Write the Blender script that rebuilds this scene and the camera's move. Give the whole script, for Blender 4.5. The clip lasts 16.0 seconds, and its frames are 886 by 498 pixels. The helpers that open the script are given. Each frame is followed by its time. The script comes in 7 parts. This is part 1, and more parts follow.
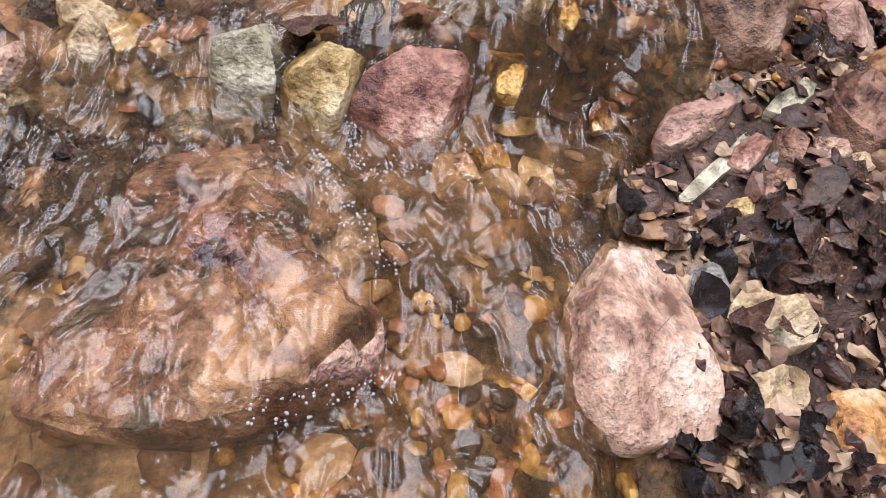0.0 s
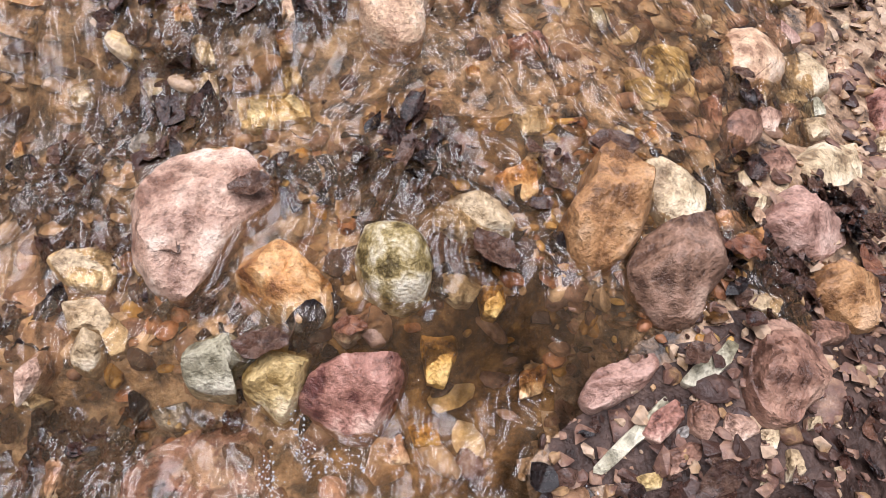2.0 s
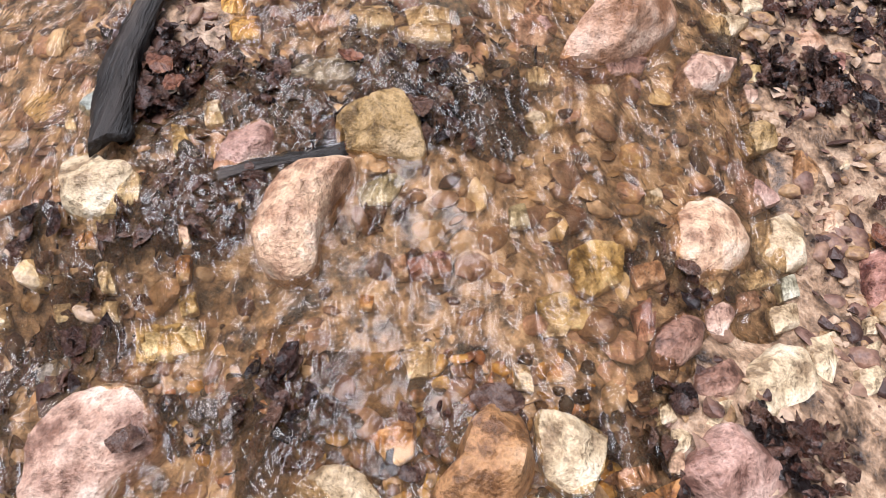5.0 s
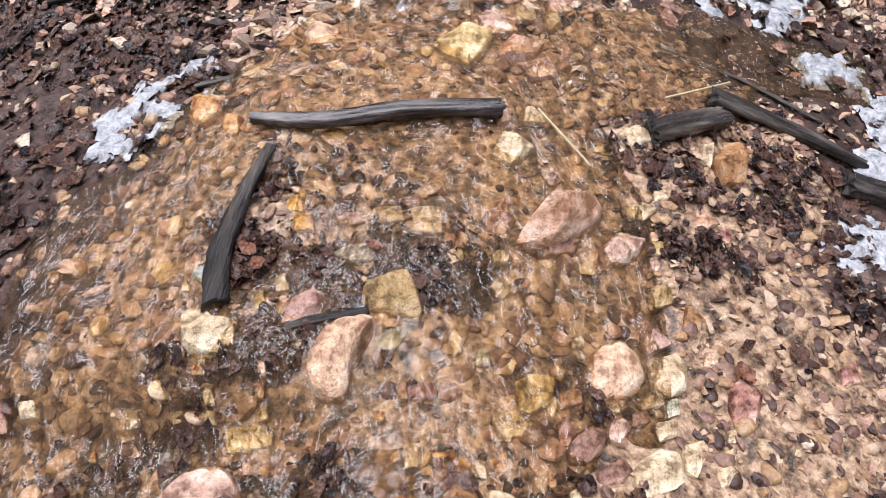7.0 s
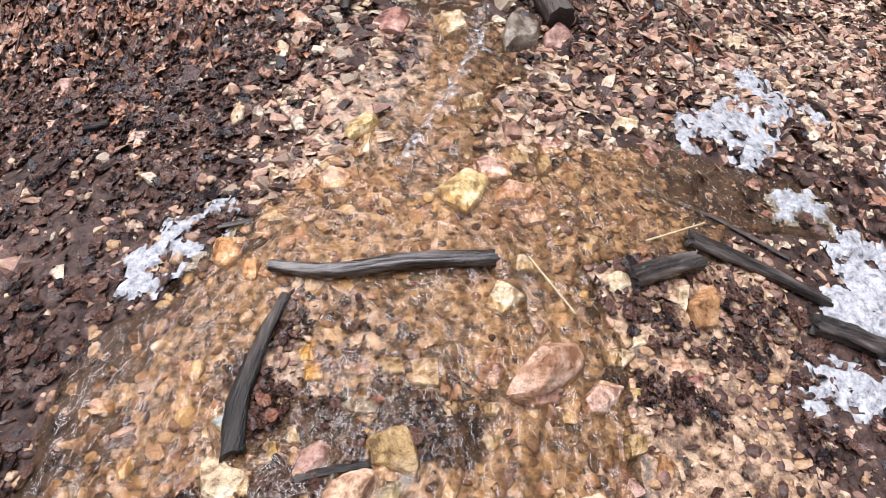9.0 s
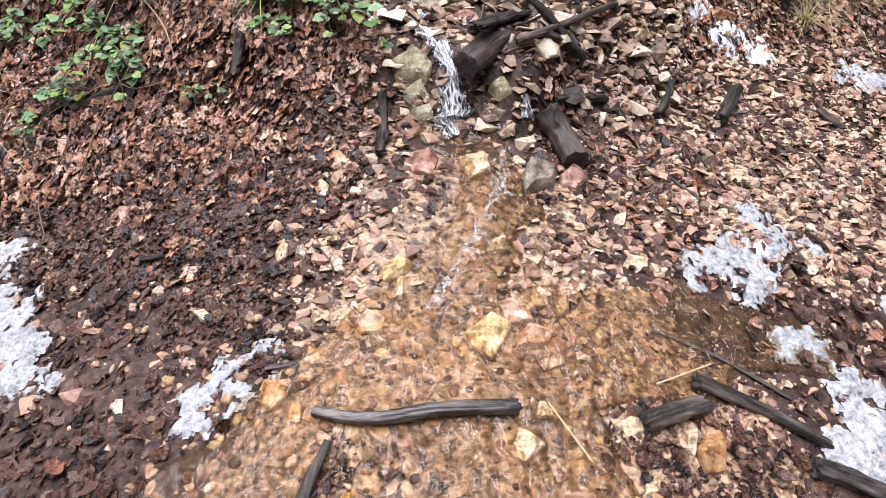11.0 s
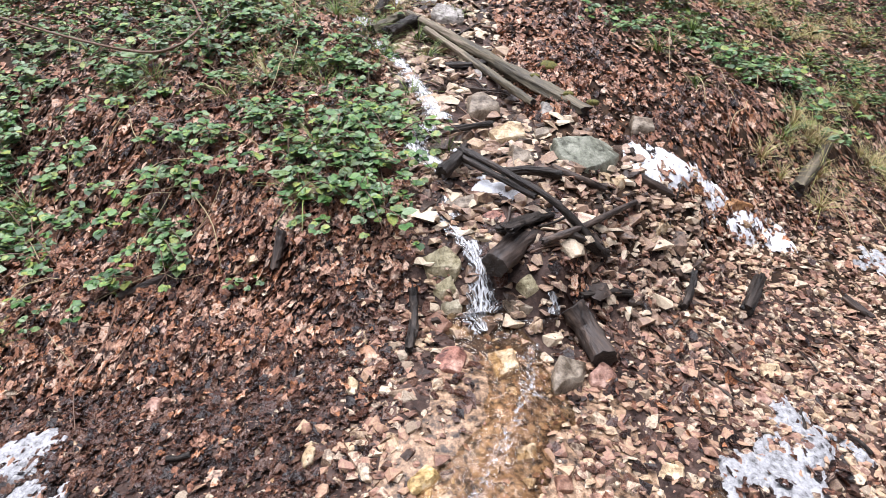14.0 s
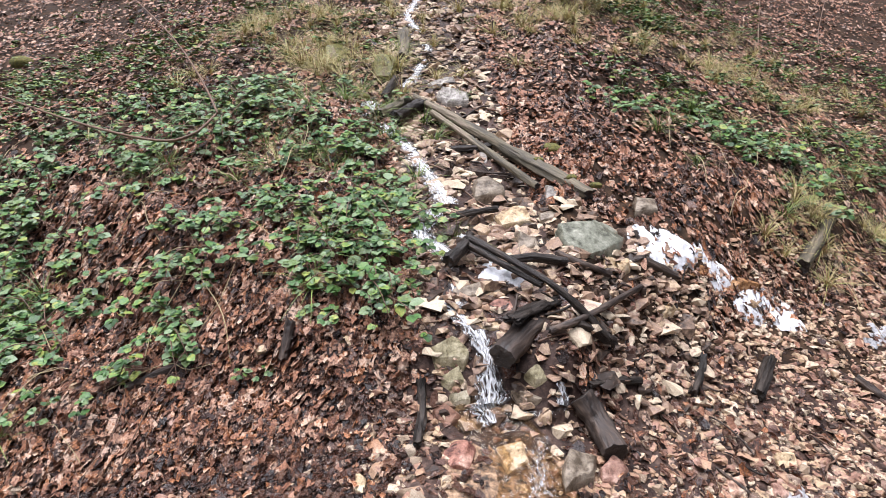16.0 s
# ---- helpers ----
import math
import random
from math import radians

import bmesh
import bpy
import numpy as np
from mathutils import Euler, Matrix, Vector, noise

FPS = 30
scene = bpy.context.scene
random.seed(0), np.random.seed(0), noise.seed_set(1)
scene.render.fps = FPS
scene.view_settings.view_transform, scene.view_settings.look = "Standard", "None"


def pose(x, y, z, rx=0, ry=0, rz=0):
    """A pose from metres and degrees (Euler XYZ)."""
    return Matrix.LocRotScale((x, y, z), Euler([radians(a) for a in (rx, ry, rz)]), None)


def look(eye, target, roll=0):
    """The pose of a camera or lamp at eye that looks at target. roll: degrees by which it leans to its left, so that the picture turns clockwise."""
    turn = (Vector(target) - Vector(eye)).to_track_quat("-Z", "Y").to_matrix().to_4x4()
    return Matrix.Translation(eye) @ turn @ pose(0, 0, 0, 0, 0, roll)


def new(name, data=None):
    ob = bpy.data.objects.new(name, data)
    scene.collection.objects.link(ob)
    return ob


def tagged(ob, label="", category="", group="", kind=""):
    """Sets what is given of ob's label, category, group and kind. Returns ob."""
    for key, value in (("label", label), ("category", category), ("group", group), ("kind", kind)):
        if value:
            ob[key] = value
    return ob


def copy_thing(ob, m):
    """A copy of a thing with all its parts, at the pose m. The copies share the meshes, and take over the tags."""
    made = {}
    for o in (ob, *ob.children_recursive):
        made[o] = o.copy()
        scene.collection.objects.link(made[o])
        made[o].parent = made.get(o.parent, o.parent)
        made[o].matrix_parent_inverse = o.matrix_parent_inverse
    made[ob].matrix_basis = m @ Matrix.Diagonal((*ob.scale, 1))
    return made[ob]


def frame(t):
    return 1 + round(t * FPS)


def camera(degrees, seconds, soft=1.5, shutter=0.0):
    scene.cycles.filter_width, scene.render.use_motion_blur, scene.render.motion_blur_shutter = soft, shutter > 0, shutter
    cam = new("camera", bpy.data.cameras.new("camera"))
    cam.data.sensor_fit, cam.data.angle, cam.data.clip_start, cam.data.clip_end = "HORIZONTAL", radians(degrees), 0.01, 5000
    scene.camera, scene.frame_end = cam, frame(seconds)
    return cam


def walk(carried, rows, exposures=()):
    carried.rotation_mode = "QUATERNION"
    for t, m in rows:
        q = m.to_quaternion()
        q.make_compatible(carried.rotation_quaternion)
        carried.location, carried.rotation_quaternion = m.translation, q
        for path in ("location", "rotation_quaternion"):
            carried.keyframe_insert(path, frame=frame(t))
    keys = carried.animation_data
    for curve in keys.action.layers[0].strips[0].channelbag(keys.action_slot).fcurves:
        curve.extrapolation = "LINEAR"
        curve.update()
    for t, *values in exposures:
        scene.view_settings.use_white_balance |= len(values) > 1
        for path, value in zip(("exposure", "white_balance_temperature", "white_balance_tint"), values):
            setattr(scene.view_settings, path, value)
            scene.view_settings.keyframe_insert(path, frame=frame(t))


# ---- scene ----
cam = camera(70.0, 16.0, soft=0.5)
PATH = [
    (0, (-0.210, -0.363, 0.115), (0.330, 1.047, -1.197), 18.0),
    (0.5, (-0.193, -0.328, 0.172), (0.302, 1.045, -1.195), 17.4),
    (1, (-0.152, -0.295, 0.235), (0.231, 1.096, -1.151), 14.1),
    (1.5, (-0.153, -0.247, 0.316), (0.204, 1.082, -1.136), 13.6),
    (2, (-0.121, -0.210, 0.382), (0.186, 1.066, -1.127), 11.6),
    (2.5, (-0.043, -0.151, 0.381), (0.185, 1.083, -1.176), 8.2),
    (3, (0.044, -0.150, 0.328), (0.167, 1.116, -1.214), 4.5),
    (3.5, (0.085, -0.102, 0.322), (0.149, 1.141, -1.244), 2.7),
    (4, (0.081, -0.033, 0.359), (0.156, 1.206, -1.209), 2.9),
    (4.5, (0.063, -0.002, 0.439), (0.123, 1.253, -1.117), 3.0),
    (5, (0.070, -0.013, 0.527), (0.110, 1.265, -1.011), 2.4),
    (5.2, (0.074, -0.024, 0.562), (0.106, 1.271, -0.962), 2.2),
    (7.3, (0.103, -0.193, 0.883), (0.101, 1.295, -0.453), 2.2),
    (7.5, (0.114, -0.191, 0.903), (0.109, 1.305, -0.424), 2.2),
    (8, (0.127, -0.187, 0.958), (0.123, 1.329, -0.347), 2.3),
    (8.5, (0.103, -0.161, 1.025), (0.106, 1.377, -0.254), 3.0),
    (9, (0.082, -0.141, 1.100), (0.085, 1.419, -0.151), 3.5),
    (9.5, (0.048, -0.130, 1.163), (0.049, 1.459, -0.051), 3.8),
    (10, (0.029, -0.121, 1.222), (0.018, 1.499, 0.050), 3.7),
    (10.2, (0.011, -0.123, 1.261), (0.009, 1.502, 0.094), 4.1),
    (12.3, (0.018, -0.144, 1.428), (-0.089, 1.649, 0.548), 3.0),
    (12.5, (-0.007, -0.106, 1.414), (-0.110, 1.704, 0.569), 2.8),
    (13, (-0.011, -0.096, 1.463), (-0.128, 1.734, 0.664), 3.0),
    (13.5, (-0.020, -0.087, 1.511), (-0.149, 1.762, 0.761), 3.1),
    (14, (-0.023, -0.080, 1.562), (-0.166, 1.787, 0.859), 3.1),
    (14.5, (-0.031, -0.077, 1.593), (-0.185, 1.806, 0.936), 3.0),
    (15, (-0.030, -0.070, 1.623), (-0.193, 1.827, 1.009), 2.7),
    (15.5, (-0.028, -0.068, 1.656), (-0.198, 1.841, 1.083), 2.5),
    (16, (-0.030, -0.068, 1.690), (-0.209, 1.853, 1.161), 2.3),
]
EXPOSURE, SKY, SUN = 0.58, 0.036, 4.3
walk(cam, [(t, look(eye, target, roll)) for t, eye, target, roll in PATH], [(t, EXPOSURE + more, kelvin, 16) for t, more, kelvin in ((0.0, 0.0, 5770), (2.0, 0.04, 5750), (5.0, 0.1, 5700), (8.0, 0.16, 5730), (10.0, 0.3, 5800), (12.5, 0.36, 5790), (16.0, 0.24, 5880))])

# ---- overcast winter daylight ----
world = bpy.data.worlds.new("overcast")
scene.world = world
world.use_nodes = True
wn = world.node_tree.nodes
sky = wn.new("ShaderNodeTexSky")
sky.sky_type, sky.sun_disc = "NISHITA", False
sky.sun_elevation, sky.sun_rotation = radians(79), radians(-100)
sky.air_density, sky.dust_density = 1.0, 3.0
pale = wn.new("ShaderNodeHueSaturation")
pale.inputs["Saturation"].default_value = 0.3
world.node_tree.links.new(sky.outputs[0], pale.inputs["Color"])
world.node_tree.links.new(pale.outputs[0], wn["Background"].inputs["Color"])
wn["Background"].inputs["Strength"].default_value = SKY
lamp = bpy.data.lights.new("sun", "SUN")
lamp.energy, lamp.angle, lamp.color = SUN, radians(66), (1.0, 0.965, 0.92)
sun = new("sun", lamp)
sun.matrix_world = look((-1.5, 0.24, 8.0), (0, 0.5, 0))


# ---- materials ----
def rgb(r, g, b):
    return (r, g, b, 1.0)


def material(name, tones, scale=30.0, rough=0.55, bump=0.3, fine=180.0, islands=False, objects=False, spec=0.5, coat=0.0, stretch=(1, 1, 1), relief=0.012, pits=0.0, low=0.28):
    """Tones laid out by noise at two scales, with grain relief; islands or objects: each piece takes its own tone."""
    m = bpy.data.materials.new(name)
    m.use_nodes = True
    nt = m.node_tree
    n, link = nt.nodes, nt.links.new
    b = n["Principled BSDF"]
    co = n.new("ShaderNodeTexCoord")
    mp = n.new("ShaderNodeMapping")
    mp.inputs["Scale"].default_value = stretch
    link(co.outputs["Object"], mp.inputs["Vector"])
    big, small = n.new("ShaderNodeTexNoise"), n.new("ShaderNodeTexNoise")
    big.inputs["Scale"].default_value, big.inputs["Detail"].default_value = scale, 6
    small.inputs["Scale"].default_value, small.inputs["Detail"].default_value = fine, 5
    big.inputs["Roughness"].default_value = 0.65
    for tex in (big, small):
        link(mp.outputs[0], tex.inputs["Vector"])
    ramp = n.new("ShaderNodeValToRGB")
    els = ramp.color_ramp.elements
    while len(els) < len(tones):
        els.new(0.5)
    for k, (e, tone) in enumerate(zip(els, tones)):
        e.position, e.color = low + (1 - 2 * low) * k / max(len(tones) - 1, 1), rgb(*tone)
    source = big.outputs["Fac"]
    if islands or objects:
        own = n.new("ShaderNodeNewGeometry" if islands else "ShaderNodeObjectInfo")
        out = own.outputs["Random Per Island" if islands else "Random"]
        mix = n.new("ShaderNodeMapRange")
        mix.inputs["To Min"].default_value, mix.inputs["To Max"].default_value = 0.2, 0.8
        link(out, mix.inputs["Value"])
        add = n.new("ShaderNodeMath")
        add.operation = "MULTIPLY_ADD"
        add.inputs[1].default_value, add.inputs[2].default_value = 0.35, -0.175
        link(big.outputs["Fac"], add.inputs[0])
        total = n.new("ShaderNodeMath")
        link(mix.outputs[0], total.inputs[0])
        link(add.outputs[0], total.inputs[1])
        source = total.outputs[0]
    wide = n.new("ShaderNodeTexNoise")
    wide.inputs["Scale"].default_value, wide.inputs["Detail"].default_value = scale * 0.22, 3
    link(mp.outputs[0], wide.inputs["Vector"])
    drift = n.new("ShaderNodeMath")
    drift.operation = "MULTIPLY_ADD"
    drift.inputs[1].default_value = 0.34
    link(wide.outputs["Fac"], drift.inputs[0])
    lower = n.new("ShaderNodeMath")
    lower.operation = "SUBTRACT"
    lower.inputs[1].default_value = 0.17
    link(source, lower.inputs[0])
    link(lower.outputs[0], drift.inputs[2])
    link(drift.outputs[0], ramp.inputs["Fac"])
    grain = n.new("ShaderNodeMix")
    grain.data_type, grain.blend_type = "RGBA", "OVERLAY"
    grain.inputs["Factor"].default_value = 0.6
    link(ramp.outputs["Color"], grain.inputs["A"])
    link(small.outputs["Fac"], grain.inputs["B"])
    link(grain.outputs["Result"], b.inputs["Base Color"])
    wet = n.new("ShaderNodeMapRange")
    wet.inputs["From Min"].default_value, wet.inputs["From Max"].default_value = 0.35, 0.65
    wet.inputs["To Min"].default_value, wet.inputs["To Max"].default_value = max(rough - 0.18, 0.08), min(rough + 0.15, 1)
    link(big.outputs["Fac"], wet.inputs["Value"])
    link(wet.outputs[0], b.inputs["Roughness"])
    b.inputs["Specular IOR Level"].default_value = spec
    b.inputs["Coat Weight"].default_value, b.inputs["Coat Roughness"].default_value = coat, 0.15
    h = n.new("ShaderNodeBump")
    h.inputs["Strength"].default_value, h.inputs["Distance"].default_value = bump, 0.0025
    h2 = n.new("ShaderNodeBump")
    h2.inputs["Strength"].default_value, h2.inputs["Distance"].default_value = bump, relief
    link(big.outputs["Fac"], h2.inputs["Height"])
    if pits:
        speck, hole, dark, h3, bed = (n.new("ShaderNode" + k) for k in ("TexNoise", "MapRange", "Mix", "Bump", "TexNoise"))
        speck.inputs["Scale"].default_value, speck.inputs["Detail"].default_value, speck.inputs["Roughness"].default_value = pits, 4, 0.7
        bed.inputs["Scale"].default_value, bed.inputs["Detail"].default_value, bed.inputs["Distortion"].default_value = pits * 0.16, 3, 0.4
        lay = n.new("ShaderNodeMapping")
        lay.inputs["Scale"].default_value, lay.inputs["Rotation"].default_value = (0.7, 1.6, 5.0), (0.3, 0.25, 0.6)
        link(co.outputs["Object"], lay.inputs["Vector"])
        link(lay.outputs[0], bed.inputs["Vector"])
        link(mp.outputs[0], speck.inputs["Vector"])
        hole.inputs["From Min"].default_value, hole.inputs["From Max"].default_value, hole.inputs["To Min"].default_value = 0.33, 0.48, 0.58
        link(speck.outputs["Fac"], hole.inputs["Value"])
        dark.data_type, dark.blend_type = "RGBA", "MULTIPLY"
        dark.inputs["Factor"].default_value = 0.85
        band = n.new("ShaderNodeMapRange")
        band.inputs["From Min"].default_value, band.inputs["From Max"].default_value = 0.3, 0.7
        band.inputs["To Min"].default_value, band.inputs["To Max"].default_value = 0.84, 1.12
        link(bed.outputs["Fac"], band.inputs["Value"])
        tone = n.new("ShaderNodeMath")
        tone.operation = "MULTIPLY"
        link(hole.outputs[0], tone.inputs[0])
        link(band.outputs[0], tone.inputs[1])
        link(grain.outputs["Result"], dark.inputs["A"])
        link(tone.outputs[0], dark.inputs["B"])
        link(dark.outputs["Result"], b.inputs["Base Color"])
        h3.inputs["Strength"].default_value, h3.inputs["Distance"].default_value = 0.55, 0.004
        link(tone.outputs[0], h3.inputs["Height"])
        link(h2.outputs["Normal"], h3.inputs["Normal"])
        h2 = h3
    link(small.outputs["Fac"], h.inputs["Height"])
    link(h2.outputs["Normal"], h.inputs["Normal"])
    link(h.outputs["Normal"], b.inputs["Normal"])
    return m


STONE = {
    "wetpink": ((0.035, 0.018, 0.014), (0.17, 0.08, 0.064), (0.3, 0.16, 0.12), (0.19, 0.095, 0.078), (0.42, 0.265, 0.19)),
    "palepink": ((0.2, 0.105, 0.07), (0.41, 0.25, 0.175), (0.52, 0.345, 0.25), (0.65, 0.5, 0.39)),
    "redpink": ((0.1, 0.036, 0.028), (0.27, 0.125, 0.088), (0.38, 0.19, 0.14), (0.57, 0.37, 0.28)),
    "mauve": ((0.085, 0.04, 0.026), (0.215, 0.11, 0.073), (0.29, 0.158, 0.105), (0.38, 0.23, 0.16)),
    "mauvepink": ((0.18, 0.09, 0.065), (0.34, 0.195, 0.145), (0.42, 0.255, 0.195), (0.52, 0.35, 0.275)),
    "brown": ((0.13, 0.058, 0.022), (0.32, 0.16, 0.066), (0.41, 0.22, 0.095), (0.49, 0.3, 0.165)),
    "darkbrown": ((0.09, 0.047, 0.03), (0.22, 0.125, 0.08), (0.29, 0.17, 0.115), (0.36, 0.235, 0.165)),
    "orange": ((0.2, 0.08, 0.03), (0.44, 0.21, 0.07), (0.55, 0.32, 0.14), (0.62, 0.44, 0.27)),
    "orangepink": ((0.25, 0.12, 0.06), (0.44, 0.25, 0.15), (0.52, 0.32, 0.21), (0.6, 0.42, 0.3)),
    "peach": ((0.28, 0.15, 0.085), (0.5, 0.31, 0.19), (0.6, 0.4, 0.25), (0.7, 0.52, 0.37)),
    "cream": ((0.27, 0.18, 0.1), (0.5, 0.37, 0.22), (0.6, 0.47, 0.3), (0.72, 0.6, 0.42)),
    "yellow": ((0.2, 0.12, 0.035), (0.44, 0.3, 0.12), (0.56, 0.4, 0.18), (0.67, 0.53, 0.32)),
    "tan": ((0.22, 0.14, 0.07), (0.42, 0.3, 0.17), (0.52, 0.39, 0.24), (0.6, 0.48, 0.33)),
    "ochre": ((0.12, 0.07, 0.025), (0.3, 0.19, 0.075), (0.38, 0.25, 0.11), (0.46, 0.32, 0.17)),
    "amber": ((0.18, 0.08, 0.015), (0.4, 0.2, 0.04), (0.52, 0.29, 0.07), (0.6, 0.38, 0.13)),
    "grey": ((0.15, 0.13, 0.11), (0.28, 0.25, 0.22), (0.36, 0.33, 0.29), (0.46, 0.42, 0.38)),
    "greybrown": ((0.1, 0.075, 0.05), (0.21, 0.165, 0.12), (0.28, 0.23, 0.17), (0.36, 0.3, 0.23)),
    "greygreen": ((0.16, 0.135, 0.08), (0.34, 0.3, 0.2), (0.45, 0.4, 0.285), (0.57, 0.51, 0.38)),
    "slategreen": ((0.09, 0.09, 0.065), (0.19, 0.195, 0.145), (0.25, 0.255, 0.195), (0.34, 0.34, 0.27)),
    "bluegreen": ((0.22, 0.22, 0.18), (0.36, 0.37, 0.31), (0.45, 0.45, 0.38), (0.54, 0.53, 0.45)),
    "yellowgrey": ((0.18, 0.15, 0.08), (0.33, 0.29, 0.17), (0.42, 0.37, 0.23), (0.53, 0.47, 0.32)),
    "mossgrey": ((0.08, 0.055, 0.018), (0.3, 0.22, 0.085), (0.52, 0.43, 0.27), (0.66, 0.57, 0.42)),
    "moss": ((0.03, 0.03, 0.01), (0.09, 0.085, 0.022), (0.17, 0.16, 0.035), (0.13, 0.095, 0.045)),
}
MAT = {k: material("stone_" + k, v, scale=22 if k != "mossgrey" else 40, rough=0.46, bump=0.55, fine=330, coat=0.04, spec=0.3, relief=0.02, low=0.37, pits=0.0 if k in ("moss", "mossgrey") else 95.0) for k, v in STONE.items()}
MAT["wetpink"] = material("wet_slab", STONE["wetpink"], scale=20, rough=0.3, bump=0.7, fine=240, coat=0.35, relief=0.03, low=0.4, pits=50.0)
MAT["scree"] = material("scree_stone", ((0.035, 0.02, 0.014), (0.25, 0.135, 0.095), (0.43, 0.28, 0.175), (0.3, 0.16, 0.118), (0.54, 0.395, 0.245), (0.09, 0.05, 0.035), (0.64, 0.52, 0.37), (0.2, 0.105, 0.075)), scale=60, rough=0.48, bump=0.5, islands=True, spec=0.35, low=0.2)
MAT["scree_piece"] = material("scree_piece", ((0.13, 0.075, 0.06), (0.3, 0.18, 0.145), (0.4, 0.29, 0.19), (0.22, 0.14, 0.115), (0.46, 0.36, 0.25), (0.27, 0.17, 0.11), (0.58, 0.48, 0.36)), scale=40, rough=0.45, bump=0.5, objects=True, spec=0.35, low=0.2)
MAT["amberbed"] = material("amber_bed", ((0.025, 0.011, 0.004), (0.14, 0.062, 0.014), (0.36, 0.18, 0.04), (0.5, 0.31, 0.1), (0.09, 0.045, 0.022), (0.3, 0.13, 0.06)), scale=60, rough=0.35, bump=0.4, islands=True, spec=0.35)
MAT["bedstone"] = material("bed_stone", ((0.1, 0.05, 0.03), (0.3, 0.17, 0.09), (0.45, 0.29, 0.17), (0.36, 0.2, 0.15), (0.5, 0.33, 0.13), (0.6, 0.46, 0.32)), scale=40, rough=0.4, bump=0.6, islands=True, spec=0.35, low=0.2)
MAT["gully"] = material("gully_stone", ((0.035, 0.022, 0.015), (0.17, 0.11, 0.075), (0.34, 0.225, 0.15), (0.22, 0.145, 0.108), (0.5, 0.37, 0.24), (0.3, 0.2, 0.155), (0.6, 0.49, 0.35)), scale=40, rough=0.45, bump=0.6, islands=True, spec=0.35)
MAT["pebble"] = material("pebble", ((0.05, 0.025, 0.018), (0.17, 0.092, 0.066), (0.27, 0.16, 0.1), (0.14, 0.072, 0.054), (0.32, 0.19, 0.085), (0.42, 0.29, 0.19)), scale=60, rough=0.4, bump=0.4, islands=True, spec=0.35)
MAT["sand"] = material("stream_sand", ((0.028, 0.016, 0.009), (0.15, 0.09, 0.05), (0.33, 0.205, 0.118), (0.5, 0.345, 0.22)), scale=38, rough=0.45, bump=0.8, fine=240, coat=0.15, low=0.36)
# channel bed: the dimness of deeper water is put into its colour
MAT["darkbed"] = material("darkened_bed", ((0.016, 0.008, 0.003), (0.055, 0.028, 0.01), (0.13, 0.068, 0.025), (0.27, 0.155, 0.06)), scale=34, rough=0.5, bump=0.8, fine=200, spec=0.25, low=0.34)
MAT["mud"] = material("wet_mud", ((0.012, 0.007, 0.006), (0.036, 0.021, 0.016), (0.075, 0.046, 0.036), (0.16, 0.105, 0.08)), scale=30, rough=0.45, bump=0.9, fine=200, spec=0.2)
MAT["soil"] = material("forest_soil", ((0.008, 0.005, 0.003), (0.024, 0.014, 0.008), (0.05, 0.029, 0.017), (0.09, 0.052, 0.03)), scale=18, rough=0.8, bump=0.9, fine=120, spec=0.15)
MAT["wetwood"] = material("wet_wood", ((0.009, 0.007, 0.006), (0.03, 0.024, 0.02), (0.075, 0.06, 0.05), (0.17, 0.145, 0.122)), scale=40, rough=0.3, bump=0.7, fine=120, spec=0.5, coat=0.25, stretch=(1, 1, 0.12))
MAT["charred"] = material("charred_wood", ((0.008, 0.007, 0.006), (0.022, 0.018, 0.015), (0.045, 0.036, 0.03), (0.1, 0.08, 0.065)), scale=50, rough=0.45, bump=1.0, fine=160, spec=0.25, stretch=(1, 1, 0.12))
MAT["oldlog"] = material("old_log", ((0.01, 0.007, 0.006), (0.032, 0.022, 0.017), (0.07, 0.048, 0.036), (0.14, 0.1, 0.075)), scale=30, rough=0.6, bump=1.0, fine=110, stretch=(1, 1, 0.15))
MAT["greylog"] = material("grey_log", ((0.03, 0.024, 0.015), (0.08, 0.066, 0.042), (0.15, 0.125, 0.08), (0.25, 0.2, 0.145)), scale=26, rough=0.7, bump=0.9, fine=100, stretch=(1, 1, 0.12))
MAT["bark"] = material("grey_bark", ((0.03, 0.025, 0.02), (0.08, 0.065, 0.055), (0.14, 0.115, 0.095)), scale=60, rough=0.5, bump=1.0, fine=160, stretch=(1, 1, 0.12))
MAT["endgrain"] = material("end_grain", ((0.012, 0.01, 0.008), (0.03, 0.024, 0.02), (0.07, 0.055, 0.043)), scale=50, rough=0.6, bump=1.0, fine=130)
MAT["barktwig"] = material("twig_bark", ((0.07, 0.04, 0.025), (0.15, 0.085, 0.055), (0.22, 0.14, 0.09)), scale=40, rough=0.6, bump=0.5)
MAT["straw"] = material("straw", ((0.35, 0.27, 0.14), (0.5, 0.4, 0.23)), scale=30, rough=0.6)
MAT["litter"] = material("russet_litter", ((0.014, 0.006, 0.004), (0.12, 0.048, 0.028), (0.36, 0.17, 0.095), (0.16, 0.068, 0.042), (0.5, 0.29, 0.19), (0.06, 0.024, 0.016), (0.36, 0.14, 0.052), (0.7, 0.5, 0.37), (0.03, 0.013, 0.01)), scale=90, rough=0.42, bump=0.6, islands=True, spec=0.4, low=0.22)
MAT["wetleaf"] = material("wet_leaf", ((0.016, 0.007, 0.005), (0.04, 0.016, 0.01), (0.08, 0.029, 0.016), (0.12, 0.054, 0.032), (0.2, 0.11, 0.072), (0.05, 0.019, 0.012), (0.15, 0.075, 0.05)), scale=90, rough=0.26, bump=1.0, islands=True, spec=0.5, coat=0.25)
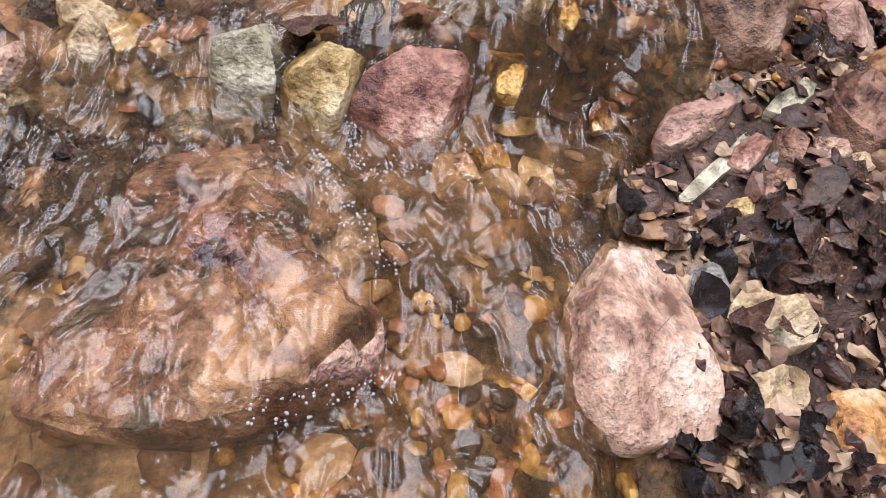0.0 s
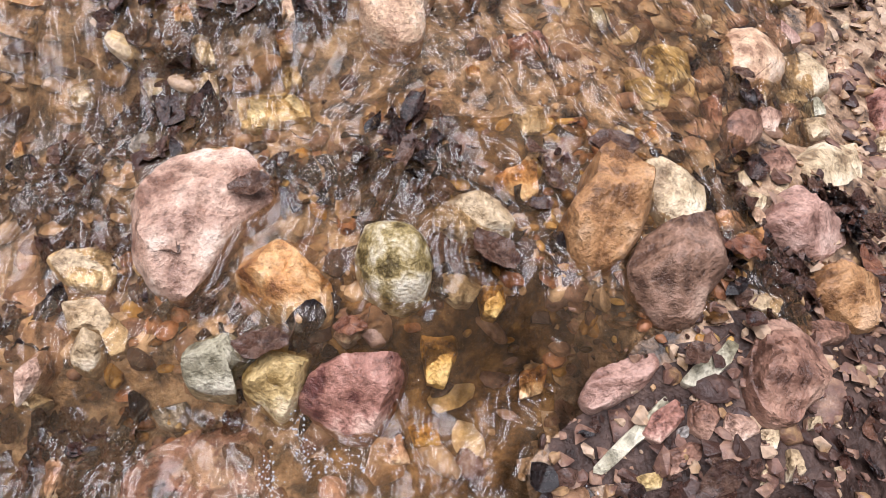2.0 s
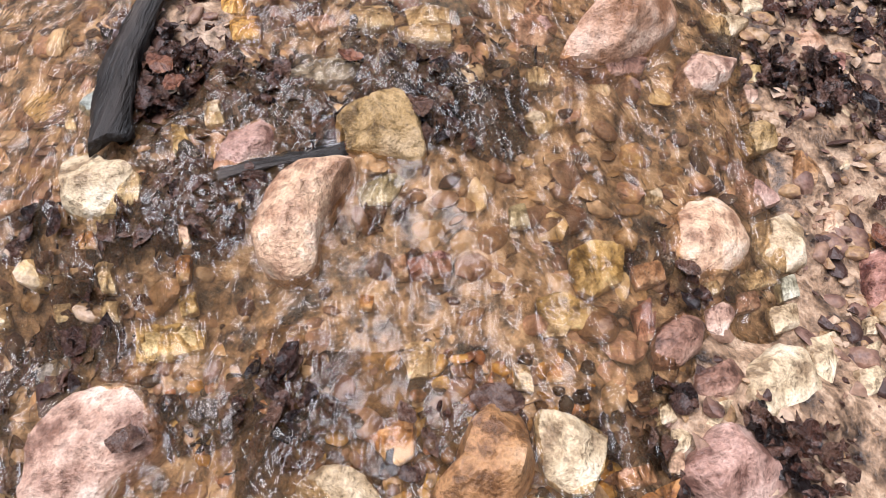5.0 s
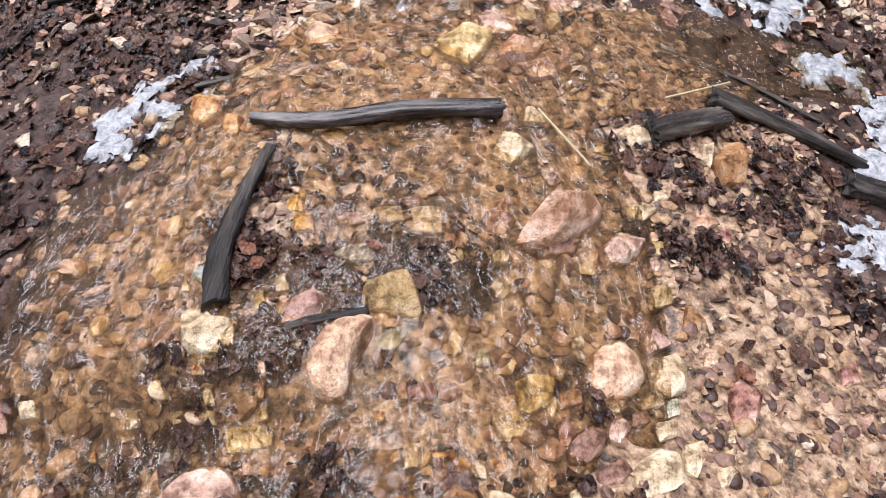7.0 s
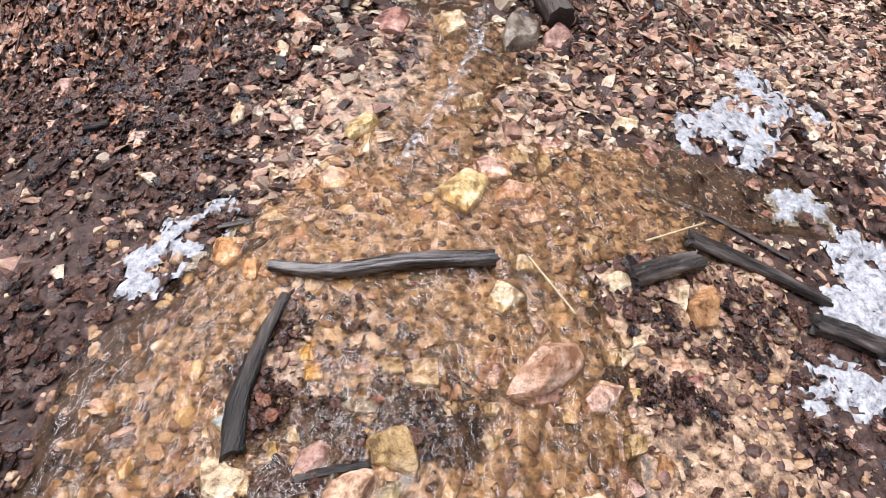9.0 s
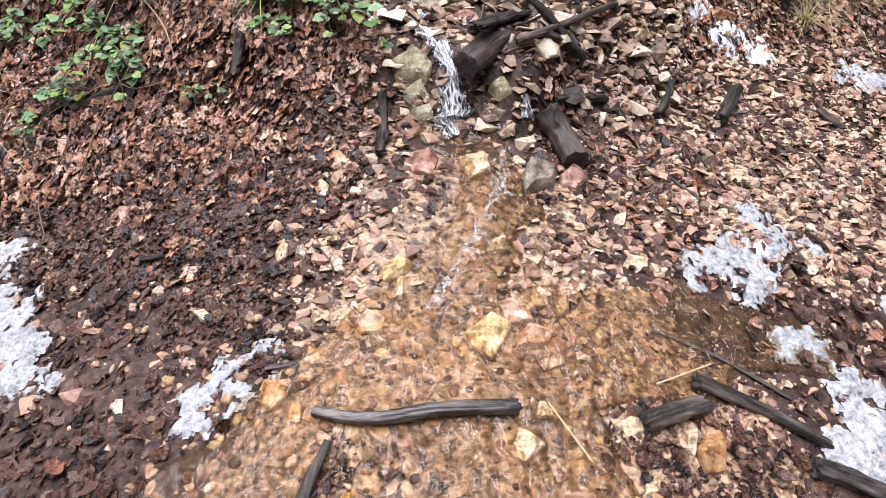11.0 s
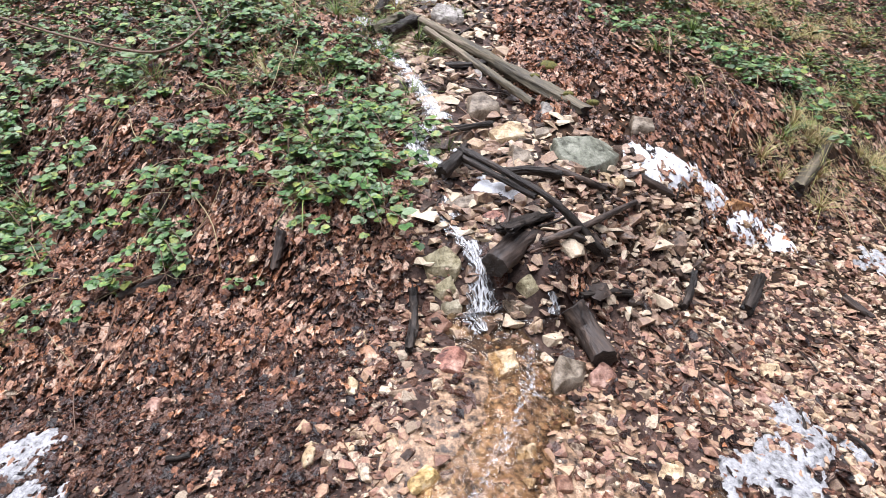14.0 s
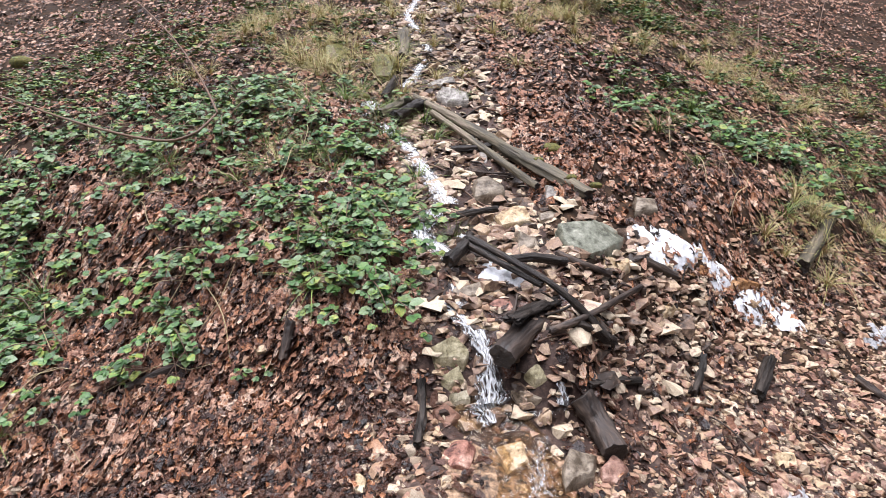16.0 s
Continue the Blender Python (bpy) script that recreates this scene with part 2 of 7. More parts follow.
MAT["bankleaf"] = material("bank_leaf", ((0.015, 0.006, 0.004), (0.06, 0.022, 0.013), (0.11, 0.042, 0.025), (0.035, 0.014, 0.009), (0.16, 0.075, 0.045)), scale=110, rough=0.26, bump=0.9, islands=True, spec=0.5, coat=0.2)
MAT["redleaf"] = material("red_brown_leaf", ((0.05, 0.018, 0.01), (0.13, 0.045, 0.022), (0.22, 0.085, 0.04), (0.3, 0.14, 0.075)), scale=120, rough=0.32, bump=0.8, spec=0.5, coat=0.2)
MAT["foliage"] = material("bramble_leaf", ((0.02, 0.055, 0.012), (0.05, 0.12, 0.028), (0.09, 0.19, 0.045), (0.14, 0.23, 0.05), (0.28, 0.3, 0.06), (0.06, 0.1, 0.02), (0.11, 0.17, 0.04), (0.17, 0.24, 0.12)), scale=80, rough=0.42, bump=0.3, spec=0.4, islands=True)
MAT["drygrass"] = material("dry_grass", ((0.26, 0.19, 0.07), (0.42, 0.33, 0.15), (0.56, 0.46, 0.24), (0.3, 0.31, 0.09)), scale=30, rough=0.6, islands=True)
MAT["greengrass"] = material("green_grass", ((0.06, 0.1, 0.02), (0.12, 0.18, 0.035), (0.2, 0.26, 0.06)), scale=30, rough=0.5, islands=True)
MAT["mosstuft"] = material("moss", STONE["moss"], scale=60, rough=0.9, bump=1.0)


def water_material(name, tint, haze, foam_low, foam_high, stretch, ripple, side=False):
    """Clear brownish water: it lets the bed show, mirrors the sky, and turns to white foam where it breaks."""
    m = bpy.data.materials.new(name)
    m.use_nodes = True
    nt = m.node_tree
    n, link = nt.nodes, nt.links.new
    n.remove(n["Principled BSDF"])
    flow, mp = n.new("ShaderNodeUVMap"), n.new("ShaderNodeMapping")
    flow.uv_map = "flow"
    mp.inputs["Scale"].default_value = stretch
    link(flow.outputs[0], mp.inputs["Vector"])
    rip, brk = n.new("ShaderNodeTexNoise"), n.new("ShaderNodeTexNoise")
    rip.inputs["Scale"].default_value, rip.inputs["Detail"].default_value, rip.inputs["Distortion"].default_value = 48, 2.5, 0.6
    brk.inputs["Scale"].default_value, brk.inputs["Detail"].default_value, brk.inputs["Distortion"].default_value = 70 if side else 34, 4, 0.7
    eddy, swirl = n.new("ShaderNodeTexNoise"), n.new("ShaderNodeVectorMath")
    eddy.inputs["Scale"].default_value, eddy.inputs["Detail"].default_value = 7, 2
    swirl.operation, swirl.inputs[1].default_value = "MULTIPLY_ADD", (0.07, 0.07, 0)
    link(flow.outputs[0], eddy.inputs["Vector"])
    link(eddy.outputs["Color"], swirl.inputs[0])
    link(mp.outputs[0], swirl.inputs[2])
    link((mp if side else swirl).outputs[0], rip.inputs["Vector"])
    link((mp if side else swirl).outputs[0], brk.inputs["Vector"])
    bump = n.new("ShaderNodeBump")
    bump.inputs["Strength"].default_value, bump.inputs["Distance"].default_value = ripple, 0.02
    link(rip.outputs["Fac"], bump.inputs["Height"])
    clear, gloss, silt, mirror, body, white, out = (n.new("ShaderNode" + k) for k in ("BsdfTransparent", "BsdfGlossy", "BsdfDiffuse", "Fresnel", "MixShader", "BsdfDiffuse", "MixShader"))
    clear.inputs["Color"].default_value = rgb(*tint)
    gloss.inputs["Roughness"].default_value = 0.13
    silt.inputs["Color"].default_value = rgb(0.42, 0.26, 0.13)
    white.inputs["Color"].default_value = rgb(0.82, 0.83, 0.84)
    mirror.inputs["IOR"].default_value = 1.5
    for s in (gloss, mirror):
        link(bump.outputs["Normal"], s.inputs["Normal"])
    under = n.new("ShaderNodeMixShader")
    milk, cloud = n.new("ShaderNodeTexNoise"), n.new("ShaderNodeMapRange")
    milk.inputs["Scale"].default_value, milk.inputs["Detail"].default_value, milk.inputs["Distortion"].default_value = 16, 5, 0.9
    link((mp if side else swirl).outputs[0], milk.inputs["Vector"])
    cloud.inputs["From Min"].default_value, cloud.inputs["From Max"].default_value = 0.36, 0.72
    cloud.inputs["To Min"].default_value, cloud.inputs["To Max"].default_value = haze * 0.15, haze * 1.9
    link(milk.outputs["Fac"], cloud.inputs["Value"])
    link(cloud.outputs[0], under.inputs["Fac"])
    link(clear.outputs[0], under.inputs[1])
    link(silt.outputs[0], under.inputs[2])
    link(mirror.outputs[0], body.inputs["Fac"])
    link(under.outputs[0], body.inputs[1])
    link(gloss.outputs[0], body.inputs[2])
    foam = n.new("ShaderNodeMapRange")
    foam.inputs["From Min"].default_value, foam.inputs["From Max"].default_value = foam_low, foam_high
    link(brk.outputs["Fac"], foam.inputs["Value"])
    share = foam.outputs[0]
    if side:
        uv, cut, away, fade, both = (n.new("ShaderNode" + k) for k in ("UVMap", "SeparateXYZ", "Math", "MapRange", "Math"))
        uv.uv_map, away.operation, both.operation = "side", "ABSOLUTE", "MULTIPLY"
        fade.inputs["From Min"].default_value, fade.inputs["From Max"].default_value = 0.05, 0.5
        fade.inputs["To Max"].default_value, both.operation = 0.2, "SUBTRACT"
        link(uv.outputs[0], cut.inputs[0])
        link(cut.outputs["X"], away.inputs[0])
        link(away.outputs[0], fade.inputs["Value"])
        link(brk.outputs["Fac"], both.inputs[0])
        link(fade.outputs[0], both.inputs[1])
        link(both.outputs[0], foam.inputs["Value"])
    link(share, out.inputs["Fac"])
    link(body.outputs[0], out.inputs[1])
    link(white.outputs[0], out.inputs[2])
    link(out.outputs[0], n["Material Output"].inputs["Surface"])
    return m


MAT["water"] = water_material("stream_water", (0.97, 0.885, 0.73), 0.065, 0.7, 1.3, (1.0, 0.62, 1), 0.85)
MAT["foam"] = water_material("falling_water", (0.98, 0.98, 0.98), 0.0, 0.34, 0.64, (1.4, 0.42, 1), 1.0, side=True)
MAT["riffle"] = water_material("riffle_water", (0.98, 0.95, 0.9), 0.0, 0.48, 1.0, (0.8, 0.5, 1), 1.0, side=True)
MAT["bubble"] = water_material("bubbles", (1.0, 1.0, 1.0), 0.0, 0.1, 1.1, (1, 1, 1), 0.2)


def snow_material():
    m = material("melting_snow", ((0.5, 0.5, 0.5), (0.68, 0.68, 0.7), (0.78, 0.79, 0.81), (0.86, 0.87, 0.89)), scale=45, rough=0.6, bump=0.6, fine=150)
    return m


MAT["snow"] = snow_material()
MAT["slush"] = material("grey_slush", ((0.12, 0.115, 0.112), (0.27, 0.268, 0.272), (0.42, 0.418, 0.425), (0.56, 0.555, 0.565)), scale=45, rough=0.4, bump=0.9, fine=150)


def mesh(name, verts, faces, mat, smooth=True):
    me = bpy.data.meshes.new(name)
    me.from_pydata([tuple(v) for v in verts], [], [tuple(f) for f in faces])
    for mm in mat if isinstance(mat, (list, tuple)) else (mat,):
        me.materials.append(mm)
    if smooth:
        me.polygons.foreach_set("use_smooth", [True] * len(me.polygons))
    me.update()
    return me


def part(name, me, parent, label=""):
    ob = new(name, me)
    ob.parent = parent
    return tagged(ob, label)


# ---- the lie of the land ----
PROF_Y = (-40, -6, -1.0, -0.5, -0.15, 0.13, 0.42, 0.6, 0.95, 1.3, 1.68, 2.04, 2.12, 2.24, 2.4, 2.74, 3.2, 3.75, 4.9, 7.0, 10.0, 16.0, 40.0)
PROF_Z = (-3.0, -0.75, -0.27, -0.185, -0.12, -0.045, 0.03, 0.075, 0.155, 0.215, 0.33, 0.39, 0.43, 0.63, 0.76, 0.93, 1.05, 1.22, 1.64, 2.45, 3.75, 6.6, 17.0)


def lattice(x, y, seed, soft=False):
    """Smooth value noise, -1 to 1, on a lattice of step 1; soft: without creases along the lattice."""
    xi, yi = np.floor(x), np.floor(y)
    fx, fy = x - xi, y - yi
    if soft:
        fx, fy = (f ** 3 * (f * (f * 6 - 15) + 10) for f in (fx, fy))
    else:
        fx, fy = fx * fx * (3 - 2 * fx), fy * fy * (3 - 2 * fy)

    def h(a, b):
        v = np.sin(a * 127.1 + b * 311.7 + seed * 74.7) * 43758.5453
        return (v - np.floor(v)) * 2 - 1

    low = h(xi, yi) * (1 - fx) + h(xi + 1, yi) * fx
    high = h(xi, yi + 1) * (1 - fx) + h(xi + 1, yi + 1) * fx
    return low * (1 - fy) + high * fy


def ease(k):
    k = np.clip(k, 0, 1)
    return k * k * (3 - 2 * k)


def base(x, y):
    """Height of the bare ground: a fan that falls off to both sides of the stream, then the hillside."""
    x, y = np.asarray(x, float), np.asarray(y, float)
    far, near = np.clip((y - 1.9) / 0.45, 0, 1), np.clip((0.5 - y) / 0.5, 0, 1)
    left = np.maximum(-x - 0.25 + 0.17 * near - 0.65 * far, 0) * (0.95 - 0.4 * far)
    right = np.maximum(x - 0.1 - 0.18 * near - 0.22 * far, 0) * (1.0 + 0.15 * far)
    side = np.where(left > 2.0, 2.0 + (left - 2.0) * 0.25, left) + np.where(right > 3.6, 3.6 + (right - 3.6) * 0.15, right)
    up = y - side
    soft = 0.03 + 0.16 * np.clip((np.abs(x + 0.05) - 0.3) / 0.3, 0, 1)
    z = sum(np.interp(up + k * soft, PROF_Y, PROF_Z) for k in (-1, -0.5, 0.0, 0.5, 1)) / 5
    bank = np.clip((y - 2.6) / 1.5, 0, 1)
    z = z + bank * 0.25 * np.clip((np.abs(x + 0.12 * (y - 2)) - 0.5) / 1.2, 0, 1) * np.clip(2.2 - np.abs(x) / 3, 0.3, 1)
    low = ease((0.12 - y) / 0.09) * (1 - ease((x - 0.08) / 0.14) * ease((y + 0.16) / 0.12))
    return z - 0.065 * low - 0.045 * ease((-x - 0.03) / 0.14) * ease((y - 0.04) / 0.12) * ease((0.46 - y) / 0.14)


def water_mask(x, y):
    """1 in the stream, 0 on dry ground."""
    x, y = np.asarray(x, float), np.asarray(y, float)

    def band(points):
        best = np.full(np.broadcast(x, y).shape, -9.0)
        for (x0, y0, w0), (x1, y1, w1) in zip(points, points[1:]):
            dx, dy = x1 - x0, y1 - y0
            k = np.clip(((x - x0) * dx + (y - y0) * dy) / (dx * dx + dy * dy), 0, 1)
            d = np.hypot(x - x0 - k * dx, y - y0 - k * dy)
            best = np.maximum(best, (w0 + k * (w1 - w0)) - d)
        return best

    wob = 0.03 * lattice(x * 9, y * 9, 3) + 0.05 * lattice(x * 3.1, y * 3.1, 5)
    reach = np.maximum.reduce([
        band([(-0.05, 2.12, 0.1), (0.12, 1.98, 0.1), (0.17, 1.8, 0.13), (0.08, 1.55, 0.14), (0.0, 1.35, 0.18), (-0.05, 1.15, 0.26), (0.0, 1.02, 0.3)]),
        band([(0.1, 1.2, 0.2), (0.55, 1.3, 0.22), (0.85, 1.45, 0.22), (1.2, 1.5, 0.14)]),
        band([(-0.2, 1.05, 0.2), (-0.42, 0.9, 0.14), (-0.5, 0.7, 0.2), (-0.45, 0.45, 0.22), (-0.35, 0.2, 0.2), (-0.4, -0.2, 0.3)]),
        band([(0.1, 1.0, 0.2), (0.1, 0.7, 0.28), (0.1, 0.45, 0.34), (0.05, 0.25, 0.26), (-0.08, 0.05, 0.2), (-0.15, -0.2, 0.17), (-0.25, -0.6, 0.3), (-0.3, -1.4, 0.4)]),
        band([(0.35, 1.0, 0.12), (0.42, 0.85, 0.14), (0.4, 0.5, 0.16)]),
        band([(0.25, 0.3, 0.1), (0.3, 0.05, 0.07)]),
    ])
    return np.clip((reach + wob) / 0.06 + 0.5, 0, 1)


def ground(x, y):
    """The ground with its unevenness: the bed lies lower under the stream, the hillside is rough."""
    x, y = np.asarray(x, float), np.asarray(y, float)
    wet = water_mask(x, y)
    hill = np.clip((base(x, y) - 0.55) / 0.5, 0, 1)
    rough = 0.010 * lattice(x * 14, y * 14, 11) + 0.006 * lattice(x * 37, y * 37, 12)
    rough = rough + hill * (0.05 * lattice(x * 3.2, y * 3.2, 21) + 0.025 * lattice(x * 8, y * 8, 22))
    far = np.clip((np.hypot(x, y) - 8) / 20, 0, 1)
    return base(x, y) + rough + far * 0.6 * lattice(x * 0.3, y * 0.3, 31) - 0.012 * wet


def axis(marks):
    """Grid lines: stretches of (end, step)."""
    lines = [marks[0]]
    for end, step in marks[1:]:
        k = max(1, round((end - lines[-1]) / step))
        start = lines[-1]
        lines += [start + (end - start) * (i + 1) / k for i in range(k)]
    return np.array(lines)


def sheet(name, xs, ys, height, mats, pick=None, keep=None):
    gx, gy = np.meshgrid(xs, ys)
    gz = height(gx, gy)
    verts = np.stack([gx.ravel(), gy.ravel(), gz.ravel()], 1)
    nx, ny = len(xs), len(ys)
    idx = np.arange(nx * ny).reshape(ny, nx)
    faces = np.stack([idx[:-1, :-1].ravel(), idx[:-1, 1:].ravel(), idx[1:, 1:].ravel(), idx[1:, :-1].ravel()], 1)
    mid = verts[faces].mean(1)
    if keep is not None:
        faces = faces[keep(mid)]
        mid = verts[faces].mean(1)
        used = np.unique(faces)
        back = np.zeros(len(verts), int)
        back[used] = np.arange(len(used))
        verts, faces = verts[used], back[faces]
    me = mesh(name, verts.tolist(), faces.tolist(), mats)
    if pick is not None:
        me.polygons.foreach_set("material_index", pick(mid).astype(np.int32))
    uv = me.uv_layers.new(name="flow")
    loops = np.zeros(len(me.loops), np.int32)
    me.loops.foreach_get("vertex_index", loops)
    uv.data.foreach_set("uv", verts[loops][:, :2].astype(np.float32).ravel())
    return new(name, me)


def soil_kind(p):
    """0 stream sand, 1 wet mud under leaves, 2 forest soil, 3 channel bed darkened in colour, as if under deep water.
    """
    x, y = p[:, 0], p[:, 1]
    edge = 0.12 * lattice(x * 4, y * 4, 41) + 0.05 * lattice(x * 15, y * 15, 42)
    wide = 0.35 * lattice(x * 1.1, y * 1.1, 43) + 0.15 * lattice(x * 2.7, y * 2.7, 44)
    kind = np.full(len(p), 2)
    kind[(np.hypot(x * 0.8, y - 1.0) < 2.4 + wide * 1.5 + edge)] = 1
    left = np.interp(y, (-3.0, -0.4, 0.3, 0.9, 1.3, 2.3), (-0.9, -0.75, -0.6, -0.55, -0.28, -0.22))
    right = np.interp(y, (-3.0, -0.4, 0.05, 0.35, 1.1, 1.6, 2.3), (0.06, 0.05, 0.09, 0.85, 1.0, 0.6, 0.35))
    kind[(x > left + edge) & (x < right + edge) & (y > -1.0 + 0.3 * wide + edge) & (y < 2.3)] = 0
    middle = np.interp(y, (-1.5, -0.2, 0.05, 0.25, 0.4), (-0.2, -0.08, -0.02, 0.03, 0.03))
    kind[(np.abs(x - middle) < 0.1 + edge * 0.6) & (y > -0.85 + edge) & (y < 0.3 + edge)] = 3
    kind[(base(x, y) > 0.58 + edge * 0.5)] = 2
    gully = (np.abs(x + 0.22 * (y - 2.2)) < 0.42 + edge) & (y > 2.0) & (y < 7.5)
    kind[gully] = 1
    return kind


land = sheet("ground", axis([-60, (-16, 4), (-7, 0.3), (-4, 0.12), (-1.7, 0.06), (-0.75, 0.016), (0.9, 0.014), (2.0, 0.04), (5, 0.1), (9, 0.25), (16, 0.6), (60, 4)]),
             axis([-60, (-8, 4), (-1.2, 0.3), (-0.35, 0.03), (1.2, 0.014), (2.5, 0.02), (4.2, 0.05), (8, 0.09), (16, 0.25), (60, 4)]),
             ground, [MAT["sand"], MAT["mud"], MAT["soil"], MAT["darkbed"]], soil_kind)
tagged(land, "wet stony ground of a stream bed rising into a wooded slope", "ground", kind="structure")


def water_level(x, y):
    m = water_mask(x, y)
    u, v, p, q = 0.8 * x + 0.6 * y, 0.8 * y - 0.6 * x, 0.9 * x - 0.44 * y, 0.9 * y + 0.44 * x
    far = 0.0040 * lattice(x * 31 + y * 6, y * 13 - x * 3, 51, True) + 0.0030 * lattice(u * 46, v * 27, 52, True) + 0.0026 * lattice(p * 71, q * 32, 54, True) + 0.0015 * lattice(u * 120, v * 70, 55, True) + 0.003 * lattice(x * 11 + y * 5, y * 11 - x * 5, 53, True)
    film = ease((1.3 - np.hypot((x + 0.26) / 0.105, (y + 0.075) / 0.1)) / 0.35)
    return base(x, y) + 0.010 * m - 0.03 * (1 - m) + far * m + 0.027 * film


brook = sheet("water", axis([-1.1, (-0.7, 0.012), (0.75, 0.006), (1.5, 0.012)]), axis([-1.2, (-0.4, 0.03), (1.2, 0.006), (2.16, 0.009)]), water_level, [MAT["water"]],
              keep=lambda p: (water_mask(p[:, 0], p[:, 1]) > 0.05))
tagged(brook, "shallow clear brownish stream water rippling over stones", "water", kind="structure")


# ---- stones ----
def rock_mesh(name, outline, h, mat, seed, turns=54, lean=(0.0, 0.0), peak=False, round_=0.0, ledges=False):
    """A broken stone that stands on the given outline: a tilted top and a few cut faces that meet in worn edges, steep sides, a sunk foot."""
    rnd = random.Random(seed)
    corners = [Vector((x, y)) for x, y in outline]
    if sum(a.x * b.y - b.x * a.y for a, b in zip(corners, corners[1:] + corners[:1])) < 0:
        corners.reverse()
    lengths = [(b - a).length for a, b in zip(corners, corners[1:] + corners[:1])]
    total, ring = sum(lengths), []
    for k in range(turns):
        s = total * k / turns
        for a, b, l in zip(corners, corners[1:] + corners[:1], lengths):
            if s <= l:
                ring.append(a.lerp(b, s / l))
                break
            s -= l
    while len(ring) < turns:
        ring.append(corners[0].copy())
    keep = 4 if len(corners) > 7 else 7
    for _ in range(2 if len(corners) > 7 else 1):
        ring = [(ring[k - 1] + ring[k] * keep + ring[(k + 1) % turns]) / (keep + 2) for k in range(turns)]
    middle = sum(ring, Vector((0, 0))) / turns
    size = max((v - middle).length for v in ring)
    thin = min((v - middle).length for v in ring)
    way = rnd.uniform(0, 6.283)
    cuts = [(Vector((math.cos(way), math.sin(way))), rnd.uniform(0.05, 0.32) * h / size, rnd.uniform(0.9, 1.02) * h)]
    sides = 4 if peak else 3
    for k in range(sides):
        way += 6.283 / sides * rnd.uniform(0.7, 1.3)
        d = Vector((math.cos(way), math.sin(way)))
        tilt = rnd.uniform(0.9, 1.3) if peak else rnd.uniform(0.55, 1.5)
        reach = max((v - middle).dot(d) for v in ring)
        rim = rnd.uniform(0.08, 0.3) if peak else rnd.uniform(0.08, 0.55)
        cuts.append((d, tilt * h / size, rim * h + tilt * h / size * reach))
    way = rnd.uniform(4.0, 5.4)
    d = Vector((math.cos(way), math.sin(way)))
    cuts.append((d, 1.1 * h / size, 0.2 * h + 1.1 * h / size * max((v - middle).dot(d) for v in ring)))
    steep = (2.4 if not peak else 1.1) * h / max(thin, 0.2 * size)
    steps = (1.0, 0.975, 0.94, 0.89, 0.82, 0.73, 0.62, 0.5, 0.37, 0.24, 0.11)
    offset = Vector((seed * 3.17, seed * 1.31, 0))
    verts = []
    for up, wide in ((-0.8, 0.82), (-0.35, 0.95), (-0.02, 1.0)):
        for v in ring:
            p = middle + (v - middle) * wide
            verts.append(Vector((p.x, p.y, h * up)))
    for step in steps:
        for v in ring:
            p = middle + (v - middle) * step
            top = max(0.12 * h, min(c - t * (p - middle).dot(d) for d, t, c in cuts))
            edge = h * 0.24 + steep * (1 - step) * (v - middle).length
            z = min(top, edge)
            if ledges:
                lift = z + 0.1 * h * noise.noise(Vector((p.x * 30, p.y * 30, seed)))
                z = 0.25 * z + 0.75 * math.floor(lift / (0.26 * h)) * 0.26 * h + 0.1 * h
            if round_:
                z = z * (1 - round_) + round_ * h * math.sqrt(max(0.0, 1.02 - step * step))
            verts.append(Vector((p.x, p.y, z)))
    verts.append(Vector((middle.x, middle.y, min(c for d, t, c in cuts) if not round_ else h)))
    for i, v in enumerate(verts):
        q = Vector((v.x - middle.x, v.y - middle.y, v.z)) * (2.0 / size) + offset
        out = Vector((v.x - middle.x, v.y - middle.y, (v.z - 0.3 * h) * 1.5)).normalized()
        chip = abs(noise.noise(q * 1.7 + Vector((7, 3, 1))))
        v += out * size * (0.03 * noise.noise(q * 0.9) - 0.05 * max(0.0, 0.18 - chip) / 0.18 * 0.6 + 0.02 * noise.noise(q * 3.1) + 0.010 * noise.noise(q * 7.3))
    for v in verts:
        v.z += v.x * lean[0] + v.y * lean[1]
    rows = 3 + len(steps)
    faces = []
    for r in range(rows - 1):
        for k in range(turns):
            a, b = r * turns + k, r * turns + (k + 1) % turns
            faces.append((a, b, b + turns, a + turns))
    top, last = len(verts) - 1, (rows - 1) * turns
    faces += [(last + k, last + (k + 1) % turns, top) for k in range(turns)]
    faces.append(tuple(reversed(range(turns))))
    me = mesh(name, verts, faces, mat)
    me.set_sharp_from_angle(angle=radians(38))
    return me


